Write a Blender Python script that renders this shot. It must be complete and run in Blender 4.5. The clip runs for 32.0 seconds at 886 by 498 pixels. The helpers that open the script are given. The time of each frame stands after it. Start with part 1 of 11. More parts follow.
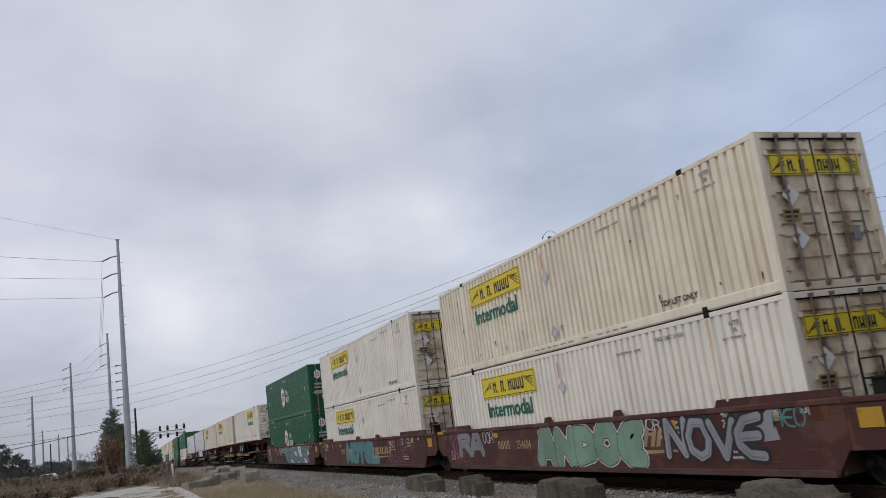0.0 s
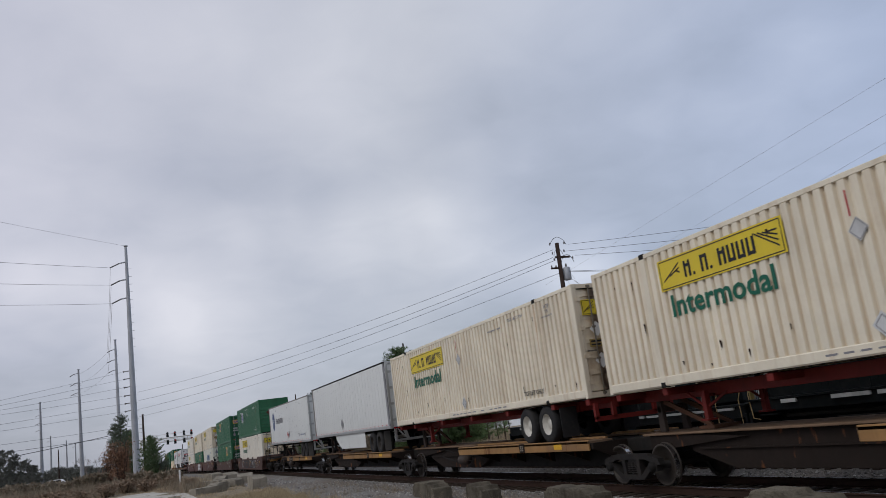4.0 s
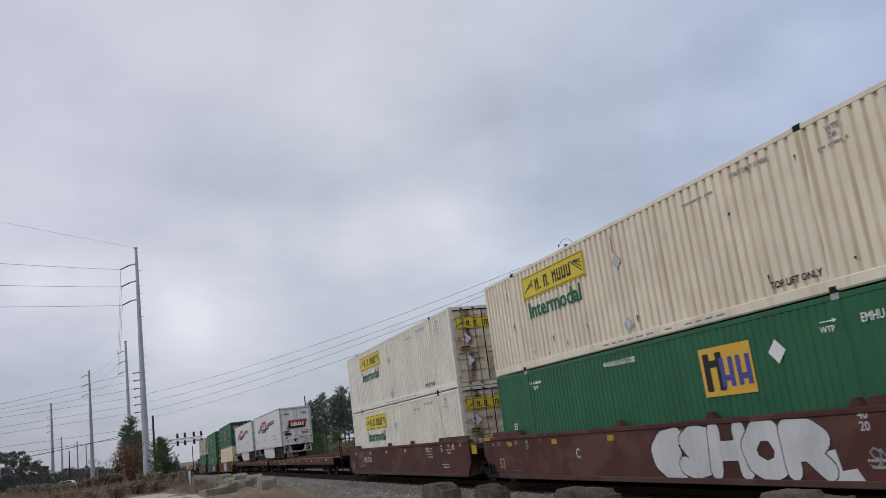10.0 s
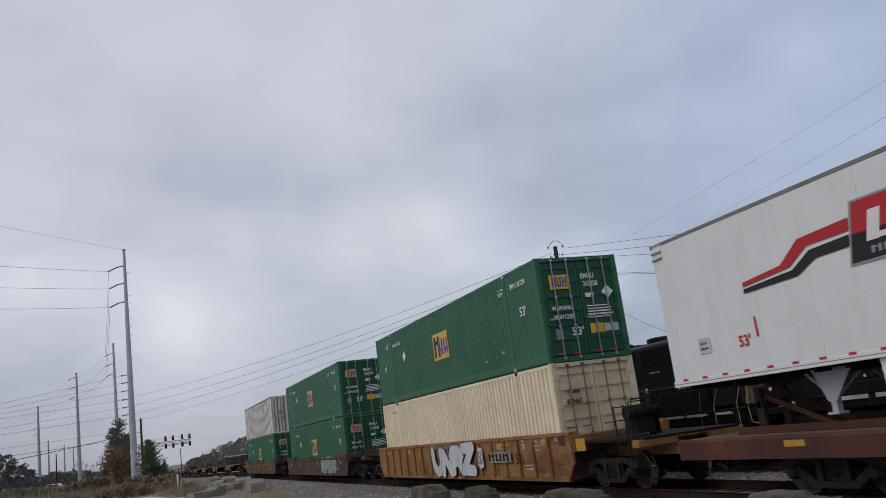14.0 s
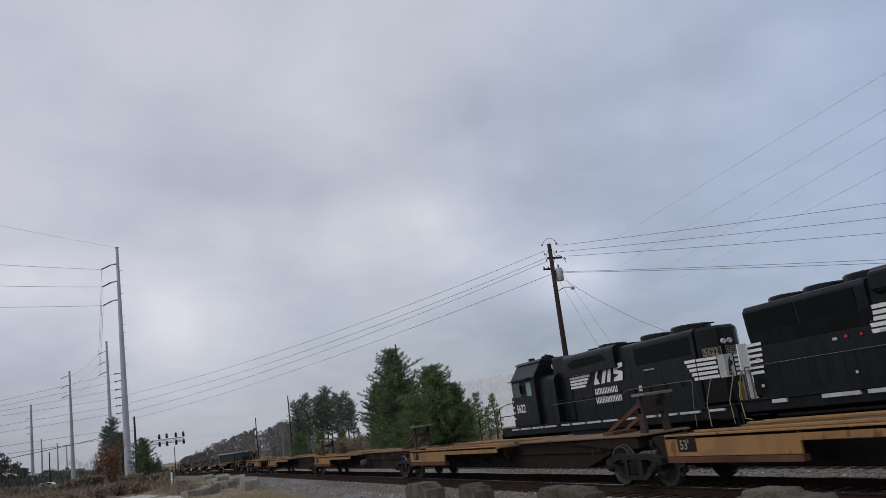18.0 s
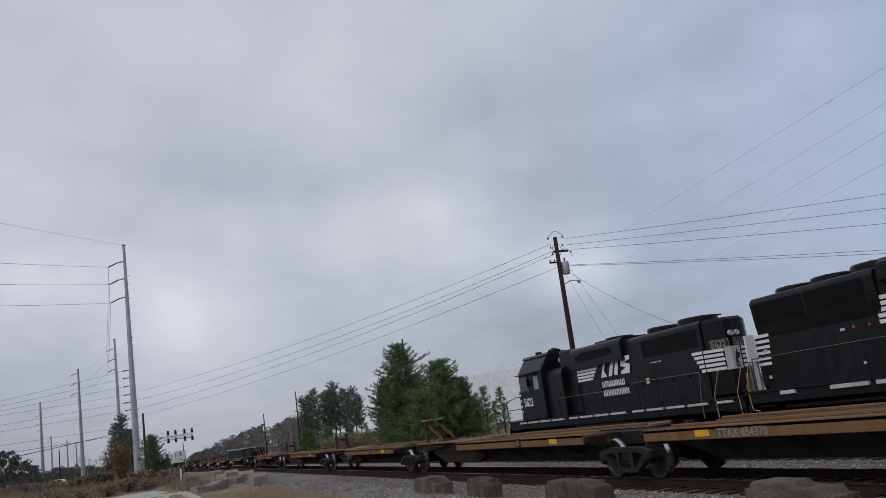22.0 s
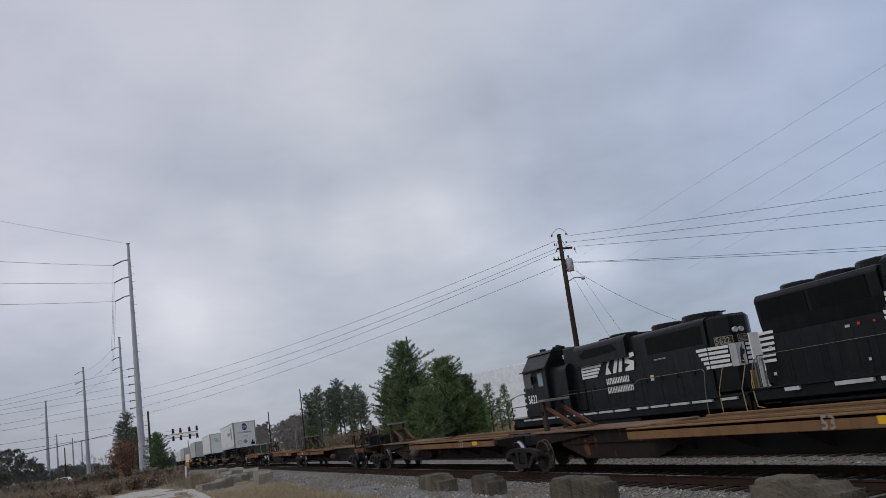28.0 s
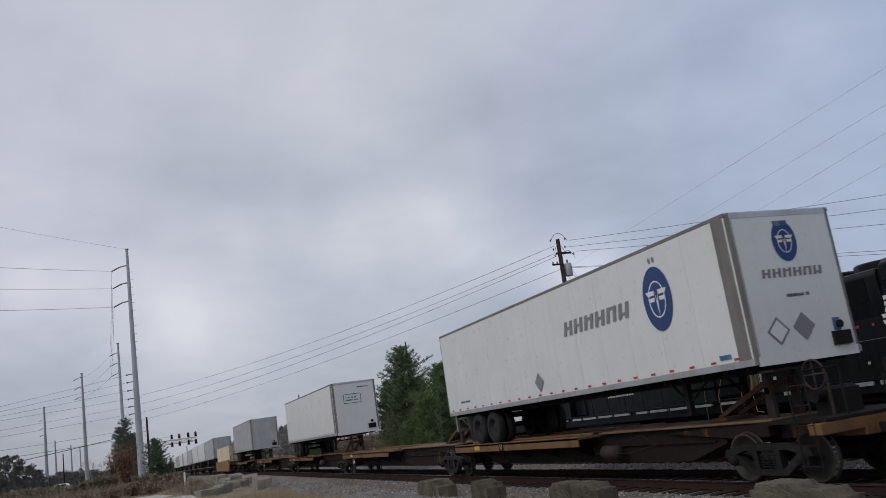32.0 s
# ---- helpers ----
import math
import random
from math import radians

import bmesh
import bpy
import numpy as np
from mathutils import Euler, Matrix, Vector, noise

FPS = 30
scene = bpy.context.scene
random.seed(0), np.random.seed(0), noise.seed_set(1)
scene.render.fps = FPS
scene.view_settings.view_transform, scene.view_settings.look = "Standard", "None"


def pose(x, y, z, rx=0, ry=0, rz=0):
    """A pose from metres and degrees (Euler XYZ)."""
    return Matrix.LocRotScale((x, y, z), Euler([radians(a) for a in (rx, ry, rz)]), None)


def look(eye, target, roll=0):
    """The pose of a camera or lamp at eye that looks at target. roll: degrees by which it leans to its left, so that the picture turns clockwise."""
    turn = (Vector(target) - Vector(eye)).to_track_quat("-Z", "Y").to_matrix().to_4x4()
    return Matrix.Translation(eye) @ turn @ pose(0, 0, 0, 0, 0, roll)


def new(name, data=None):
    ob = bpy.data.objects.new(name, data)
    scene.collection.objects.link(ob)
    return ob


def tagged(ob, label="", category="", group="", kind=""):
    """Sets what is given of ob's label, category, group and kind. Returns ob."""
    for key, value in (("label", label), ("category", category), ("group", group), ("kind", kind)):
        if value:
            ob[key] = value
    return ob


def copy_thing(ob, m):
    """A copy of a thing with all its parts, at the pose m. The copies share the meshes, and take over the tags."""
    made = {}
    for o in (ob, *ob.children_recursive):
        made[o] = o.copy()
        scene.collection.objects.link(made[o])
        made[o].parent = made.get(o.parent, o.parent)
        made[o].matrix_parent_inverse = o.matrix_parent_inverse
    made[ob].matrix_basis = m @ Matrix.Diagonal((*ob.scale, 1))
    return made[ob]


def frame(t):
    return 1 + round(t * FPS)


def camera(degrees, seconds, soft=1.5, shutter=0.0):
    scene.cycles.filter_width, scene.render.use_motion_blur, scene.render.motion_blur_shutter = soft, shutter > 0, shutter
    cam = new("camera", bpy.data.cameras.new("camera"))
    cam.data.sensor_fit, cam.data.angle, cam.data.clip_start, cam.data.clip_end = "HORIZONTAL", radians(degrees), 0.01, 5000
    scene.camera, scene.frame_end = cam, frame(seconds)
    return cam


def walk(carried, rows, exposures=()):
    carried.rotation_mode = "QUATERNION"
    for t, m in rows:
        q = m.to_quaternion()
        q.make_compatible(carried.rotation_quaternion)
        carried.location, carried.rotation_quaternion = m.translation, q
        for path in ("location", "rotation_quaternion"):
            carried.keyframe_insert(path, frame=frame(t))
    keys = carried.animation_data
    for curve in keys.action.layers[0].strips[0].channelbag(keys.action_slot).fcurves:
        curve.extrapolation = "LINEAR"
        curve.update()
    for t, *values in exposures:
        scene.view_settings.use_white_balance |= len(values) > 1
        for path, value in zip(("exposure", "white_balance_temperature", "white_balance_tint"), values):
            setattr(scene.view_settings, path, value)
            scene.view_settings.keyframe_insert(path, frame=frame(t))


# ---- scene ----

# ---- camera: hand-held on one spot beside the line ----
EYE = (0.0, 0.0, 1.955)      # rail top of the main track is z = 0
TRACK_X = 11.88              # centre line of the main track
SIDING_X, SIDING_Z = 18.2, -0.25
SPEED = 22.3                 # metres a second, towards -y

cam = camera(56.2, 32.0, soft=0.7, shutter=0.05)
TURNS = [  # seconds, heading from the track's direction, tilt up, lean
    (0, 22.121, 11.379, -7.630),
    (0.5, 22.044, 11.423, -7.718),
    (1, 21.826, 11.526, -7.567),
    (1.5, 21.765, 11.600, -7.498),
    (2, 21.772, 11.664, -7.500),
    (2.5, 21.800, 11.729, -7.515),
    (3, 21.869, 11.831, -7.487),
    (3.5, 21.810, 11.890, -7.546),
    (5.5, 21.320, 11.787, -7.285),
    (6, 21.323, 11.757, -7.324),
    (6.5, 21.346, 11.707, -7.370),
    (7, 21.379, 11.749, -7.465),
    (7.5, 21.356, 11.898, -7.533),
    (8, 21.330, 12.041, -7.414),
    (8.5, 21.211, 12.129, -7.333),
    (9, 21.137, 12.147, -7.412),
    (9.5, 21.024, 12.112, -7.365),
    (10, 21.069, 12.069, -7.443),
    (10.5, 21.196, 12.092, -7.509),
    (11, 21.458, 11.995, -7.622),
    (11.5, 21.627, 11.929, -7.642),
    (12, 21.768, 11.922, -7.705),
    (12.5, 21.832, 11.936, -7.702),
    (13, 21.844, 12.047, -7.697),
    (13.5, 21.832, 12.141, -7.637),
    (14, 21.827, 12.109, -7.584),
    (14.5, 21.873, 12.027, -7.597),
    (16.5, 21.918, 11.986, -7.731),
    (17, 21.991, 11.965, -7.791),
    (17.5, 22.107, 11.915, -7.838),
    (18, 22.223, 11.882, -7.733),
    (18.5, 22.190, 11.885, -7.752),
    (19, 22.047, 11.924, -7.834),
    (19.5, 21.912, 11.967, -7.926),
    (20, 21.815, 11.954, -8.139),
    (20.5, 21.732, 11.863, -8.187),
    (21, 21.706, 11.650, -8.113),
    (21.5, 21.752, 11.584, -8.130),
    (22, 21.759, 11.557, -8.203),
    (22.5, 21.724, 11.525, -8.154),
    (23, 21.637, 11.406, -8.169),
    (23.5, 21.575, 11.326, -8.092),
    (24, 21.632, 11.347, -8.028),
    (24.5, 21.655, 11.427, -8.078),
    (25, 21.634, 11.564, -8.050),
    (25.5, 21.682, 11.584, -8.101),
    (27.5, 21.633, 11.547, -8.264),
    (28, 21.466, 11.421, -8.316),
    (28.5, 21.303, 11.442, -8.284),
    (29, 21.295, 11.566, -8.224),
    (29.5, 21.289, 11.567, -8.135),
    (30, 21.268, 11.517, -8.072),
    (30.5, 21.366, 11.501, -8.212),
    (31, 21.602, 11.579, -8.360),
    (31.5, 21.783, 11.722, -8.407),
    (32, 21.598, 11.754, -8.460),
]


def aim(heading, tilt, lean):
    a, e = radians(heading), radians(tilt)
    way = Vector((math.sin(a) * math.cos(e), math.cos(a) * math.cos(e), math.sin(e)))
    return look(EYE, Vector(EYE) + way, lean)


walk(cam, [(t, aim(h, e, r)) for t, h, e, r in TURNS], [(0.0, 0.11), (1.0, 0.08), (2.0, 0.12), (3.0, 0.02), (6.0, -0.03), (7.0, 0.02), (9.0, 0.01), (10.0, 0.06), (11.0, 0.01), (12.0, -0.02), (14.0, -0.02), (17.0, 0.0), (18.5, -0.08), (32.0, -0.08)])

# ---- light: an overcast winter sky and a veiled sun ----
def link(tree, a, b):
    tree.links.new(a, b)


def node(tree, kind, **values):
    n = tree.nodes.new(kind)
    for key, value in values.items():
        n.inputs[key.replace("_", " ")].default_value = value
    return n


def math_node(tree, op, a, b=None, clamp=False):
    n = tree.nodes.new("ShaderNodeMath")
    n.operation, n.use_clamp = op, clamp
    for i, v in enumerate((a, b)):
        if v is None:
            continue
        if isinstance(v, (int, float)):
            n.inputs[i].default_value = v
        else:
            tree.links.new(v, n.inputs[i])
    return n.outputs[0]


def mix_rgb(tree, fac, a, b, mode="MIX"):
    n = tree.nodes.new("ShaderNodeMix")
    n.data_type, n.blend_type = "RGBA", mode
    for sock, v in ((n.inputs[0], fac), (n.inputs[6], a), (n.inputs[7], b)):
        if isinstance(v, (int, float)):
            sock.default_value = v
        elif isinstance(v, tuple):
            sock.default_value = (*v, 1.0)[:4]
        else:
            tree.links.new(v, sock)
    return n.outputs[2]


def ramp(tree, fac, stops):
    n = tree.nodes.new("ShaderNodeValToRGB")
    els = n.color_ramp.elements
    while len(els) < len(stops):
        els.new(0.5)
    for e, (p, c) in zip(els, stops):
        e.position, e.color = p, (*c, 1.0) if len(c) == 3 else c
    tree.links.new(fac, n.inputs[0])
    return n.outputs[0]


def way_of(az, el):
    a, e = radians(az), radians(el)
    return (math.sin(a) * math.cos(e), math.cos(a) * math.cos(e), math.sin(e))


SUN_AZ, SUN_EL = -104.0, 44.0     # heading from the track's direction, height
CLOUDS = [  # heading, height, spread in degrees, lighter or darker
    (3.5, 9.0, 3.6, 0.30), (-5.5, 12.5, 4.5, 0.25), (13.5, 12.5, 6.0, 0.17), (21.5, 13.0, 4.5, 0.23),
    (31.5, 9.8, 2.6, 0.16), (9.0, 28.0, 9.0, 0.11), (-6.0, 25.0, 10.0, 0.17), (15.5, 23.0, 3.5, 0.10),
    (3.0, 18.0, 5.5, -0.06), (11.0, 18.0, 6.0, -0.05), (29.0, 20.5, 6.5, -0.07), (22.0, 19.0, 5.0, -0.05),
    (27.0, 22.5, 6.5, -0.05), (39.0, 22.5, 5.0, -0.05), (46.0, 22.5, 5.5, -0.01), (17.0, 8.0, 6.0, -0.06), (-7.0, 2.5, 6.0, -0.09), (-4.0, 7.0, 4.0, -0.03), (36.0, 17.0, 7.0, 0.03), (20.0, 27.0, 9.0, 0.12), (33.0, 28.0, 8.0, 0.20),
    (27.0, 6.0, 4.5, -0.10), (37.0, 6.5, 5.0, -0.07), (47.0, 16.0, 8.0, 0.06), (16.5, 17.5, 4.5, -0.04),
    # small rolls and gaps
    (3.5, 18.7, 1.4, -0.039), (6.4, 18.0, 1.2, -0.044), (9.5, 17.9, 1.4, -0.055), (13.4, 17.4, 1.2, -0.066), (16.6, 17.5, 1.2, -0.044), (20.1, 18.6, 1.4, -0.028),
    (23.1, 19.8, 1.4, -0.044), (26.2, 20.5, 1.5, -0.044), (29.9, 20.8, 1.4, -0.044), (33.6, 20.7, 1.6, -0.044), (37.2, 20.8, 1.2, -0.044), (41.1, 20.8, 1.4, -0.044),
    (44.8, 20.9, 1.4, -0.028), (3.3, 16.3, 0.9, 0.038), (7.6, 14.7, 1.3, 0.090), (11.5, 14.7, 0.9, 0.030), (15.3, 13.4, 1.4, 0.090), (18.6, 14.1, 0.9, 0.045),
    (21.5, 14.2, 1.1, 0.112), (24.9, 17.8, 1.1, 0.038), (28.5, 17.6, 1.1, 0.045), (33.5, 18.4, 1.2, 0.022), (37.4, 18.0, 1.2, 0.038), (41.6, 18.1, 1.4, 0.045),
    (44.6, 18.4, 1.2, 0.038), (22.2, 16.4, 1.4, -0.028), (31.0, 15.4, 1.8, -0.028), (34.9, 15.1, 1.5, -0.022), (17.4, 10.8, 1.2, -0.022), (26.9, 14.9, 1.2, -0.022),
    (-5.8, 15.2, 1.5, -0.055), (-3.1, 15.1, 1.4, -0.044), (-0.4, 15.0, 1.2, -0.033), (-7.1, 14.2, 1.2, -0.044), (-5.2, 12.3, 0.8, 0.075), (-2.6, 12.6, 0.7, 0.045),
    (-6.5, 12.1, 0.8, 0.060), (5.8, 28.1, 1.2, 0.045), (8.1, 27.0, 0.9, 0.030), (3.8, 8.8, 1.2, 0.105), (7.1, 8.7, 1.1, 0.038), (29.8, 8.6, 1.5, 0.195),
    (32.5, 8.7, 1.3, 0.135), (24.3, 11.4, 1.8, 0.105), (27.2, 9.4, 1.6, 0.090), (34.1, 4.8, 1.5, -0.044), (27.4, 6.2, 1.5, -0.033), (21.6, 6.7, 1.8, -0.022),
    (47.9, 20.3, 1.8, 0.045), (51.4, 19.2, 1.8, 0.022),
]


def make_world():
    w = bpy.data.worlds.new("overcast_sky")
    scene.world = w
    w.use_nodes = True
    t = w.node_tree
    t.nodes.clear()
    coord = t.nodes.new("ShaderNodeTexCoord").outputs["Generated"]
    sep = t.nodes.new("ShaderNodeSeparateXYZ")
    link(t, coord, sep.inputs[0])
    x, y, z = sep.outputs
    # cloud sheet seen in perspective
    deep = math_node(t, "ADD", math_node(t, "MAXIMUM", z, 0.0), 0.28)
    flat = t.nodes.new("ShaderNodeCombineXYZ")
    link(t, math_node(t, "DIVIDE", x, deep), flat.inputs[0])
    link(t, math_node(t, "DIVIDE", y, deep), flat.inputs[1])
    big = node(t, "ShaderNodeTexNoise", Scale=2.3, Detail=5.0, Roughness=0.52, Distortion=0.35)
    link(t, flat.outputs[0], big.inputs["Vector"])
    fine = node(t, "ShaderNodeTexNoise", Scale=6.5, Detail=4.0, Roughness=0.5, Distortion=0.4)
    link(t, flat.outputs[0], fine.inputs["Vector"])
    v = math_node(t, "ADD", 0.445, math_node(t, "MULTIPLY", big.outputs["Fac"], 0.14))
    v = math_node(t, "ADD", v, math_node(t, "MULTIPLY", math_node(t, "SUBTRACT", fine.outputs["Fac"], 0.5), 0.17))
    for az, el, spread, amount in CLOUDS:
        dot = t.nodes.new("ShaderNodeVectorMath")
        dot.operation = "DOT_PRODUCT"
        link(t, coord, dot.inputs[0])
        dot.inputs[1].default_value = way_of(az, el)
        k = 1.0 / radians(spread) ** 2
        blob = math_node(t, "EXPONENT", math_node(t, "MULTIPLY", math_node(t, "SUBTRACT", dot.outputs["Value"], 1.0), k))
        v = math_node(t, "ADD", v, math_node(t, "MULTIPLY", blob, amount))
    clouds = ramp(t, v, [(0.12, (0.212, 0.236, 0.272)), (0.40, (0.318, 0.349, 0.408)), (0.60, (0.45, 0.478, 0.555)), (0.95, (0.70, 0.71, 0.765))])
    # bluer on the side away from the sun, lighter towards it
    turn = t.nodes.new("ShaderNodeVectorMath")
    turn.operation = "DOT_PRODUCT"
    link(t, coord, turn.inputs[0])
    turn.inputs[1].default_value = way_of(SUN_AZ, SUN_EL)
    near_sun = math_node(t, "MULTIPLY", math_node(t, "ADD", turn.outputs["Value"], 1.0), 0.5)
    glow = math_node(t, "ADD", 0.98, math_node(t, "MULTIPLY", math_node(t, "POWER", near_sun, 2.5), SKY_GLOW))
    blue = math_node(t, "MULTIPLY", math_node(t, "SUBTRACT", x, 0.34), 2.0, clamp=True)
    clouds = mix_rgb(t, blue, clouds, mix_rgb(t, 1.0, clouds, (0.875, 0.975, 1.15), "MULTIPLY"))
    rose = math_node(t, "MULTIPLY", math_node(t, "SUBTRACT", 0.30, x), 1.6, clamp=True)
    clouds = mix_rgb(t, rose, clouds, mix_rgb(t, 1.0, clouds, (1.025, 0.985, 1.02), "MULTIPLY"))
    sky = t.nodes.new("ShaderNodeTexSky")
    sky.sky_type, sky.sun_disc = "NISHITA", False
    sky.sun_elevation, sky.sun_rotation = radians(SUN_EL), radians(SUN_AZ)
    lit = t.nodes.new("ShaderNodeVectorMath")
    lit.operation = "SCALE"
    link(t, clouds, lit.inputs[0])
    link(t, glow, lit.inputs["Scale"])
    both = mix_rgb(t, 0.012, lit.outputs[0], sky.outputs[0])
    bg = t.nodes.new("ShaderNodeBackground")
    link(t, both, bg.inputs[0])
    bg.inputs[1].default_value = 1.0
    out = t.nodes.new("ShaderNodeOutputWorld")
    link(t, bg.outputs[0], out.inputs[0])


SKY_GLOW = 0.06
make_world()
sun = new("sun", bpy.data.lights.new("sun", "SUN"))
sun.data.energy, sun.data.angle, sun.data.color = 0.90, radians(34), (1.0, 0.97, 0.92)
sun.matrix_world = look(Vector(way_of(SUN_AZ, SUN_EL)) * 60, (0, 0, 0))
scene.view_settings.exposure = 0.0

# ---- materials ----
def surface(name, rough=0.6, metal=0.0, bump=0.0, bump_scale=30.0, spread=True, gloss=None):
    """A new material with its tree, principled shader and object coordinates, shifted at random from object to object."""
    m = bpy.data.materials.new(name)
    m.use_nodes = True
    t = m.node_tree
    p = t.nodes["Principled BSDF"]
    p.inputs["Roughness"].default_value, p.inputs["Metallic"].default_value = rough, metal
    p.inputs["Specular IOR Level"].default_value = gloss if gloss is not None else 0.5 if rough < 0.35 else 0.3
    coord = t.nodes.new("ShaderNodeTexCoord").outputs["Object"]
    if spread:
        info = t.nodes.new("ShaderNodeObjectInfo")
        shift = t.nodes.new("ShaderNodeVectorMath")
        shift.operation = "ADD"
        link(t, coord, shift.inputs[0])
        link(t, math_node(t, "MULTIPLY", info.outputs["Random"], 37.0), shift.inputs[1])
        coord = shift.outputs[0]
    if bump:
        n = node(t, "ShaderNodeTexNoise", Scale=bump_scale, Detail=4.0, Roughness=0.6)
        link(t, coord, n.inputs["Vector"])
        b = node(t, "ShaderNodeBump", Strength=bump, Distance=0.02)
        link(t, n.outputs["Fac"], b.inputs["Height"])
        link(t, b.outputs[0], p.inputs["Normal"])
    return m, t, p, coord


def noise_of(t, coord, scale, detail=4.0, stretch=None, rough=0.55):
    if stretch:
        mp = t.nodes.new("ShaderNodeMapping")
        mp.inputs["Scale"].default_value = stretch
        link(t, coord, mp.inputs["Vector"])
        coord = mp.outputs[0]
    n = node(t, "ShaderNodeTexNoise", Scale=scale, Detail=detail, Roughness=rough)
    link(t, coord, n.inputs["Vector"])
    return n.outputs["Fac"]


def band(t, value, low, high, top=1.0):
    n = t.nodes.new("ShaderNodeMapRange")
    n.inputs["From Min"].default_value, n.inputs["From Max"].default_value, n.inputs["To Max"].default_value = low, high, top
    link(t, value, n.inputs["Value"])
    return n.outputs[0]


def paint(name, col, rough=0.5, metal=0.0, vary=0.10, dirt=(0.10, 0.075, 0.05), soil=0.35, streak=0.5, rust=0.0, bump=0.06, bump_scale=30.0, gloss=None, patch=None, groove=None):
    """Weathered paint: cloudy fading, soil in patches, rain streaks down the sides, rust spots. groove: darker tone
    painted into the recesses between ribs.
    """
    m, t, p, co = surface(name, rough, metal, bump, bump_scale, gloss=gloss)
    c = mix_rgb(t, band(t, noise_of(t, co, 0.8), 0.3, 0.7), tuple(v * (1 - vary) for v in col), tuple(min(1, v * (1 + vary)) for v in col))
    if patch:
        c = mix_rgb(t, band(t, noise_of(t, co, 0.55, 5.0, (1, 1, 2.0)), 0.54, 0.60, 0.9), c, patch)
    if soil:
        c = mix_rgb(t, band(t, noise_of(t, co, 1.7, 6.0), 0.48, 0.8, soil), c, dirt)
        c = mix_rgb(t, band(t, noise_of(t, co, 14.0, 3.0), 0.5, 0.8, soil * 0.5), c, dirt)
    if streak:
        c = mix_rgb(t, band(t, noise_of(t, co, 2.2, 5.0, (1.6, 1.6, 0.10)), 0.52, 0.78, streak), c, dirt)
    # Rib contrast put into the colour: recesses take a darker tone, broken by noise
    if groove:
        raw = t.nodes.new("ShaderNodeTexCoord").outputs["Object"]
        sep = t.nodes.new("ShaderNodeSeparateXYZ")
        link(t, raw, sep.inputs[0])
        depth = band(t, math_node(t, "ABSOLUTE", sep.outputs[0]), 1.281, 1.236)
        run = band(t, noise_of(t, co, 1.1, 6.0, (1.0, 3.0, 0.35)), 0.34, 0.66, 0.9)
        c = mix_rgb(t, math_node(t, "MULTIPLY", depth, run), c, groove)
    if rust:
        spot = math_node(t, "MULTIPLY", noise_of(t, co, 0.9, 3.0), noise_of(t, co, 5.5, 6.0, (1, 1, 0.30)))
        c = mix_rgb(t, band(t, spot, 0.385 - 0.12 * rust, 0.44 - 0.10 * rust, 0.85), c, (0.15, 0.06, 0.025))
    link(t, c, p.inputs["Base Color"])
    r = band(t, noise_of(t, co, 6.0), 0.2, 0.8)
    link(t, math_node(t, "ADD", rough - 0.1, math_node(t, "MULTIPLY", r, 0.22)), p.inputs["Roughness"])
    return m


def speckle(name, cols, scale, rough=0.95, bump=0.6, big=0.25, big_cols=None, island=False):
    """Gravel, soil, bark, leaves: cells of several colours, with patches on a larger scale."""
    m, t, p, co = surface(name, rough, 0.0, 0, 1, spread=False)
    if island:
        v = t.nodes.new("ShaderNodeNewGeometry").outputs["Random Per Island"]
    else:
        vor = node(t, "ShaderNodeTexVoronoi", Scale=scale)
        link(t, co, vor.inputs["Vector"])
        s = t.nodes.new("ShaderNodeSeparateColor")
        link(t, vor.outputs["Color"], s.inputs[0])
        v = s.outputs[0]
        b = node(t, "ShaderNodeBump", Strength=bump, Distance=0.03)
        link(t, math_node(t, "SUBTRACT", 1.0, vor.outputs["Distance"]), b.inputs["Height"])
        link(t, b.outputs[0], p.inputs["Normal"])
    c = ramp(t, v, [(i / max(1, len(cols) - 1), k) for i, k in enumerate(cols)])
    if big_cols:
        for s, k in zip((big, big * 5), big_cols):
            c = mix_rgb(t, band(t, noise_of(t, co, s, 5.0), 0.42, 0.64, 0.85), c, k)
    link(t, c, p.inputs["Base Color"])
    return m


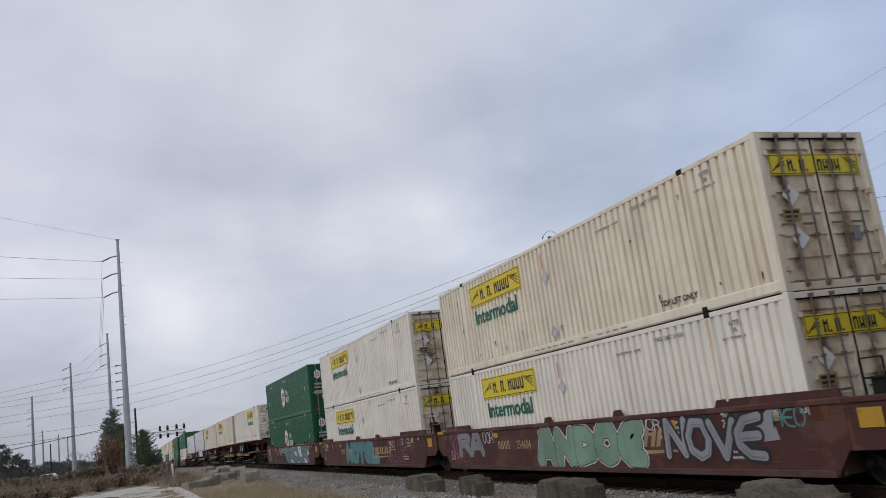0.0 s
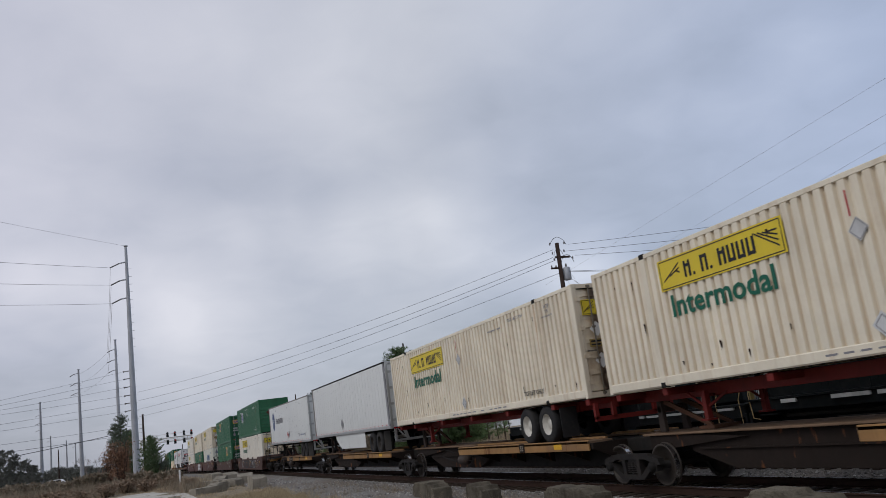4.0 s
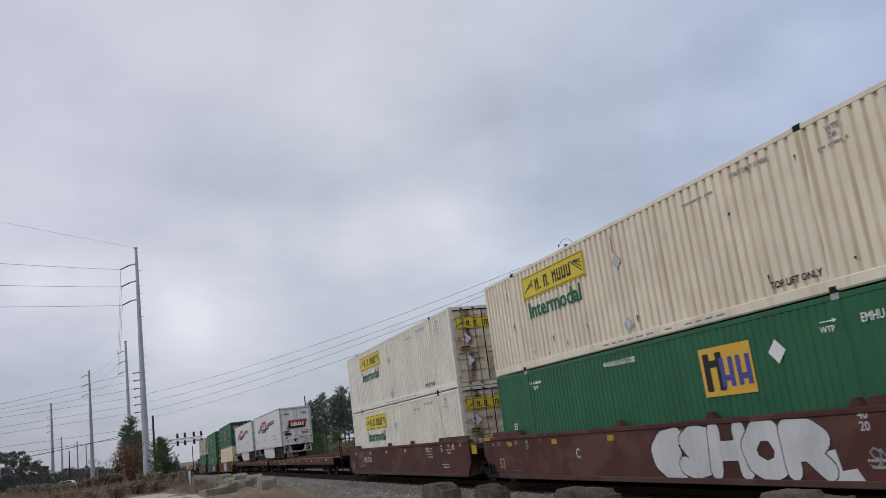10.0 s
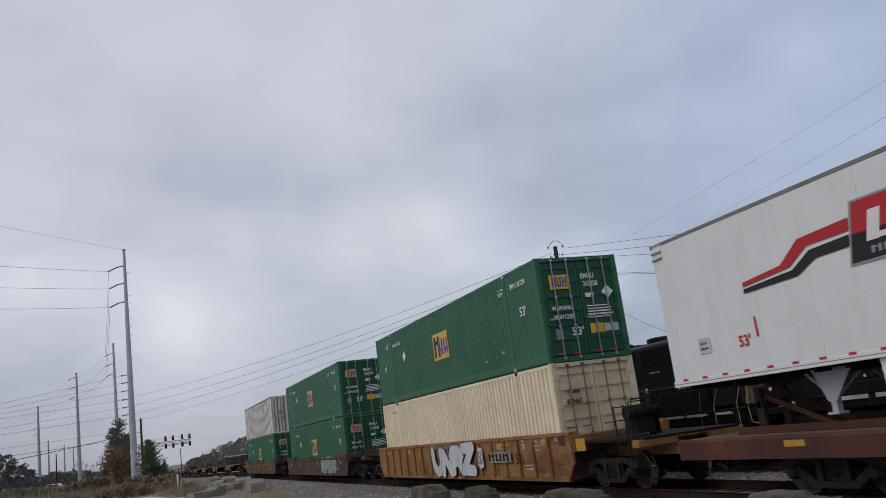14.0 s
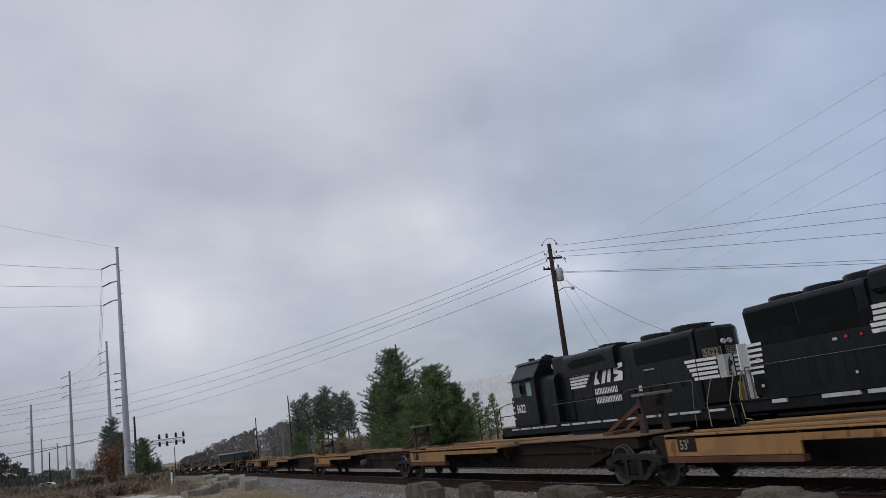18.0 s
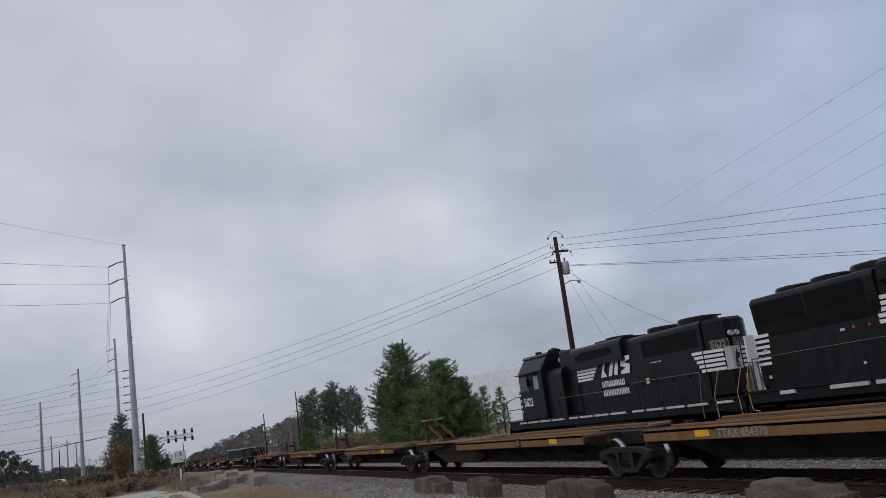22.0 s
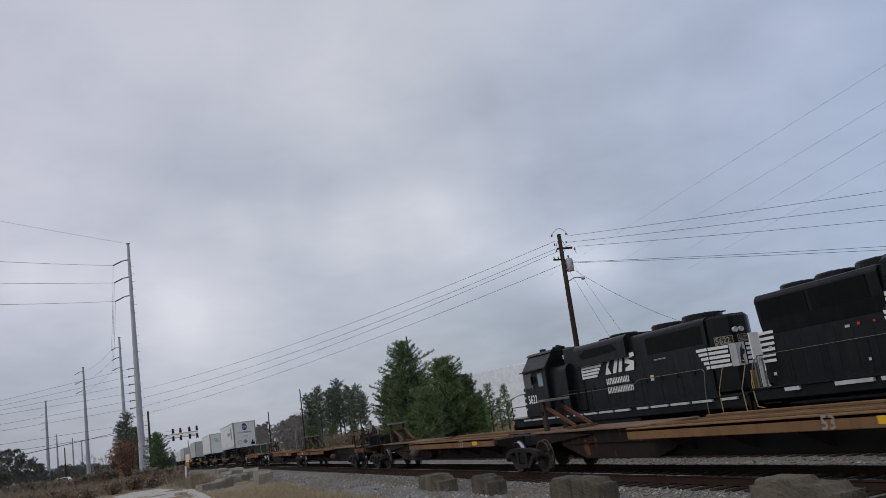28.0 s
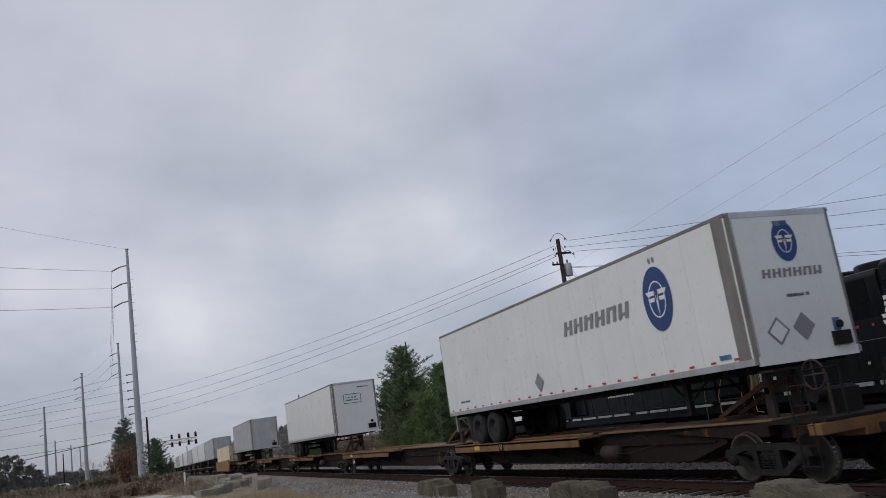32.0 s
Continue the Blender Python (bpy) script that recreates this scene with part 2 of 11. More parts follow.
M = {
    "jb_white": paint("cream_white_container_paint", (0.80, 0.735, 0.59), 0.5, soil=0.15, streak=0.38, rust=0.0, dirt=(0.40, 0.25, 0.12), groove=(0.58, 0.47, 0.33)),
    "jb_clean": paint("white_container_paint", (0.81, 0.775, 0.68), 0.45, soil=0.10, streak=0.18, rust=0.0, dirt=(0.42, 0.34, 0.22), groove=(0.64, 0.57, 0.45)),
    "green": paint("green_container_paint", (0.026, 0.132, 0.060), 0.45, soil=0.22, streak=0.3, dirt=(0.02, 0.045, 0.03)),
    "green_door": paint("dark_green_door_paint", (0.013, 0.09, 0.04), 0.45, soil=0.2, streak=0.25, dirt=(0.02, 0.03, 0.02)),
    "hub_green": paint("deep_green_container_paint", (0.0185, 0.113, 0.051), 0.42, soil=0.12, streak=0.2, dirt=(0.02, 0.04, 0.03)),
    "swift_white": paint("cool_white_container_paint", (0.75, 0.75, 0.655), 0.45, soil=0.15, streak=0.25, dirt=(0.3, 0.24, 0.15)),
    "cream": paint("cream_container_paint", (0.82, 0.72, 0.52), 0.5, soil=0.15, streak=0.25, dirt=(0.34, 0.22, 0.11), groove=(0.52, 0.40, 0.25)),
    "plate_white": paint("chalky_white_plate", (0.72, 0.72, 0.68), 0.5, soil=0.2, streak=0.3, rust=0.2, dirt=(0.26, 0.22, 0.16)),
    "post_grey": paint("grey_brown_post", (0.30, 0.265, 0.205), 0.55, soil=0.4, streak=0.5, rust=0.3),
    "trailer_white": paint("white_trailer_skin", (0.74, 0.76, 0.735), 0.32, vary=0.04, soil=0.06, streak=0.10, dirt=(0.35, 0.33, 0.28), bump=0.02, bump_scale=4.0),
    "trailer_grey": paint("grey_white_trailer_skin", (0.43, 0.45, 0.455), 0.45, vary=0.15, soil=0.25, streak=0.45, dirt=(0.2, 0.19, 0.17)),
    "alu": paint("dull_aluminium", (0.52, 0.53, 0.52), 0.38, 0.75, soil=0.25, streak=0.3),
    "alu_dirty": paint("grimy_aluminium", (0.23, 0.22, 0.20), 0.5, 0.3, soil=0.4, streak=0.5),
    "steel": paint("bare_worn_steel", (0.36, 0.36, 0.37), 0.35, 0.9, soil=0.3, streak=0.2),
    "dark_steel": paint("grimy_dark_steel", (0.017, 0.016, 0.015), 0.7, 0.0, soil=0.4, streak=0.2, dirt=(0.035, 0.028, 0.022), gloss=0.12),
    "truck_steel": paint("greasy_cast_steel", (0.016, 0.0145, 0.0135), 0.65, 0.0, vary=0.25, soil=0.6, streak=0.3, dirt=(0.042, 0.033, 0.027), bump=0.2, gloss=0.2),
    "wheel_steel": paint("wheel_steel", (0.06, 0.050, 0.042), 0.55, 0.3, soil=0.5, streak=0.0, dirt=(0.03, 0.024, 0.018), gloss=0.3),
    "tread": paint("polished_wheel_tread", (0.62, 0.63, 0.65), 0.22, 1.0, soil=0.1, streak=0.0),
    "brown": paint("boxcar_brown_paint", (0.084, 0.034, 0.028), 0.6, vary=0.22, soil=0.42, streak=0.5, rust=0.15, dirt=(0.052, 0.033, 0.027), gloss=0.2, patch=(0.125, 0.062, 0.046)),
    "dark_brown": paint("faded_dark_brown_paint", (0.088, 0.047, 0.038), 0.65, vary=0.22, soil=0.5, streak=0.5, dirt=(0.042, 0.032, 0.027), gloss=0.2, patch=(0.10, 0.065, 0.052)),
    "flat_brown": paint("rusty_red_brown_paint", (0.092, 0.039, 0.030), 0.65, vary=0.25, soil=0.45, streak=0.4, rust=0.4, dirt=(0.045, 0.03, 0.024), gloss=0.15),
    "flat_patch": paint("orange_brown_repaint", (0.17, 0.078, 0.042), 0.65, vary=0.2, soil=0.4, streak=0.4, dirt=(0.06, 0.035, 0.025), gloss=0.15),
    "ttx": paint("weathered_yellow_car_paint", (0.33, 0.185, 0.075), 0.65, soil=0.4, streak=0.5, rust=0.35, dirt=(0.12, 0.072, 0.042), gloss=0.15, patch=(0.25, 0.145, 0.072)),
    "well_yellow": paint("yellow_well_car_paint", (0.30, 0.158, 0.060), 0.65, soil=0.5, streak=0.6, rust=0.5, dirt=(0.10, 0.055, 0.03), gloss=0.15, patch=(0.19, 0.088, 0.038)),
    "ttx_dirty": paint("grimy_yellow_car_paint", (0.205, 0.115, 0.054), 0.7, soil=0.5, streak=0.45, rust=0.4, dirt=(0.062, 0.042, 0.030), gloss=0.12, patch=(0.18, 0.105, 0.05)),
    "deck_dust": paint("dusty_brown_deck", (0.195, 0.13, 0.085), 0.85, vary=0.25, soil=0.5, streak=0.0, dirt=(0.09, 0.062, 0.046), gloss=0.1),
    "fec_tan": paint("tan_yellow_car_paint", (0.118, 0.070, 0.034), 0.65, soil=0.45, streak=0.55, rust=0.2, dirt=(0.085, 0.055, 0.032), gloss=0.15),
    "sill_grime": paint("grimed_centre_sill", (0.024, 0.0175, 0.0145), 0.75, soil=0.6, streak=0.4, rust=0.25, dirt=(0.016, 0.014, 0.012), gloss=0.1),
    "rust_red": paint("red_oxide_hitch_paint", (0.095, 0.036, 0.024), 0.6, soil=0.5, streak=0.3, rust=0.4, dirt=(0.045, 0.028, 0.02), gloss=0.15),
    "rust_edge": paint("rusty_brown_flange", (0.115, 0.058, 0.036), 0.75, vary=0.3, soil=0.5, streak=0.4, rust=0.4, dirt=(0.05, 0.03, 0.022), gloss=0.12),
    "hitch_grey": paint("grimy_grey_brown_hitch", (0.058, 0.045, 0.038), 0.65, vary=0.3, soil=0.5, streak=0.3, rust=0.15, dirt=(0.03, 0.024, 0.02), gloss=0.15),
    "chassis_red": paint("red_chassis_paint", (0.17, 0.020, 0.016), 0.55, soil=0.4, streak=0.3, dirt=(0.05, 0.022, 0.018), gloss=0.2),
    "rubber": paint("tyre_rubber", (0.022, 0.022, 0.023), 0.85, soil=0.35, streak=0.0, dirt=(0.09, 0.08, 0.065)),
    "flap_grey": paint("dusty_rubber_flap", (0.10, 0.10, 0.095), 0.8, soil=0.5, streak=0.4, dirt=(0.16, 0.15, 0.13)),
    "rim_white": paint("white_wheel_rim", (0.60, 0.58, 0.52), 0.5, soil=0.4, streak=0.3),
    "rim_dark": paint("dirty_dark_rim", (0.03, 0.028, 0.026), 0.65, 0.1, soil=0.4, streak=0.0, gloss=0.2),
    "yellow": paint("safety_yellow", (0.72, 0.40, 0.02), 0.5, vary=0.06, soil=0.15, streak=0.15),
    "yellow_dull": paint("worn_reflective_yellow", (0.50, 0.285, 0.03), 0.55, vary=0.12, soil=0.3, streak=0.3),
    "sign_yellow": paint("sign_yellow", (0.75, 0.58, 0.04), 0.45, vary=0.04, soil=0.08, streak=0.1),
    "gold": paint("gold_sign_paint", (0.70, 0.42, 0.06), 0.45, vary=0.04, soil=0.06, streak=0.1),
    "white": paint("white_lettering", (0.78, 0.78, 0.76), 0.5, vary=0.04, soil=0.08, streak=0.12),
    "black": paint("black_lettering", (0.02, 0.02, 0.022), 0.5, vary=0.04, soil=0.05, streak=0.05),
    "grey": paint("grey_lettering", (0.24, 0.24, 0.25), 0.5, vary=0.04, soil=0.05, streak=0.05),
    "letter_green": paint("green_lettering", (0.008, 0.125, 0.075), 0.5, vary=0.05, soil=0.08, streak=0.1),
    "blue": paint("deep_blue_sign_paint", (0.022, 0.06, 0.19), 0.4, vary=0.08, soil=0.06, streak=0.05),
    "swift_blue": paint("faded_blue_lettering", (0.045, 0.15, 0.33), 0.5, vary=0.25, soil=0.45, streak=0.6, dirt=(0.5, 0.52, 0.5)),
    "emp_blue": paint("blue_violet_lettering", (0.07, 0.08, 0.30), 0.5, vary=0.08, soil=0.05, streak=0.05),
    "red": paint("red_sign_paint", (0.48, 0.025, 0.03), 0.45, vary=0.05, soil=0.06, streak=0.08),
    "tape_red": paint("red_reflective_tape", (0.55, 0.03, 0.03), 0.35, vary=0.03, soil=0.05, streak=0.0),
    "orange": paint("orange_marker", (0.75, 0.22, 0.03), 0.4, vary=0.03, soil=0.05, streak=0.0),
    "teal": paint("teal_spray_paint", (0.085, 0.22, 0.22), 0.6, vary=0.2, soil=0.25, streak=0.3),
    "mint": paint("mint_spray_paint", (0.20, 0.31, 0.23), 0.6, vary=0.2, soil=0.25, streak=0.3),
    "spray_white": paint("white_spray_paint", (0.58, 0.59, 0.59), 0.6, vary=0.1, soil=0.18, streak=0.3),
    "spray_black": paint("black_spray_paint", (0.025, 0.025, 0.028), 0.6, vary=0.06, soil=0.1, streak=0.1),
    "silver": paint("silver_spray_paint", (0.28, 0.28, 0.30), 0.5, vary=0.15, soil=0.2, streak=0.3),
    "chrome_grey": paint("grey_spray_paint", (0.20, 0.20, 0.215), 0.5, vary=0.2, soil=0.25, streak=0.3),
    "navy_spray": paint("navy_spray_paint", (0.022, 0.032, 0.075), 0.6, vary=0.15, soil=0.15, streak=0.2),
    "pink": paint("pink_spray_paint", (0.28, 0.11, 0.16), 0.6, vary=0.1, soil=0.25, streak=0.3),
    "loco": paint("black_locomotive_paint", (0.0052, 0.0074, 0.0085), 0.36, vary=0.35, soil=0.45, streak=0.75, dirt=(0.020, 0.021, 0.020), gloss=0.22),
    "loco_grille": paint("dark_grille", (0.0048, 0.0062, 0.0066), 0.6, vary=0.15, soil=0.3, streak=0.3, dirt=(0.012, 0.013, 0.012), gloss=0.12),
    "sill_white": paint("white_sill_stripe", (0.52, 0.53, 0.52), 0.5, soil=0.3, streak=0.45),
    "panel_white": paint("bright_white_panel", (0.86, 0.86, 0.83), 0.5, vary=0.04, soil=0.1, streak=0.1),
    "loco_rail": paint("worn_grey_handrail", (0.16, 0.155, 0.14), 0.5, soil=0.4, streak=0.3),
    "post_rust": paint("brown_post_rust", (0.13, 0.065, 0.035), 0.8, vary=0.4, soil=0.5, streak=0.6),
    "spray_tan": paint("faded_tan_paint", (0.36, 0.245, 0.135), 0.6, vary=0.2, soil=0.3, streak=0.3),
    "post_cream": paint("rust_stained_cream_post", (0.62, 0.55, 0.42), 0.55, vary=0.15, soil=0.35, streak=0.6, rust=0.35, dirt=(0.25, 0.16, 0.09)),
    "pale_tape": paint("pale_worn_tape", (0.60, 0.50, 0.36), 0.5, vary=0.15, soil=0.2, streak=0.2),
    "pink_tape": paint("faded_red_tape", (0.46, 0.27, 0.21), 0.5, vary=0.2, soil=0.25, streak=0.2),
    "stain_rust": paint("pale_rust_stain", (0.56, 0.43, 0.28), 0.8, vary=0.3, soil=0.7, streak=0.9, dirt=(0.74, 0.66, 0.52)),
    "stain_plate": paint("worn_yellow_plate", (0.36, 0.26, 0.09), 0.6, soil=0.5, streak=0.4),
    "rod_dark": paint("grimy_lock_rod", (0.17, 0.15, 0.12), 0.6, soil=0.5, streak=0.5),
    "pipe_tan": paint("tan_yellow_handrail", (0.42, 0.30, 0.15), 0.5, soil=0.2, streak=0.1),
    "concrete": paint("weathered_concrete", (0.125, 0.11, 0.085), 0.92, vary=0.35, soil=0.85, streak=0.9, dirt=(0.024, 0.021, 0.016), bump=1.0, bump_scale=30.0, gloss=0.08),
    "rubble": paint("pale_broken_concrete", (0.27, 0.245, 0.20), 0.9, vary=0.3, soil=0.6, streak=0.5, dirt=(0.09, 0.08, 0.062), bump=0.8, bump_scale=20.0, gloss=0.1),
    "tank": paint("stained_white_tank_paint", (0.76, 0.79, 0.83), 0.6, soil=0.12, streak=0.25, dirt=(0.55, 0.55, 0.55)),
    "galv": paint("galvanised_steel", (0.42, 0.44, 0.47), 0.55, 0.1, vary=0.1, soil=0.12, streak=0.2, dirt=(0.3, 0.3, 0.31)),
    "far_galv": paint("weathering_steel_pole", (0.33, 0.345, 0.37), 0.6, 0.1, vary=0.1, soil=0.12, streak=0.15, dirt=(0.25, 0.25, 0.26)),
    "wood_pole": paint("creosoted_pole_wood", (0.050, 0.034, 0.028), 0.85, vary=0.25, soil=0.4, streak=0.6, dirt=(0.025, 0.019, 0.017), bump=0.4, gloss=0.1),
    "tie": paint("creosoted_tie_wood", (0.04, 0.030, 0.023), 0.9, vary=0.3, soil=0.5, streak=0.0, dirt=(0.075, 0.06, 0.045), bump=0.4, gloss=0.1),
    "rail": paint("rusty_rail_steel", (0.04, 0.023, 0.017), 0.75, 0.0, vary=0.2, soil=0.3, streak=0.0, dirt=(0.03, 0.022, 0.018), gloss=0.1),
    "rail_head": paint("polished_rail_head", (0.50, 0.50, 0.52), 0.28, 1.0, vary=0.1, soil=0.1, streak=0.0),
    "wire": paint("overhead_wire", (0.07, 0.07, 0.075), 0.6, 0.3, soil=0.0, streak=0.0, bump=0.0),
    "wire_pale": paint("weathered_conductor", (0.27, 0.27, 0.29), 0.6, 0.3, soil=0.0, streak=0.0, bump=0.0),
    "insulator": paint("grey_insulator", (0.16, 0.15, 0.15), 0.5, soil=0.1, streak=0.0),
    "signal_white": paint("white_signal_truss", (0.70, 0.69, 0.66), 0.5, soil=0.2, streak=0.3),
    "glass_dark": paint("dark_window_glass", (0.02, 0.026, 0.028), 0.08, soil=0.0, streak=0.0, bump=0.0),
    "glass_teal": paint("pale_window_glass", (0.16, 0.27, 0.27), 0.08, soil=0.0, streak=0.0, bump=0.0),
    "car_white": paint("white_car_paint", (0.78, 0.78, 0.78), 0.3, soil=0.05, streak=0.0),
    "building": paint("pale_building_wall", (0.36, 0.37, 0.38), 0.8, soil=0.2, streak=0.3),
    "building_green": paint("grey_green_shed_wall", (0.035, 0.055, 0.048), 0.7, soil=0.2, streak=0.3),
}
M["ballast"] = speckle("grey_track_ballast", [(0.10, 0.096, 0.09), (0.25, 0.24, 0.225), (0.16, 0.148, 0.132), (0.36, 0.345, 0.325)], 22.0, bump=0.9, big=0.12, big_cols=[(0.13, 0.102, 0.075), (0.18, 0.16, 0.14)])
M["stone"] = speckle("ballast_stone", [(0.09, 0.086, 0.08), (0.27, 0.26, 0.245), (0.16, 0.145, 0.128), (0.44, 0.425, 0.40)], 20.0, island=True)
M["ground"] = speckle("dry_winter_ground", [(0.19, 0.16, 0.115), (0.28, 0.24, 0.17), (0.14, 0.122, 0.085), (0.34, 0.29, 0.21)], 9.0, bump=0.5, big=0.05, big_cols=[(0.17, 0.145, 0.09), (0.25, 0.165, 0.10)])
M["road"] = speckle("pale_gravel_road", [(0.44, 0.42, 0.37), (0.53, 0.51, 0.46), (0.36, 0.34, 0.29)], 16.0, bump=0.35, big=0.4, big_cols=[(0.40, 0.37, 0.31)])
M["dry_grass"] = speckle("dry_grass_blades", [(0.36, 0.28, 0.175), (0.52, 0.43, 0.28), (0.24, 0.19, 0.12), (0.44, 0.375, 0.26)], 1, island=True)
M["brown_weeds"] = speckle("brown_weed_stalks", [(0.20, 0.165, 0.125), (0.33, 0.27, 0.19), (0.15, 0.135, 0.10), (0.29, 0.21, 0.145)], 1, island=True)
M["pine"] = speckle("pine_needles", [(0.062, 0.115, 0.052), (0.125, 0.188, 0.080), (0.086, 0.139, 0.062), (0.192, 0.235, 0.122)], 1, rough=0.75, island=True)
M["pine_light"] = speckle("young_pine_needles", [(0.094, 0.158, 0.062), (0.154, 0.222, 0.089), (0.117, 0.165, 0.071)], 1, rough=0.75, island=True)
M["pine_far"] = speckle("blue_green_pine_needles", [(0.075, 0.105, 0.075), (0.120, 0.150, 0.108), (0.093, 0.123, 0.087), (0.150, 0.173, 0.128)], 1, rough=0.8, island=True)
# Distance haze is put into these two base colours: lighter, greyer, more even
M["woods"] = speckle("hazed_evergreen_foliage", [(0.105, 0.115, 0.098), (0.125, 0.13, 0.112), (0.135, 0.13, 0.118)], 1, rough=0.9, island=True)
M["thicket"] = speckle("hazed_bare_woodland_twigs", [(0.175, 0.165, 0.155), (0.215, 0.20, 0.19), (0.15, 0.15, 0.135), (0.19, 0.175, 0.165)], 1, rough=0.9, island=True)
M["bare"] = speckle("bare_branch_bark", [(0.20, 0.175, 0.155), (0.27, 0.235, 0.21), (0.15, 0.13, 0.118)], 1, island=True)
M["russet"] = speckle("russet_dead_leaves", [(0.25, 0.125, 0.075), (0.33, 0.19, 0.125), (0.20, 0.115, 0.075)], 1, island=True)
M["red_brush"] = speckle("reddish_brown_twigs", [(0.24, 0.17, 0.12), (0.33, 0.24, 0.17), (0.19, 0.14, 0.10), (0.36, 0.28, 0.20)], 1, island=True)
M["bark"] = paint("pine_bark", (0.085, 0.062, 0.047), 0.95, vary=0.3, soil=0.4, streak=0.4, bump=0.6)


def lamp_glow(name, col, strength):
    m = bpy.data.materials.new(name)
    m.use_nodes = True
    p = m.node_tree.nodes["Principled BSDF"]
    p.inputs["Base Color"].default_value = (*col, 1)
    p.inputs["Emission Color"].default_value = (*col, 1)
    p.inputs["Emission Strength"].default_value = strength
    return m


def stained(name, col, dark, halo, reach):
    """Cream paint with soft sooty streaks and brown rust washes that differ from one leaf to the next."""
    m, t, p, co = surface(name, 0.55, 0.0, 0.06, 30.0)
    raw = t.nodes.new("ShaderNodeTexCoord").outputs["Object"]
    pick = t.nodes.new("ShaderNodeObjectInfo").outputs["Random"]
    sep = t.nodes.new("ShaderNodeSeparateXYZ")
    link(t, raw, sep.inputs[0])
    c = mix_rgb(t, band(t, noise_of(t, co, 0.9), 0.3, 0.7), tuple(v * 0.92 for v in col), col)
    c = mix_rgb(t, band(t, noise_of(t, co, 2.4, 5.0, (1.6, 1.6, 0.12)), 0.5, 0.8, 0.45), c, tuple(v * 0.62 for v in col))
    # rust washes
    wash = math_node(t, "MULTIPLY", band(t, noise_of(t, co, 1.3, 5.0, (1.4, 1.4, 0.8)), 0.46, 0.66), 0.75)
    c = mix_rgb(t, wash, c, halo)
    # the sooty streak: soft across, ragged down its length
    away = math_node(t, "SUBTRACT", math_node(t, "ABSOLUTE", sep.outputs[0]), math_node(t, "ADD", 0.38, math_node(t, "MULTIPLY", pick, 0.45)))
    sway = math_node(t, "ADD", away, math_node(t, "MULTIPLY", math_node(t, "SUBTRACT", noise_of(t, co, 2.0, 4.0), 0.5), 0.35))
    wide = math_node(t, "EXPONENT", math_node(t, "MULTIPLY", math_node(t, "MULTIPLY", sway, sway), -reach))
    lump = band(t, noise_of(t, co, 1.4, 5.0, (0.6, 0.6, 1.0)), 0.38, 0.60)
    c = mix_rgb(t, math_node(t, "MULTIPLY", math_node(t, "POWER", wide, 0.35), math_node(t, "MULTIPLY", lump, 0.8)), c, halo)
    c = mix_rgb(t, math_node(t, "MULTIPLY", wide, math_node(t, "MULTIPLY", lump, 0.95)), c, dark)
    link(t, c, p.inputs["Base Color"])
    return m


M["jb_door"] = stained("rust_stained_cream_door_paint", (0.80, 0.71, 0.54), (0.06, 0.04, 0.03), (0.40, 0.25, 0.13), 75.0)
M["jb_end"] = stained("sooty_cream_end_paint", (0.80, 0.73, 0.59), (0.10, 0.065, 0.045), (0.55, 0.42, 0.28), 110.0)


def spotted(name):
    """Blue-green spray paint with paler rings sprayed over it."""
    m, t, p, co = surface(name, 0.6, spread=False)
    c = mix_rgb(t, band(t, noise_of(t, co, 2.2), 0.35, 0.65), (0.115, 0.20, 0.18), (0.125, 0.19, 0.25))
    vor = node(t, "ShaderNodeTexVoronoi", Scale=4.2, Randomness=0.8)
    link(t, co, vor.inputs["Vector"])
    ring = math_node(t, "SUBTRACT", 1.0, math_node(t, "MULTIPLY", math_node(t, "ABSOLUTE", math_node(t, "SUBTRACT", vor.outputs["Distance"], 0.36)), 9.0), clamp=True)
    c = mix_rgb(t, math_node(t, "MULTIPLY", ring, 0.75), c, (0.25, 0.40, 0.20))
    c = mix_rgb(t, band(t, noise_of(t, co, 9.0, 5.0), 0.5, 0.8, 0.3), c, (0.06, 0.06, 0.06))
    link(t, c, p.inputs["Base Color"])
    return m


M["spotted_spray"] = spotted("spotted_blue_green_spray_paint")
M["signal_red"] = lamp_glow("lit_red_signal_lens", (0.5, 0.03, 0.03), 0.25)

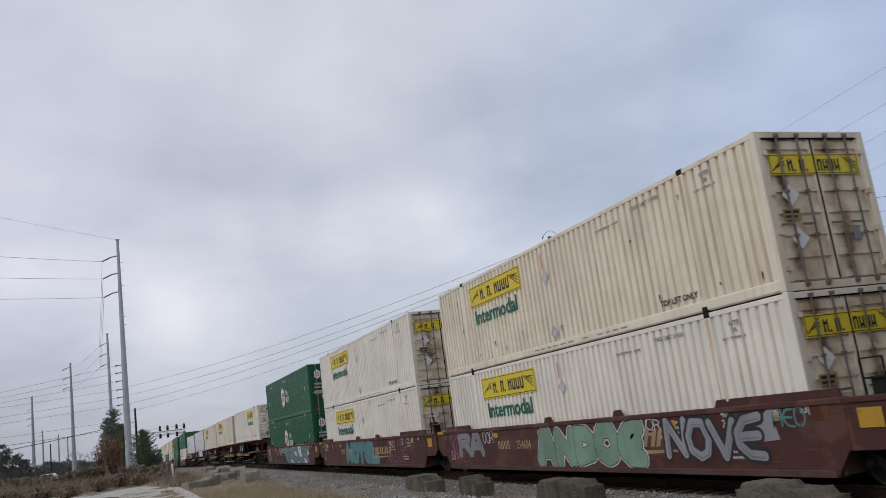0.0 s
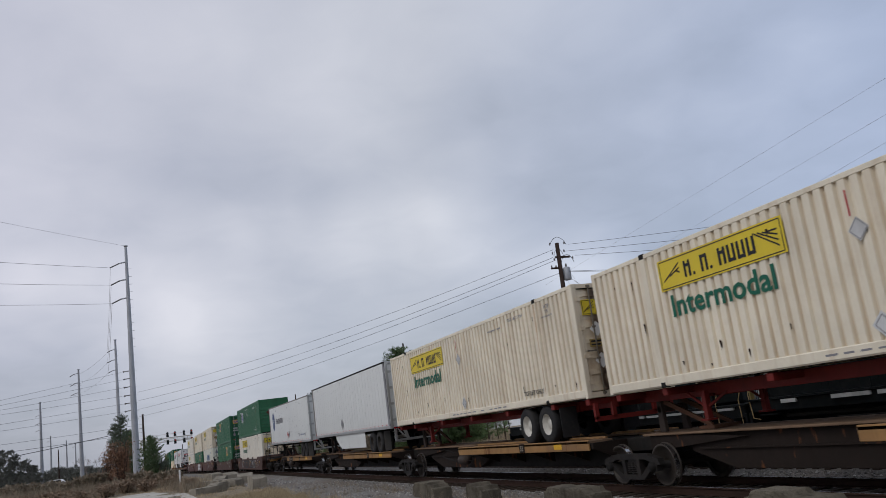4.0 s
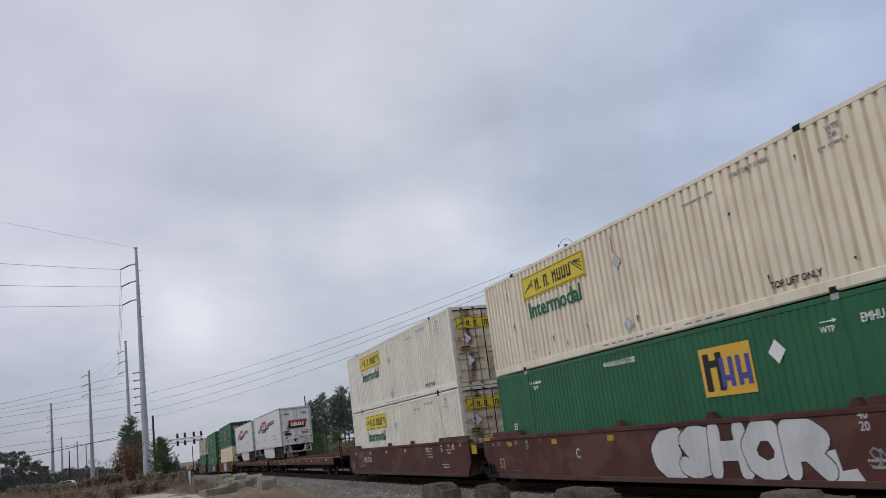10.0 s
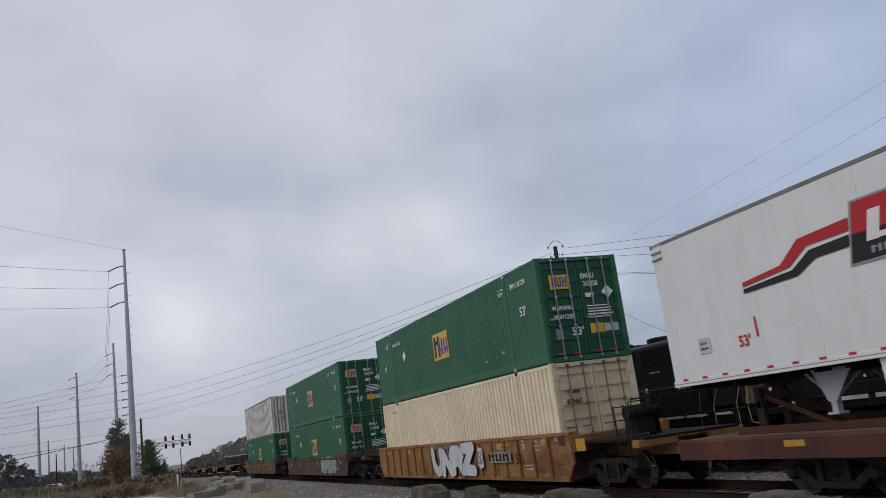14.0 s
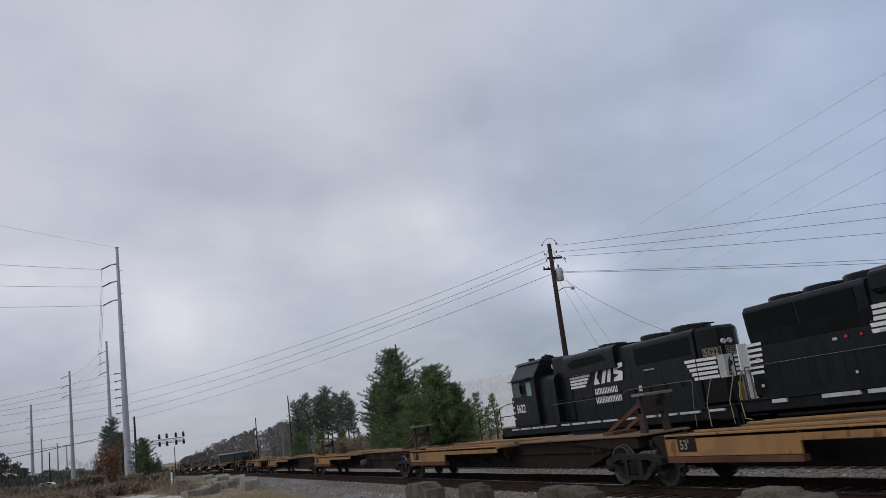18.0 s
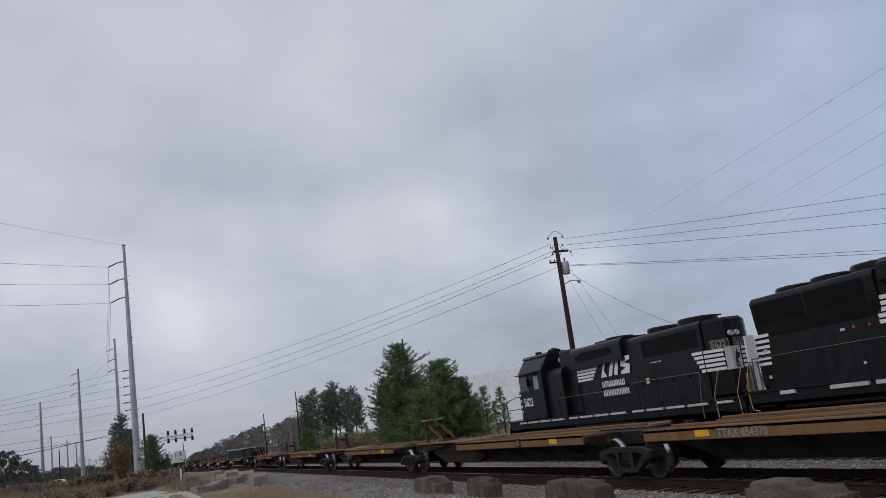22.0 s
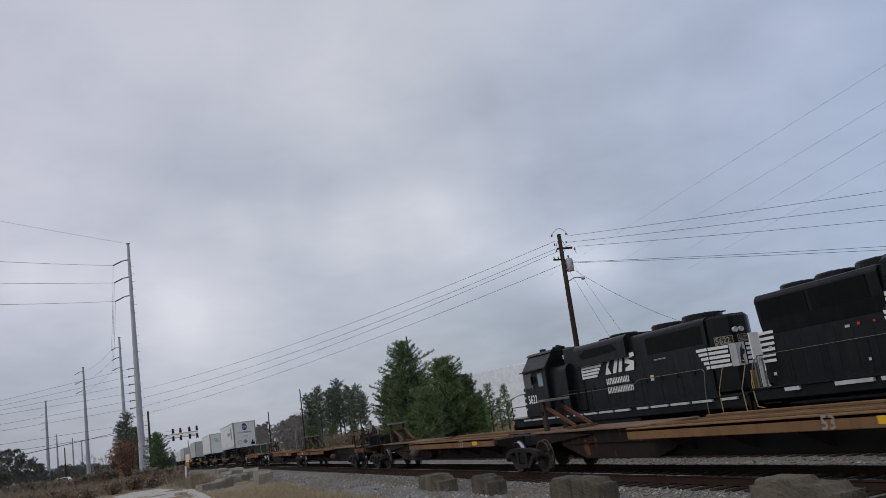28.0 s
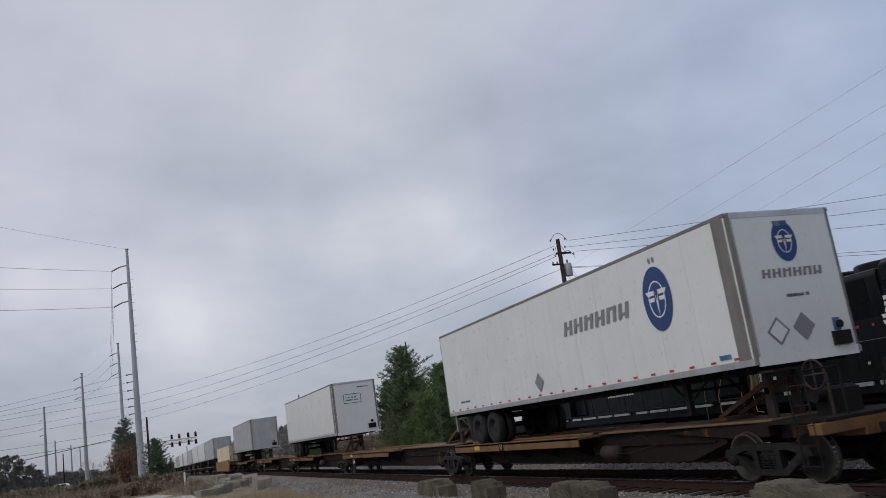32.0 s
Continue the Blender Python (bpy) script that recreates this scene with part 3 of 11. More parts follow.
# ---- mesh helpers ----
class Form:
    """Vertices and faces of one mesh in the making."""

    def __init__(self):
        self.v, self.f = [], []

    def add(self, verts, faces):
        n = len(self.v)
        self.v += [tuple(p) for p in verts]
        self.f += [tuple(i + n for i in q) for q in faces]
        return self

    def box(self, x0, x1, y0, y1, z0, z1):
        return self.add([(x0, y0, z0), (x1, y0, z0), (x1, y1, z0), (x0, y1, z0), (x0, y0, z1), (x1, y0, z1), (x1, y1, z1), (x0, y1, z1)],
                        [(3, 2, 1, 0), (4, 5, 6, 7), (0, 1, 5, 4), (1, 2, 6, 5), (2, 3, 7, 6), (3, 0, 4, 7)])

    def prism(self, outline, axis, a, b):
        """outline: 2D points; drawn out along axis from a to b. For x: (y, z); for y: (x, z); for z: (x, y)."""
        n = len(outline)

        def at(p, d):
            return {"x": (d, p[0], p[1]), "y": (p[0], d, p[1]), "z": (p[0], p[1], d)}[axis]
        verts = [at(p, a) for p in outline] + [at(p, b) for p in outline]
        faces = [tuple(range(n))[::-1], tuple(range(n, 2 * n))] + [(i, (i + 1) % n, n + (i + 1) % n, n + i) for i in range(n)]
        return self.add(verts, faces)

    def tube(self, p0, p1, r0, r1=None, n=8, caps=True):
        r1 = r0 if r1 is None else r1
        a, b = Vector(p0), Vector(p1)
        w = (b - a).normalized()
        s = w.orthogonal().normalized()
        u = w.cross(s)
        ring = [(math.cos(2 * math.pi * i / n), math.sin(2 * math.pi * i / n)) for i in range(n)]
        verts = [a + (s * c + u * d) * r0 for c, d in ring] + [b + (s * c + u * d) * r1 for c, d in ring]
        faces = [(i, (i + 1) % n, n + (i + 1) % n, n + i) for i in range(n)]
        if caps:
            faces += [tuple(range(n))[::-1], tuple(range(n, 2 * n))]
        return self.add(verts, faces)

    def line(self, pts, r, n=6):
        pts = [Vector(p) for p in pts]
        k, base = len(pts), len(self.v)
        side = None
        for i, p in enumerate(pts):
            w = (pts[min(i + 1, k - 1)] - pts[max(i - 1, 0)]).normalized()
            side = w.orthogonal() if side is None else side - w * side.dot(w)
            if side.length < 1e-5:
                side = w.orthogonal()
            side.normalize()
            up = w.cross(side)
            self.v += [tuple(p + (side * math.cos(2 * math.pi * j / n) + up * math.sin(2 * math.pi * j / n)) * r) for j in range(n)]
        for i in range(k - 1):
            a, b = base + i * n, base + (i + 1) * n
            self.f += [(a + j, a + (j + 1) % n, b + (j + 1) % n, b + j) for j in range(n)]
        self.f += [tuple(range(base, base + n))[::-1], tuple(range(base + (k - 1) * n, base + k * n))]
        return self

    def lathe(self, profile, centre, axis="x", n=20):
        """profile: (radius, place along the axis) pairs, turned about the axis through centre."""
        c, k = Vector(centre), len(profile)
        verts, faces = [], []
        for i in range(n):
            a = 2 * math.pi * i / n
            co, si = math.cos(a), math.sin(a)
            for r, d in profile:
                o = {"x": (d, r * co, r * si), "y": (r * co, d, r * si), "z": (r * co, r * si, d)}[axis]
                verts.append(c + Vector(o))
        for i in range(n):
            j = (i + 1) % n
            faces += [(i * k + m, j * k + m, j * k + m + 1, i * k + m + 1) for m in range(k - 1)]
        return self.add(verts, faces)

    def mesh(self, name, material, bevel=0.0, smooth=False, fix=True):
        me = bpy.data.meshes.new(name)
        me.from_pydata(self.v, [], self.f)
        if fix or bevel:
            bm = bmesh.new()
            bm.from_mesh(me)
            if fix:
                bmesh.ops.recalc_face_normals(bm, faces=bm.faces)
            if bevel:
                bmesh.ops.bevel(bm, geom=[e for e in bm.edges if len(e.link_faces) == 2 and e.calc_face_angle(0) > 0.6], offset=bevel, segments=1, affect="EDGES")
            bm.to_mesh(me)
            bm.free()
        me.materials.append(material)
        if smooth:
            me.polygons.foreach_set("use_smooth", [True] * len(me.polygons))
        me.update()
        return me


def part(name, form, material, parent, label="", bevel=0.0, smooth=False, fix=True):
    """Links a form as one mesh object under a thing or a part."""
    me = form if isinstance(form, bpy.types.Mesh) else form.mesh(name, M[material], bevel, smooth, fix)
    ob = new(name, me)
    ob.parent = parent
    if label:
        ob["label"] = label
    return ob


def whole(name, form, material, label, category, m=None, group="", kind="", bevel=0.0, smooth=False, fix=True):
    """A thing that is one mesh."""
    ob = new(name, form.mesh(name, M[material], bevel, smooth, fix))
    if m is not None:
        ob.matrix_basis = m
    return tagged(ob, label, category, group, kind)


def thing(name, label, category, m=None, group="", kind=""):
    """An empty at a thing's base, to carry its parts."""
    ob = new(name)
    ob.empty_display_size = 0.3
    if m is not None:
        ob.matrix_basis = m
    return tagged(ob, label, category, group, kind)


# Flat signs and lettering. Side: seen from -x, u runs towards -y. End: seen from -y, u runs towards +x.
SIDE = Matrix(((0, 0, -1, 0), (-1, 0, 0, 0), (0, 1, 0, 0), (0, 0, 0, 1)))
END = Matrix(((1, 0, 0, 0), (0, 0, -1, 0), (0, 1, 0, 0), (0, 0, 0, 1)))


def flat(name, polys, material, parent, face, at, label=""):
    """Flat shapes (lists of (u, v)) on a face; at: the place of their origin."""
    m = Matrix.Translation(at) @ face
    f = Form()
    for p in polys:
        f.add([m @ Vector((u, v, 0)) for u, v in p], [tuple(range(len(p)))])
    me = f.mesh(name, M[material], fix=False)
    want = m.to_3x3() @ Vector((0, 0, 1))
    if me.polygons and me.polygons[0].normal.dot(want) < 0:
        me.flip_normals()
    return part(name, me, material, parent, label)


FONT_CACHE = {}


def words(text, size, material, parent, face, at, name="lettering", label="", stretch=1.0):
    """Readable writing in the built-in font, as a mesh; at: lower left corner."""
    key = (text, material)
    if key not in FONT_CACHE:
        cu = bpy.data.curves.new("lettering", "FONT")
        cu.body, cu.size, cu.resolution_u, cu.offset = text, 1.0, 2, 0.022
        ob = bpy.data.objects.new("lettering", cu)
        me = bpy.data.meshes.new_from_object(ob)
        bpy.data.objects.remove(ob)
        bpy.data.curves.remove(cu)
        me.materials.clear()
        me.materials.append(M[material])
        FONT_CACHE[key] = me
    ob = part(name, FONT_CACHE[key], material, parent, label)
    ob.matrix_basis = Matrix.Translation(at) @ face @ Matrix.Diagonal((size * stretch, size, 1, 1))
    return ob


def rect(u0, v0, u1, v1, slant=0.0):
    h = (v1 - v0) * slant
    return [(u0, v0), (u1, v0), (u1 + h, v1), (u0 + h, v1)]


def oval(cu, cv, ru, rv, n=28):
    return [(cu + ru * math.cos(2 * math.pi * i / n), cv + rv * math.sin(2 * math.pi * i / n)) for i in range(n)]


def diamond(cu, cv, r):
    return [(cu - r, cv), (cu, cv - r), (cu + r, cv), (cu, cv + r)]


def blocks(pattern, w, h, slant=0.0, gap=0.2):
    """Plain upright blocks in place of a brand's name: strokes in pairs with a short bridge; '-' leaves a space."""
    polys, n = [], len(pattern)
    step = w / n
    for i, k in enumerate(pattern):
        if k == "-":
            continue
        a, b = i * step, (i + 1 - gap) * step
        s = (b - a) * 0.33
        if k == ".":
            polys.append(rect(a, 0, a + s, h * 0.18, slant))
            continue
        z = (0.02, 0.42, 0.80, 0.20, 0.62)[(i * 3 + ord(k)) % 5]
        polys += [rect(a, 0, a + s, h, slant), rect(b - s, 0, b, h, slant)]
        polys.append([(p + slant * h * z, q + h * z) for p, q in rect(a + s, 0, b - s, h * 0.19, slant)])
    return polys


def bars(n, w, h, seed=1):
    """Writing too small to read: bars of its size."""
    r = random.Random(seed)
    polys, v = [], h
    line = h / n
    for _ in range(n):
        v -= line
        u, end = r.uniform(0.0, 0.1) * w, w * r.uniform(0.75, 1.0)
        while u < end:
            k = r.uniform(0.035, 0.06) * w
            polys.append(rect(u, v + line * 0.25, min(u + k, w), v + line * r.uniform(0.66, 0.75)))
            u += k + (0.025 if r.random() > 0.2 else 0.09) * w
    return polys


def scrawl(seed, w, h, n, fat=0.62):
    """Spray-painted bulging letter forms, too wild to read."""
    r = random.Random(seed)
    polys, holes = [], []
    step = w / n
    for i in range(n):
        cu = (i + 0.5) * step
        m, ru, rv = 18, step * fat, h * r.uniform(0.44, 0.54)
        lean = r.uniform(-0.25, 0.25)
        ph = r.uniform(0, 6.28)
        pts = []
        for j in range(m):
            a = 2 * math.pi * j / m
            k = 1.0 + 0.17 * math.sin(3 * a + ph) + 0.13 * math.sin(5 * a + 2.1 * ph) + 0.05 * math.sin(8 * a)
            sq = max(abs(math.cos(a)), abs(math.sin(a)))
            u, v = ru * k * math.cos(a) / sq ** 0.6, rv * k * math.sin(a) / sq ** 0.6
            pts.append((cu + u * 0.86 + lean * v, h * 0.5 + max(-h * 0.5, min(h * 0.5, v))))
        polys.append(pts)
        for _ in range(2):
            hu, hv = cu + r.uniform(-0.2, 0.2) * step, h * r.uniform(0.25, 0.75)
            a = r.uniform(-0.5, 0.5)
            holes.append([(hu - step * 0.05, hv - h * 0.12), (hu + step * 0.05, hv - h * 0.10), (hu + step * (0.05 + a * 0.3), hv + h * 0.14), (hu - step * (0.04 - a * 0.3), hv + h * 0.12)])
    return polys, holes


def ribbon(pts, wid):
    """A painted line as quads."""
    out = []
    for (a, b), (c, d) in zip(pts, pts[1:]):
        l = math.hypot(c - a, d - b) or 1
        nx, ny = -(d - b) / l * wid / 2, (c - a) / l * wid / 2
        out.append([(a - nx, b - ny), (c - nx, d - ny), (c + nx, d + ny), (a + nx, b + ny)])
    return out


def loops(seed, w, h, n, wid=0.035):
    """A quick one-line tag: loops and strokes."""
    r = random.Random(seed)
    pts = []
    for i in range(n * 18):
        k = i / (n * 18)
        a = i * 2 * math.pi / 18
        pts.append((w * k + 0.5 * w / n * math.cos(a) + r.uniform(-0.05, 0.05) * w / n, h * 0.5 + h * 0.48 * math.sin(a) * (0.86 + 0.14 * math.sin(i * 0.37 + seed))))
    return ribbon(pts, wid)


def outline_of(polys, wid):
    out = []
    for p in polys:
        out += ribbon(p + p[:1], wid)
    return out

# ---- the ground, tracks and ballast ----
def drop_at(y):
    """The lie of the land along the line: level, then falling away gently to 330 m."""
    y = np.asarray(y, float)
    z = np.where(y < 70, 0.0, np.where(y < 110, -0.009 * (y - 70) ** 2 / 80, -0.009 * (np.minimum(y, 330.0) - 90)))
    return z


def land(x, y):
    """Height of the ground."""
    x, y = np.asarray(x, float), np.asarray(y, float)
    z = np.interp(x, [-60, -6, 3.0, 6.6, 7.3, 8.7, 9.6, 13.9, 15.0, 16.2, 20.5, 22.0, 25.0, 34.0, 80.0], [0.5, 0.3, 0.30, 0.27, 0.20, -0.28, -0.48, -0.55, -0.62, -0.72, -0.72, -0.6, -0.2, 0.25, 0.5])
    bump = 0.05 * np.sin(x * 1.7 + 0.6 * y) * np.sin(y * 0.9 - x * 0.4) + 0.03 * np.sin(x * 4.1 + y * 2.3)
    quiet = np.where((x > 8.6) & (x < 21.5), 0.2, 1.0)
    return z + bump * quiet + drop_at(y)


def grid_mesh(name, xs, ys, material, lift=0.0):
    xs, ys = np.asarray(xs), np.asarray(ys)
    gx, gy = np.meshgrid(xs, ys)
    v = np.stack([gx, gy, land(gx, gy) + lift], -1).reshape(-1, 3)
    n, m = len(xs), len(ys)
    f = [(j * n + i, j * n + i + 1, (j + 1) * n + i + 1, (j + 1) * n + i) for j in range(m - 1) for i in range(n - 1)]
    me = bpy.data.meshes.new(name)
    me.from_pydata(v.tolist(), [], f)
    me.materials.append(M[material])
    me.polygons.foreach_set("use_smooth", [True] * len(me.polygons))
    return me


xs = np.concatenate([[-1500, -700, -350, -180, -100, -60, -40, -28], np.arange(-20, 30, 0.8), np.arange(30, 80, 5), [80, 110, 160, 260, 500, 900, 1600]])
ys = np.concatenate([[-200, -100, -50, -30], np.arange(-20, 110, 1.0), np.arange(110, 340, 8), [340, 400, 500, 700, 1000, 1500, 2500, 4000]])
tagged(new("ground", grid_mesh("ground", xs, ys, "ground")), "dry winter grass and soil beside the railway", "ground", kind="structure")


def sweep(profile, stations, x0=0.0, z0=0.0):
    """A profile of (x, z) points carried along y over the stations."""
    f = Form()
    n = len(profile)
    for y in stations:
        d = float(drop_at(y))
        f.v += [(x0 + x, y, z0 + z + d) for x, z in profile]
    for k in range(len(stations) - 1):
        f.f += [(k * n + i, k * n + (i + 1) % n, (k + 1) * n + (i + 1) % n, (k + 1) * n + i) for i in range(n)]
    f.f += [tuple(range(n)), tuple(range((len(stations) - 1) * n, len(stations) * n))[::-1]]
    return f


STATIONS = [-60.0, 0.0, 40.0, 70.0, 78.0, 86.0, 94.0, 102.0, 110.0, 160.0, 240.0, 330.0, 420.0]
RAIL = [(-0.075, -0.17), (0.075, -0.17), (0.075, -0.155), (0.012, -0.14), (0.010, -0.045), (0.036, -0.034), (0.036, -0.004), (-0.036, -0.004), (-0.036, -0.034), (-0.010, -0.045), (-0.012, -0.14), (-0.075, -0.155)]
BED = [(-2.9, -0.7), (-1.75, -0.235), (-1.3, -0.205), (1.3, -0.205), (1.75, -0.235), (2.9, -0.7)]


def track(name, x0, z0, label, near, ties_to, polished):
    t = thing(name, label, "railway track", kind="structure")
    bed = part("ballast_bed", sweep(BED, STATIONS, x0, z0), "ballast", t, "grey crushed stone ballast")
    for s in (-1, 1):
        r = part("rail", sweep(RAIL, STATIONS, x0 + s * 0.7535, z0), "rail", t, "rust-brown steel rail with a polished head")
        part("rail_head", sweep([(-0.034, -0.004), (0.034, -0.004), (0.030, 0.0), (-0.030, 0.0)], STATIONS, x0 + s * 0.7535, z0), "rail_head" if polished else "rail", r)
    tie_mesh = Form().box(-1.3, 1.3, -0.115, 0.115, -0.36, -0.172).mesh("tie", M["tie"], bevel=0.012)
    plate_mesh = Form().box(-0.18, 0.18, -0.1, 0.1, -0.172, -0.160).mesh("tie_plate", M["rail"])
    rr = random.Random(5)
    y = near
    while y < ties_to:
        o = part("tie", tie_mesh, "tie", t)
        o.matrix_basis = pose(x0 + rr.uniform(-0.06, 0.06), y, z0 + rr.uniform(-0.008, 0.004) + float(drop_at(y)), rr.uniform(-1, 1), 0, rr.uniform(-1.2, 1.2))
        y += 0.52
    f = Form()
    while y < 320:
        d = float(drop_at(y)) + z0
        f.box(x0 - 1.3, x0 + 1.3, y - 0.115, y + 0.115, d - 0.3, d - 0.172)
        y += 0.52
    far = part("far_ties", f, "tie", t, fix=False)
    far["kind"] = "stuff"
    return t


track("main_track", TRACK_X, 0.0, "main line track with polished rails and wooden ties on ballast", 4.0, 96.0, True)
track("siding_track", SIDING_X, SIDING_Z, "siding track with rusty rails and wooden ties", 2.0, 62.0, False)


def pebbles(name, label, n, x0, x1, y0, y1, s0, s1, seed, material="stone"):
    """Loose stones: small uneven octahedra, denser near the start of the stretch."""
    r = np.random.RandomState(seed)
    x, y = r.uniform(x0, x1, n), y0 + (y1 - y0) * r.uniform(0, 1, n) ** 1.5
    z = bed_height(x, y)
    s = r.uniform(s0, s1, n)
    base = np.array([(1, 0, 0), (0, 1, 0), (-1, 0, 0), (0, -1, 0), (0, 0, 0.8), (0, 0, -0.7)], float)
    v = base[None] * (s[:, None, None] * r.uniform(0.6, 1.25, (n, 6, 1)))
    a = r.uniform(0, 6.28, n)
    c, d = np.cos(a)[:, None], np.sin(a)[:, None]
    v = np.stack([v[..., 0] * c - v[..., 1] * d, v[..., 0] * d + v[..., 1] * c, v[..., 2]], -1)
    v += np.stack([x, y, z + s * 0.25], -1)[:, None, :]
    tri = np.array([(0, 1, 4), (1, 2, 4), (2, 3, 4), (3, 0, 4), (1, 0, 5), (2, 1, 5), (3, 2, 5), (0, 3, 5)])
    f = (tri[None] + 6 * np.arange(n)[:, None, None]).reshape(-1, 3)
    me = bpy.data.meshes.new(name)
    me.from_pydata(v.reshape(-1, 3).tolist(), [], f.tolist())
    me.materials.append(M[material])
    return tagged(new(name, me), label, "gravel", kind="stuff")


def bed_height(x, y):
    """Top of the ballast or of the ground, whichever is higher."""
    z = land(x, y)
    for x0, z0 in ((TRACK_X, 0.0), (SIDING_X, SIDING_Z)):
        px, pz = zip(*BED)
        b = np.interp(x - x0, px, pz, left=-9, right=-9) + z0 + drop_at(y)
        z = np.maximum(z, b)
    return z


gy = np.concatenate([np.arange(-10, 70, 1.0), np.arange(70, 330, 8)])
tagged(new("gravel_verge", grid_mesh("gravel_verge", np.arange(5.1, 10.4, 0.35), gy, "ballast", 0.03)), "loose grey gravel between the track and the blocks", "gravel", kind="structure")
tagged(new("gravel_between", grid_mesh("gravel_between", np.arange(13.2, 17.2, 0.5), gy, "ballast", 0.05)), "grey ballast between the two tracks", "gravel", kind="structure")
pebbles("gravel_stones", "loose crushed stones beside the track", 22000, 5.2, 10.5, 7.0, 46.0, 0.022, 0.055, 3)
pebbles("ballast_stones", "loose ballast stones between the tracks", 5000, 13.3, 16.6, 9.0, 40.0, 0.03, 0.06, 4)

# pale road across the verge
f = Form()
rp = [(-14.0, 62.0, 66.5), (-8.0, 57.0, 61.5), (-3.0, 50.0, 56.5), (-0.5, 43.0, 54.3), (1.0, 36.0, 51.5), (1.9, 32.0, 48.0), (2.4, 26.0, 43.0)]
for x, a, b in rp:
    for y in (a, (a + b) / 2, b):
        f.v.append((x, y, float(land(x, y)) + 0.035))
f.f = [(i * 3 + k, i * 3 + k + 1, i * 3 + k + 4, i * 3 + k + 3) for i in range(len(rp) - 1) for k in range(2)]
whole("road", f, "road", "pale gravel drive crossing the verge", "road", kind="structure", smooth=True)


# ---- broken concrete blocks along the verge ----
def concrete_block(name, label, x0, y0, length, wide, high, base, turn, seed, notch=0.0):
    """A rough-cast block with chipped edges and a stepped top; length along y before the turn."""
    r = random.Random(seed)
    bm = bmesh.new()
    bmesh.ops.create_cube(bm, size=1.0)
    bmesh.ops.subdivide_edges(bm, edges=bm.edges[:], cuts=19 if y0 < 30 and high > 0.45 else 7, use_grid_fill=True)
    chip = min(length, wide, high) * 0.03
    cut = r.uniform(-0.25, 0.25)
    for v in bm.verts:
        v.co = Vector((v.co.x * wide, v.co.y * length, (v.co.z + 0.5) * high))
        edge = sum(abs(abs(c) - l) < 1e-4 for c, l in ((v.co.x, wide / 2), (v.co.y, length / 2))) + (abs(v.co.z - high) < 1e-4)
        if high > 0.45 and abs(v.co.y - length * (0.18 if seed % 2 else -0.22)) < length * 0.06:
            v.co.x *= 0.86
        if notch and v.co.z > high * 0.8 and v.co.y < length * cut:
            v.co.z -= notch
        if high > 0.45 and v.co.z > high * 0.7 and (v.co.y < -0.36 * length or v.co.y > 0.43 * length):
            v.co.z -= 0.075
            v.co.x *= 0.97
        if edge >= 2:
            v.co.x -= math.copysign(r.uniform(0.0, chip) ** 1.0, v.co.x)
            v.co.y -= math.copysign(r.uniform(0.0, chip), v.co.y)
            v.co.z -= r.uniform(0.0, chip) * (v.co.z > 0.1)
        rough = 0.008 * noise.noise(v.co * 3.1 + Vector((seed, 0, 0)))
        v.co += Vector((r.uniform(-1, 1), r.uniform(-1, 1), r.uniform(-1, 1))) * 0.005 + Vector((rough, rough, rough))
    me = bpy.data.meshes.new(name)
    bm.to_mesh(me)
    bm.free()
    me.materials.append(M["concrete" if y0 < 30 and name == "concrete_block" else "rubble"])
    ob = new(name, me)
    ob.matrix_basis = pose(x0, y0, base, 0, 0, turn)
    return tagged(ob, label, "concrete block", "concrete blocks along the verge")


for i, (x, y, l, w_, h, b, a, n) in enumerate([
        (6.85, 7.66, 1.35, 0.40, 0.64, 0.17, 0, 0.05),
        (6.82, 12.68, 1.65, 0.40, 0.57, 0.17, 0, 0.0), (6.86, 16.8, 0.86, 0.46, 0.55, 0.17, 0, 0.05), (6.86, 20.1, 1.4, 0.5, 0.52, 0.17, 2, 0.05),
        (5.15, 38.7, 1.0, 0.66, 0.64, 0.27, 6, 0.05), (5.8, 48.4, 1.5, 0.85, 0.56, 0.27, -8, 0.06), (5.95, 57.0, 1.8, 0.8, 0.56, 0.25, 3, 0.05), (4.75, 45.0, 1.1, 0.6, 0.46, 0.27, 35, 0.0),
        (3.2, 40.6, 1.7, 0.5, 0.38, 0.27, -58, 0.0), (3.75, 42.6, 1.2, 0.55, 0.44, 0.27, -35, 0.06), (4.15, 44.4, 0.8, 0.6, 0.36, 0.27, 10, 0.0), (4.3, 47.6, 1.4, 0.6, 0.42, 0.27, 20, 0.0), (3.6, 51.0, 1.6, 0.5, 0.34, 0.27, -70, 0.0), (4.9, 53.0, 1.2, 0.7, 0.48, 0.26, -15, 0.06), (5.3, 62.0, 1.8, 0.8, 0.55, 0.26, 12, 0.0)]):
    concrete_block("concrete_block", "weathered grey concrete block with chipped edges and dark stains" if h > 0.48 else "low broken concrete slab among dry grass", x, y, l, w_, h, b - 0.05, a, 40 + i, n)


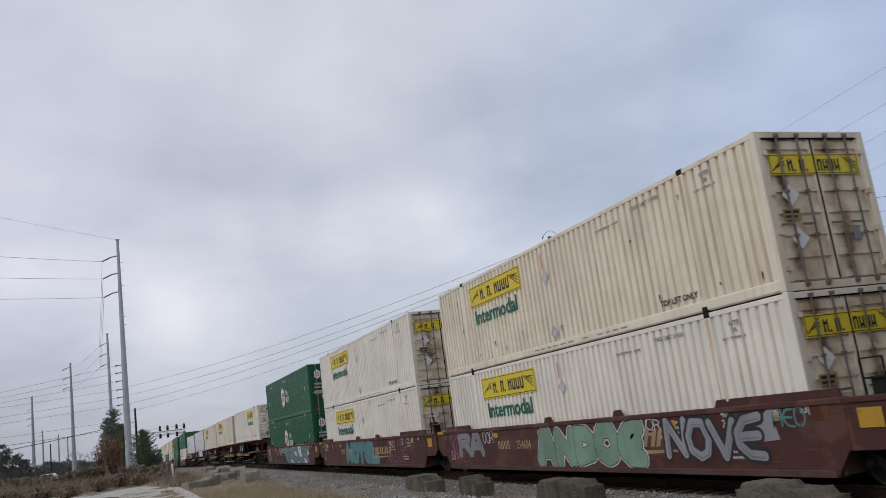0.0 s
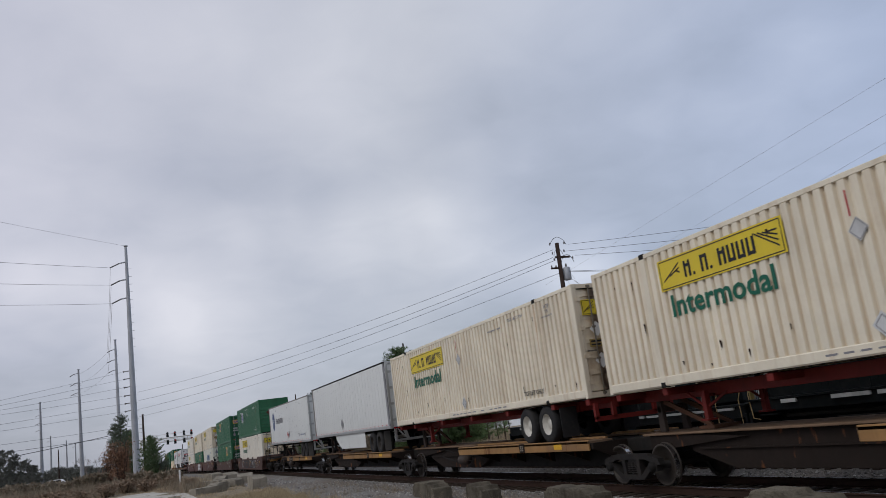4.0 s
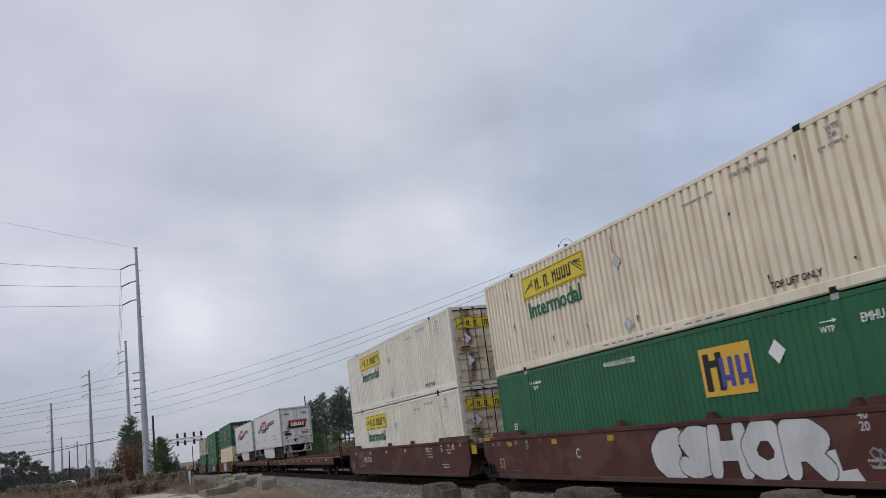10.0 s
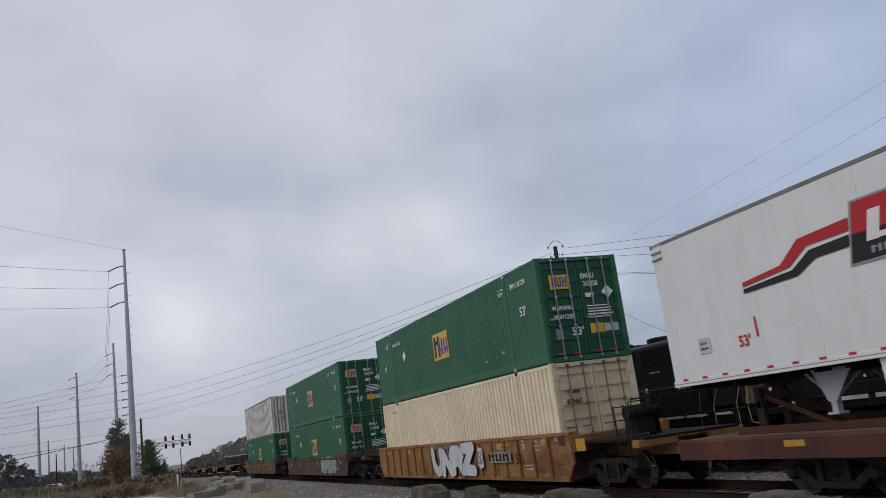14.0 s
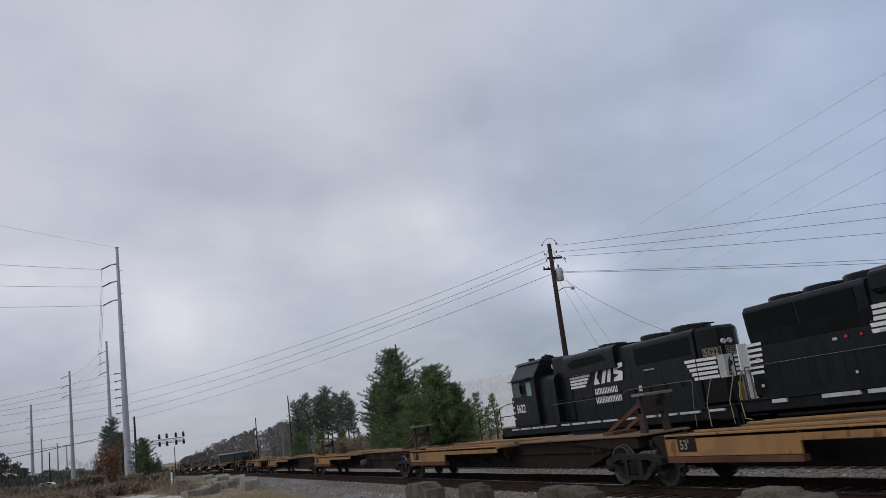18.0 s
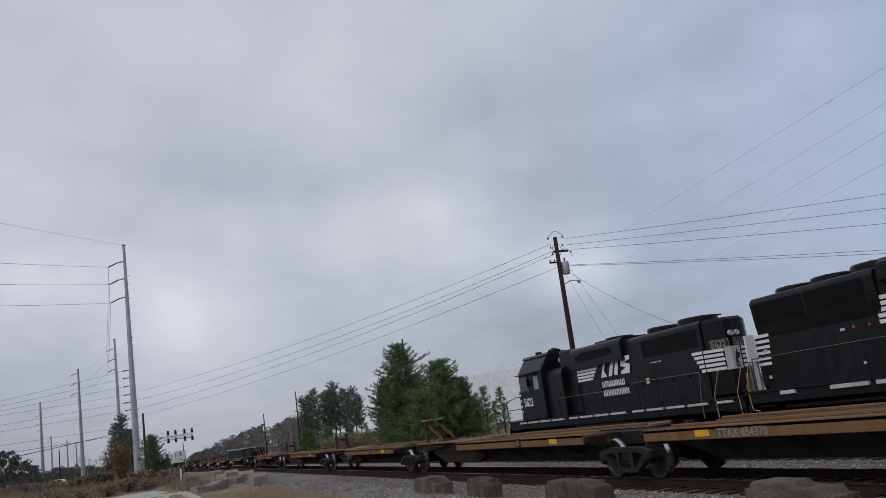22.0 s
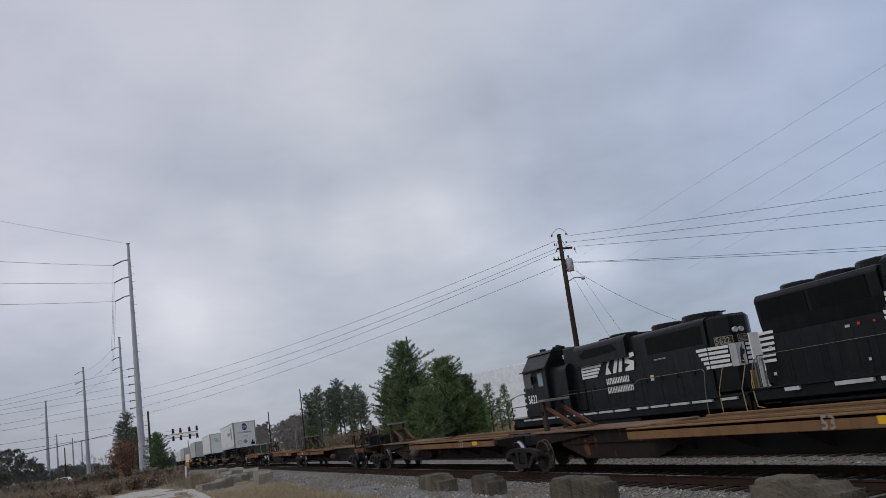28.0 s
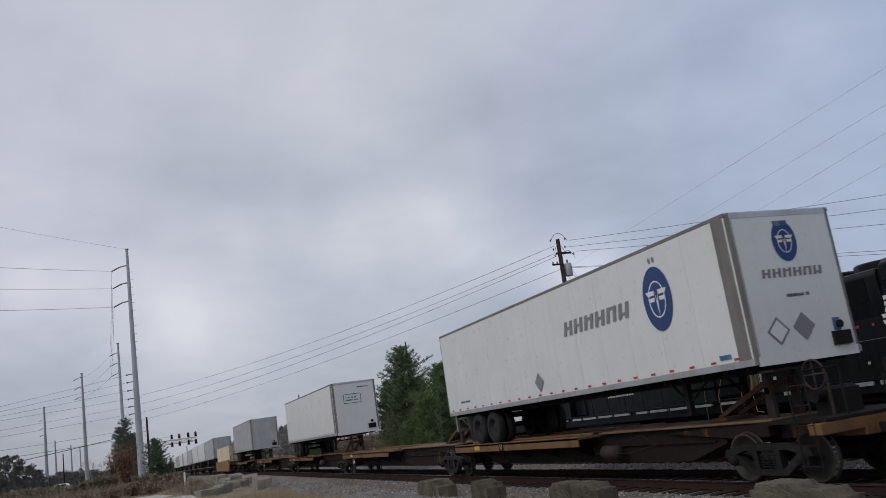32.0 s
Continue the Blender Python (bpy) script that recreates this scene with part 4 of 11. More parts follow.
# ---- grass, weeds and shrubs ----
def blades(name, label, spots, material, h0, h1, wide, seed, lean=0.35):
    """Grass or stalks: one slim triangle each, at the spots (x, y)."""
    r = np.random.RandomState(seed)
    n = len(spots)
    x, y = spots[:, 0], spots[:, 1]
    z = land(x, y)
    h = r.uniform(h0, h1, n)
    a = r.uniform(0, 6.28, n)
    w = r.uniform(0.5, 1.0, n) * wide
    tip = np.stack([x + r.normal(0, lean, n) * h, y + r.normal(0, lean, n) * h, z + h], -1)
    p = np.stack([x - np.cos(a) * w, y - np.sin(a) * w, z - 0.03], -1)
    q = np.stack([x + np.cos(a) * w, y + np.sin(a) * w, z - 0.03], -1)
    v = np.stack([p, q, tip], 1).reshape(-1, 3)
    me = bpy.data.meshes.new(name)
    me.from_pydata(v.tolist(), [], np.arange(3 * n).reshape(-1, 3).tolist())
    me.materials.append(M[material])
    return tagged(new(name, me), label, "grass", kind="stuff")


def tufts(n, per, x0, x1, y0, y1, spread, seed, keep=None):
    r = np.random.RandomState(seed)
    c = np.stack([r.uniform(x0, x1, n), r.uniform(y0, y1, n)], -1)
    if keep is not None:
        c = c[keep(c[:, 0], c[:, 1])]
    p = np.repeat(c, per, 0)
    return p + r.normal(0, spread, p.shape)


def off_road(x, y):
    lo = np.interp(x, [q[0] for q in rp], [q[1] for q in rp])
    hi = np.interp(x, [q[0] for q in rp], [q[2] for q in rp])
    return (x > 2.5) | (y > hi + 0.3) | (y < lo - 0.3)


blades("dry_grass", "tall dry straw-coloured grass in tufts", tufts(360, 60, 2.4, 5.2, 19, 34, 0.16, 1, off_road), "dry_grass", 0.06, 0.24, 0.008, 2)
blades("short_grass", "short dry grass on the verge", tufts(1600, 22, -8, 5.3, 22, 75, 0.3, 3, off_road), "dry_grass", 0.03, 0.13, 0.016, 4)
blades("near_grass", "trampled dry grass on the near verge", tufts(900, 16, -14, 6.4, -14, 22, 0.25, 33), "dry_grass", 0.03, 0.12, 0.012, 34)
blades("block_weeds", "thin dry weeds beside the blocks", tufts(120, 26, 5.2, 8.2, 9, 36, 0.10, 5), "brown_weeds", 0.10, 0.34, 0.006, 6)
blades("brown_weeds", "dark brown weeds on the bank", tufts(700, 60, -16, 3.0, 58, 100, 0.5, 7, off_road), "brown_weeds", 0.25, 0.85, 0.02, 8)
blades("far_weeds", "tangled brown brush along the bank", tufts(900, 30, -40, 2.6, 78, 150, 0.9, 9), "brown_weeds", 0.3, 1.3, 0.06, 10)
blades("reddish_grass", "reddish dead grass by the drive", tufts(20, 40, 2.2, 3.4, 42, 54, 0.3, 11), "brown_weeds", 0.3, 0.9, 0.014, 12, 0.35)
blades("far_side_grass", "dry grass beyond the siding", tufts(1500, 22, 21.5, 40, 25, 110, 0.4, 13), "dry_grass", 0.2, 0.7, 0.03, 14)


def leaf_cloud(centres, radii, per, size, seed, flat_=0.75, slim=0.22):
    """Clumps of small slim leaves about the centres."""
    r = np.random.RandomState(seed)
    c = np.repeat(np.asarray(centres, float), per, 0)
    k = np.repeat(np.asarray(radii, float), per)
    n = len(c)
    d = r.normal(0, 1, (n, 3))
    d /= np.linalg.norm(d, axis=1)[:, None]
    d[:, 2] *= flat_
    p = c + d * (k * r.uniform(0.25, 1.0, n) ** 0.6)[:, None]
    g = d + r.normal(0, 0.7, (n, 3)) + np.array([0, 0, 0.25])
    g /= np.linalg.norm(g, axis=1)[:, None]
    s = np.cross(g, r.normal(0, 1, (n, 3)))
    s /= np.linalg.norm(s, axis=1)[:, None] + 1e-6
    l = size * r.uniform(0.6, 1.3, n)[:, None]
    v = np.stack([p - s * l * slim, p + s * l * slim, p + g * l], 1).reshape(-1, 3)
    return v, np.arange(3 * n).reshape(-1, 3)


def mesh_of(name, v, f, material):
    me = bpy.data.meshes.new(name)
    me.from_pydata(np.asarray(v).tolist(), [], np.asarray(f).tolist())
    me.materials.append(M[material])
    return me


def tuft_cloud(centres, radii, per, seed, slim=0.11, up=0.30):
    """Needle tufts: slim needles standing out from each centre, most of them upwards."""
    r = np.random.RandomState(seed)
    c = np.repeat(np.asarray(centres, float), per, 0)
    k = np.repeat(np.asarray(radii, float), per)
    n = len(c)
    d = r.normal(0, 1, (n, 3)) + np.array([0, 0, up])
    d /= np.linalg.norm(d, axis=1)[:, None]
    side = np.cross(d, r.normal(0, 1, (n, 3)))
    side /= np.linalg.norm(side, axis=1)[:, None] + 1e-6
    l = k * r.uniform(0.6, 1.15, n)
    foot = c + d * (k * r.uniform(0.0, 0.45, n))[:, None]
    w = side * (l * slim)[:, None]
    v = np.stack([foot - w, foot + w, foot + d * l[:, None]], 1).reshape(-1, 3)
    return v, np.arange(3 * n).reshape(-1, 3)


def pine_tree(seed, high, bare=0.12, width=0.27, needles="pine", per=26, limbs=60, tuft=0.34, peak=0.55, widest=0.28, fill=1.6, label="evergreen pine with an uneven needle crown"):
    """A pine: tapered trunk, limbs in loose whorls that turn up at their ends, needle tufts along the outer half of each limb and its side twigs."""
    r = random.Random(seed)
    t = thing("pine_tree", label, "tree", group="pines beyond the siding")
    f = Form()
    bend = [(r.uniform(-0.02, 0.02) * high, r.uniform(-0.02, 0.02) * high) for _ in range(4)]
    pts = [(bend[i][0] * i / 3, bend[i][1] * i / 3, high * 0.97 * i / 3) for i in range(4)]
    rad = 0.013 * high + 0.03
    for i in range(3):
        f.tube(pts[i], pts[i + 1], rad * (1 - i / 3.2), rad * (1 - (i + 1) / 3.2), 8)
    centres, radii = [], []
    lf = Form()
    turn = r.uniform(0, 6.28)
    for i in range(limbs):
        q = ((i + r.random()) / limbs) ** 0.95
        k = bare + (1 - bare) * q
        z = high * k * 0.97
        j = min(2, int(k * 3))
        w = k * 3 - j
        ox, oy = (pts[j][a] + (pts[j + 1][a] - pts[j][a]) * w for a in (0, 1))
        shape = (1 - q) ** peak * min(1.0, 0.45 + 0.55 * q / widest)
        reach = max(0.25, high * width * shape * r.uniform(0.6, 1.12) * (1.25 if r.random() < 0.10 else 1.0))
        turn += 2.399 + r.uniform(-0.5, 0.5)
        co, si = math.cos(turn), math.sin(turn)
        rise = 0.02 + 0.32 * q + r.uniform(-0.10, 0.14)

        def at(d):
            return ox + co * reach * d, oy + si * reach * d, z + reach * (rise * d + 0.16 * d * d)
        lf.line([(ox, oy, z), at(0.5), at(1.0)], 0.02 + 0.006 * reach, 4)
        n = max(4, int(reach / 0.12))
        for m in range(n):
            d = 0.10 + 0.90 * (m + 1) / n
            x, y, zz = at(d)
            fork = reach * 0.34 * (1.1 - d) * r.choice((-1, 0, 1, 1, -1)) * r.uniform(0.5, 1.2)
            centres.append((x - si * fork + r.uniform(-0.1, 0.1), y + co * fork + r.uniform(-0.1, 0.1), zz + r.uniform(-0.06, 0.14)))
            radii.append(tuft * r.uniform(0.75, 1.2) * (fill if d < 0.6 else 1.0))
    for m in range(4):
        centres.append((pts[3][0] + r.uniform(-0.1, 0.1), pts[3][1] + r.uniform(-0.1, 0.1), high * (1.0 - 0.02 * m)))
        radii.append(tuft * 0.9)
    trunk = part("trunk", f, "bark", t, smooth=True)
    part("limb_frame", lf, "bark", trunk)
    v, fc = tuft_cloud(centres, radii, per, seed)
    part("crown", mesh_of("crown", v, fc, needles), needles, t, "green needle tufts with gaps")
    return t


def spot(az, dist, z=None):
    a = radians(az)
    x, y = dist * math.sin(a), dist * math.cos(a)
    return x, y, float(land(x, y)) - 0.05 if z is None else z


PINES = [pine_tree(101, 10.4, 0.05, 0.40, limbs=120, peak=0.42, widest=0.40, tuft=0.23, per=15, label="tall dark evergreen pine with a full uneven crown"),
         pine_tree(102, 7.0, 0.02, 0.47, "pine_light", limbs=130, peak=0.42, widest=0.12, tuft=0.22, per=15, fill=1.7, label="bright green young pine with a broad dense crown"),
         pine_tree(103, 4.0, 0.16, 0.22, "pine_light", limbs=34, peak=0.65, widest=0.3, tuft=0.22, per=12, fill=1.0, label="slender young pine with a bare lower stem"),
         pine_tree(104, 12.0, 0.32, 0.185, "pine_far", limbs=56, peak=0.30, widest=0.42, tuft=0.30, per=12, fill=1.2, label="tall pine with a rounded crown and a bare lower trunk")]
used = set()


def plant(k, az, dist, high, turn):
    src = PINES[k]
    base = (10.4, 7.0, 4.0, 12.0)[k]
    s = high / base
    m = Matrix.Translation(spot(az, dist)) @ Matrix.Rotation(radians(turn), 4, "Z")
    if k in used:
        src = copy_thing(src, Matrix())
    used.add(k)
    src.matrix_basis = m @ Matrix.Diagonal((s, s, s, 1))
    return src


for i, (k, az, d, h) in enumerate([(0, 17.7, 88, 10.6), (0, 16.4, 91, 7.6), (0, 18.6, 93, 7.4),
        (1, 20.3, 76, 7.4), (1, 21.5, 78, 5.6), (1, 18.9, 73, 5.2), (1, 22.3, 75, 3.6), (1, 17.6, 74, 3.2),
        (2, 23.1, 70, 4.3), (2, 24.2, 71, 4.0), (2, 23.7, 72, 3.0), (2, 16.2, 84, 3.4), (1, 11.0, 118, 4.2), (2, 14.9, 108, 3.2),
        (3, 10.95, 150, 10.2), (3, 11.7, 146, 10.9), (3, 12.3, 152, 10.4), (3, 12.9, 148, 11.6), (3, 13.6, 154, 10.6), (3, 14.3, 150, 10.4), (3, 13.2, 160, 10.2), (3, 11.3, 156, 10.6), (3, 12.6, 158, 11.0), (3, 14.6, 158, 9.0), (3, 13.9, 144, 9.2), (1, 12.4, 140, 4.0), (1, 13.8, 138, 3.4)]):
    plant(k, az, d, h, i * 67)


def bare_tree(seed, high, name="bare_tree", spread=0.42):
    """A leafless tree: trunk and forking branches, twigs at the ends."""
    r = random.Random(seed)
    t = thing(name, "leafless grey-brown winter tree", "tree", group="bare trees along the woods")
    f, tw = Form(), Form()

    def grow(p, d, l, rad, depth):
        q = (p[0] + d[0] * l, p[1] + d[1] * l, p[2] + d[2] * l)
        (f if depth < 2 else tw).tube(p, q, rad, rad * 0.62, 5 if depth < 2 else 3, caps=False)
        if depth == 5:
            return
        for _ in range(3 if depth else 4):
            e = Vector(d) + Vector((r.uniform(-1, 1), r.uniform(-1, 1), r.uniform(-0.25, 0.6))) * (0.62 if depth else spread * 1.4)
            e.normalize()
            grow(q, e, l * r.uniform(0.55, 0.8), rad * 0.58, depth + 1)
    grow((0, 0, 0), (0, 0, 1), high * 0.34, high * 0.016, 0)
    part("trunk", f, "bare", t, fix=False)
    part("twig_crown", tw, "bare", t, "fine bare twigs", fix=False)
    return t


BARE = [bare_tree(7, 9.0), bare_tree(8, 8.0)]
for i, (az, d, h) in enumerate([(6.2, 330, 9.0), (5.0, 340, 8.5), (6.9, 320, 9.5), (9.9, 190, 8.2), (10.3, 175, 8.6), (9.3, 260, 9.0), (7.6, 290, 9.4), (8.6, 280, 9.8), (-2.6, 240, 7.5), (8.0, 300, 8.0), (-1.9, 220, 6.5), (5.6, 320, 9.2)]):
    src = BARE[i % 2] if i < 2 else copy_thing(BARE[i % 2], Matrix())
    s = h / (9.0, 8.0)[i % 2]
    src.matrix_basis = Matrix.Translation(spot(az, d)) @ Matrix.Rotation(i * 1.3, 4, "Z") @ Matrix.Diagonal((s, s, s, 1))


def woods(name, label, items, material, seed, leaf=0.8, per=14):
    """A far wood in one mesh: many leaf clumps for each (heading, distance, height, width)."""
    r = random.Random(seed)
    cs, rs = [], []
    f = Form()
    for az, d, h, w in items:
        x, y, z = spot(az, d)
        f.tube((x, y, z), (x, y, z + h * 0.8), 0.22, 0.08, 5)
        for _ in range(46):
            k = r.uniform(0.08, 1.0)
            a, q = r.uniform(0, 6.28), w * math.sqrt(r.random()) * math.sin(math.pi * (0.15 + 0.8 * k)) ** 0.7
            cs.append((x + q * math.cos(a), y + q * math.sin(a), z + h * k * 0.92))
            rs.append(r.uniform(0.4, 1.0) * w * 0.30 * (1.15 - 0.6 * k))
    v, fc = leaf_cloud(cs, rs, per, leaf, seed, slim=0.35)
    n = len(v)
    v = np.concatenate([v, np.array(f.v)])
    faces = fc.tolist() + [tuple(i + n for i in q) for q in f.f]
    me = bpy.data.meshes.new(name)
    me.from_pydata(v.tolist(), [], faces)
    me.materials.append(M[material])
    return tagged(new(name, me), label, "woods", kind="stuff")


rw = random.Random(77)
items = []
for i in range(70):
    k = rw.random()
    az = 3.6 + 8.2 * k
    top = np.interp(az, [3.6, 4.6, 6.0, 7.5, 9.0, 9.8, 11.8], [0.25, 0.35, 0.85, 1.2, 1.35, 1.45, 1.5])
    d = rw.uniform(320, 400) if az < 9 else rw.uniform(220, 300)
    h = (1.955 + d * math.tan(radians(top)) * rw.uniform(0.8, 1.1) - float(land(60, d))) * 1.12
    items.append((az, d, h, rw.uniform(2.5, 4.5)))
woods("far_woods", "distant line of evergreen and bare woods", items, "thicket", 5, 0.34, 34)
items = [(az, rw.uniform(280, 340), rw.uniform(4.5, 7.0), rw.uniform(3, 5)) for az in np.linspace(-9.5, -1.2, 40)]
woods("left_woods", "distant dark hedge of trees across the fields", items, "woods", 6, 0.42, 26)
items = [(-8.6, 125, 6.4, 3.2), (-7.6, 128, 6.8, 3.0), (-6.8, 122, 6.2, 2.6), (-6.2, 130, 5.0, 2.4), (-9.4, 120, 6.4, 3.0), (-5.6, 150, 4.4, 2.2)]
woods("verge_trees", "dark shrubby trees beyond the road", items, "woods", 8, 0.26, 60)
items = [(22 + i * 1.6, 190 + 8 * (i % 3), 4.0 + (i * 37 % 10) * 0.25, 3.0) for i in range(24)]
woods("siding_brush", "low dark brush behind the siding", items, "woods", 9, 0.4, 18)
for i, (k, az, d, h) in enumerate([(3, -0.55, 112, 8.2), (3, -0.95, 116, 7.4), (0, -0.2, 118, 6.6), (0, 1.2, 84, 4.3), (2, 2.1, 88, 2.2)]):
    tree = plant(k, az, d, h, 40 + i * 67)
    tagged(tree, "dark evergreen beside the steel pole" if k == 3 else "young green pine beside the steel pole", group="evergreens round the steel pole")


def shrub(name, label, x, y, high, wide, leaves, seed, stems=9, per=34, size=0.16):
    r = random.Random(seed)
    t = thing(name, label, "shrub", Matrix.Translation((x, y, float(land(x, y)) - 0.05)))
    f = Form()
    cs, rs = [], []
    for _ in range(stems):
        a = r.uniform(0, 6.28)
        lean = r.uniform(0.1, 0.5) * wide
        top = high * r.uniform(0.65, 1.0)
        p = (lean * math.cos(a), lean * math.sin(a), top)
        f.tube((0.1 * math.cos(a), 0.1 * math.sin(a), 0), p, 0.05, 0.012, 5)
        for k in range(10):
            w = r.uniform(0.25, 1.0)
            cs.append((p[0] * w + r.uniform(-0.3, 0.3) * wide * 0.6, p[1] * w + r.uniform(-0.3, 0.3) * wide * 0.6, p[2] * w))
            rs.append(r.uniform(0.14, 0.3) * wide * 0.5)
            f.tube((p[0] * w * 0.9, p[1] * w * 0.9, p[2] * w * 0.9), cs[-1], 0.018, 0.006, 3, caps=False)
    part("stem", f, "bark", t)
    v, fc = leaf_cloud(cs, rs, per, size, seed, slim=0.3)
    part("foliage", mesh_of("foliage", v, fc, leaves), leaves, t)
    return t


x, y, _ = spot(-0.55, 78)
shrub("shrub", "russet-leaved winter shrub at the foot of the steel pole", x, y, 4.0, 2.6, "russet", 3, 30, 15, 0.11)
x, y, _ = spot(-1.3, 84)
shrub("shrub", "thin russet shrub among brown brush", x, y, 3.6, 1.6, "russet", 4, 12, 10, 0.12)
x, y, _ = spot(1.9, 84)
shrub("shrub", "low olive-green bush on the verge", x, y, 2.2, 1.7, "pine_far", 6, 9, 30, 0.14)
for i, (az, d, h, w_) in enumerate([(-3.4, 82, 1.3, 2.4), (-5.0, 86, 1.4, 2.6), (-2.2, 80, 1.5, 2.2), (0.3, 72, 1.2, 1.6), (-6.5, 90, 1.5, 3.0), (2.6, 66, 0.9, 1.3), (1.5, 64, 1.1, 1.6)]):
    x, y, _ = spot(az, d)
    shrub("shrub", "brown leafless brush on the bank", x, y, h, w_, "brown_weeds", 20 + i, 12, 30, 0.2)

for i, (az, d, h, w_) in enumerate([(-1.6, 56, 0.9, 1.6), (-3.2, 54, 0.8, 1.7), (-0.4, 58, 1.0, 1.5), (0.9, 57, 0.8, 1.3), (-4.8, 58, 0.9, 1.8), (-6.2, 60, 0.8, 1.8), (2.2, 60, 0.7, 1.2), (3.4, 52, 0.6, 0.9)]):
    x, y, _ = spot(az, d)
    shrub("shrub", "low reddish-brown brush on the bank", x, y, h, w_, "red_brush", 60 + i, 12, 16, 0.13)
for i, (az, d, h, w_) in enumerate([(14.0, 112, 2.6, 5.0), (15.2, 104, 2.4, 4.5), (13.0, 122, 2.4, 4.5), (16.0, 98, 2.0, 4.0)]):
    x, y, _ = spot(az, d)
    shrub("shrub", "grey-brown leafless thicket below the pines", x, y, h, w_, "brown_weeds", 40 + i, 14, 40, 0.16)

# white marker post, litter
x, y, z = spot(2.83, 58)
post = whole("marker_post", Form().lathe([(0.0, 0), (0.06, 0), (0.06, 0.95), (0.04, 1.02), (0.0, 1.03)], (0, 0, 0), "z", 10), "white", "short white marker post in the grass", "post", Matrix.Translation((x, y, z)))
rl = random.Random(4)
for i in range(7):
    x, y = (rl.uniform(6.9, 9.2), rl.uniform(10, 30)) if i > 2 else (rl.uniform(1.0, 4.5), rl.uniform(38, 60))
    concrete_block("rock", "pale loose rock lying on the verge", x, y, rl.uniform(0.16, 0.4), rl.uniform(0.14, 0.3), rl.uniform(0.1, 0.2), float(land(x, y)), rl.uniform(0, 180), 60 + i)["category"] = "rock"
for o in [o for o in scene.objects if o.name.startswith("rock")]:
    o["group"] = "loose rocks"


# ---- poles and wires ----
def hang(name, label, ends, sag=0.6, r=0.012, material="wire", n=14, cat="wire"):
    """Wires between pairs of points, each a thing of its own."""
    for a, b in ends:
        a, b = Vector(a), Vector(b)
        pts = []
        for i in range(n + 1):
            k = i / n
            p = a.lerp(b, k)
            p.z -= 4 * sag * k * (1 - k)
            pts.append(p)
        whole(name, Form().line(pts, r, 5), material, label, cat, group="overhead wires")


def far_point(az, el, dist):
    x, y, _ = spot(az, dist, 0)
    return Vector((x, y, EYE[2] + dist * math.tan(radians(el))))


def steel_pole(az, dist, top_el, arms, base_r, top_r, arm_len, material, low=(), lean=0.0):
    """A tall steel transmission pole with arms to the -x side; arms, low: heights as elevations."""
    x, y, z = spot(az, dist)
    t = thing("transmission_pole", "tall grey steel transmission pole with slanting arms", "utility pole", Matrix.Translation((x, y, 0)), group="steel transmission poles")
    top = EYE[2] + dist * math.tan(radians(top_el))
    f = Form()
    n = 4
    for i in range(n):
        a, b = i / n, (i + 1) / n
        f.tube((0, 0, z + (top - z) * a), (0, 0, z + (top - z) * b), base_r + (top_r - base_r) * a, base_r + (top_r - base_r) * b, 12)
    f.lathe([(0.0, 0.06), (top_r * 1.5, 0.05), (top_r * 1.5, -0.05), (top_r, -0.06)], (0, 0, top), "z", 12)
    part("shaft", f, material, t, smooth=False)
    for i in range(int((top - z) / 0.9) - 8):
        h = z + 6 + i * 0.9
        part("climbing_step", Form().tube((top_r, 0, h), (top_r + 0.35, 0, h), 0.02, n=4), material, t)
    tips = []
    for e in arms:
        h = EYE[2] + dist * math.tan(radians(e))
        arm = part("arm", Form().tube((-0.1, 0, h + 0.5 * arm_len * 0.35), (-arm_len * 0.45, 0, h + 0.3 * arm_len * 0.35), 0.09, 0.07, 8), material, t)
        part("insulator", Form().line([(-arm_len * 0.45, 0, h + 0.3 * arm_len * 0.35), (-arm_len, 0, h - 0.45 * arm_len * 0.35)], 0.075, 8), "insulator", arm, "slanting grey insulator")
        tips.append(Vector((x - arm_len, y, h - 0.45 * arm_len * 0.35)))
    for e in low:
        h = EYE[2] + dist * math.tan(radians(e))
        arm = part("side_bracket", Form().line([(0, 0, h), (-0.75 * base_r - 0.55, 0, h - 0.05)], 0.05, 6).tube((-0.75 * base_r - 0.62, 0, h - 0.12), (-0.75 * base_r - 0.5, 0, h - 0.02), 0.09, n=8), "insulator", t)
        tips.append(Vector((x - 0.75 * base_r - 0.55, y, h - 0.05)))
    return tips, Vector((x, y, top))


ta, top_a = steel_pole(0.30, 100, 13.96, [12.76, 11.65, 10.46], 0.42, 0.15, 1.75, "galv", [5.95, 5.47, 4.95, 4.42, 3.93, 3.45])
tb, top_b = steel_pole(-0.62, 176, 7.99, [7.3, 6.65, 6.0], 0.45, 0.19, 1.6, "galv")
tc, top_c = steel_pole(-2.85, 218, 6.32, [6.0, 5.4, 4.8], 0.52, 0.2, 1.9, "far_galv")
td, top_d = steel_pole(-5.07, 300, 4.51, [3.7, 3.2, 2.8], 0.62, 0.25, 1.6, "far_galv")
te, top_e = steel_pole(-4.55, 420, 2.40, [2.1], 0.5, 0.25, 1.6, "far_galv")
tf, top_f = steel_pole(-3.68, 470, 2.04, [1.8], 0.5, 0.25, 1.6, "far_galv")
tg, top_g = steel_pole(-3.18, 520, 1.80, [1.6], 0.5, 0.25, 1.6, "far_galv")


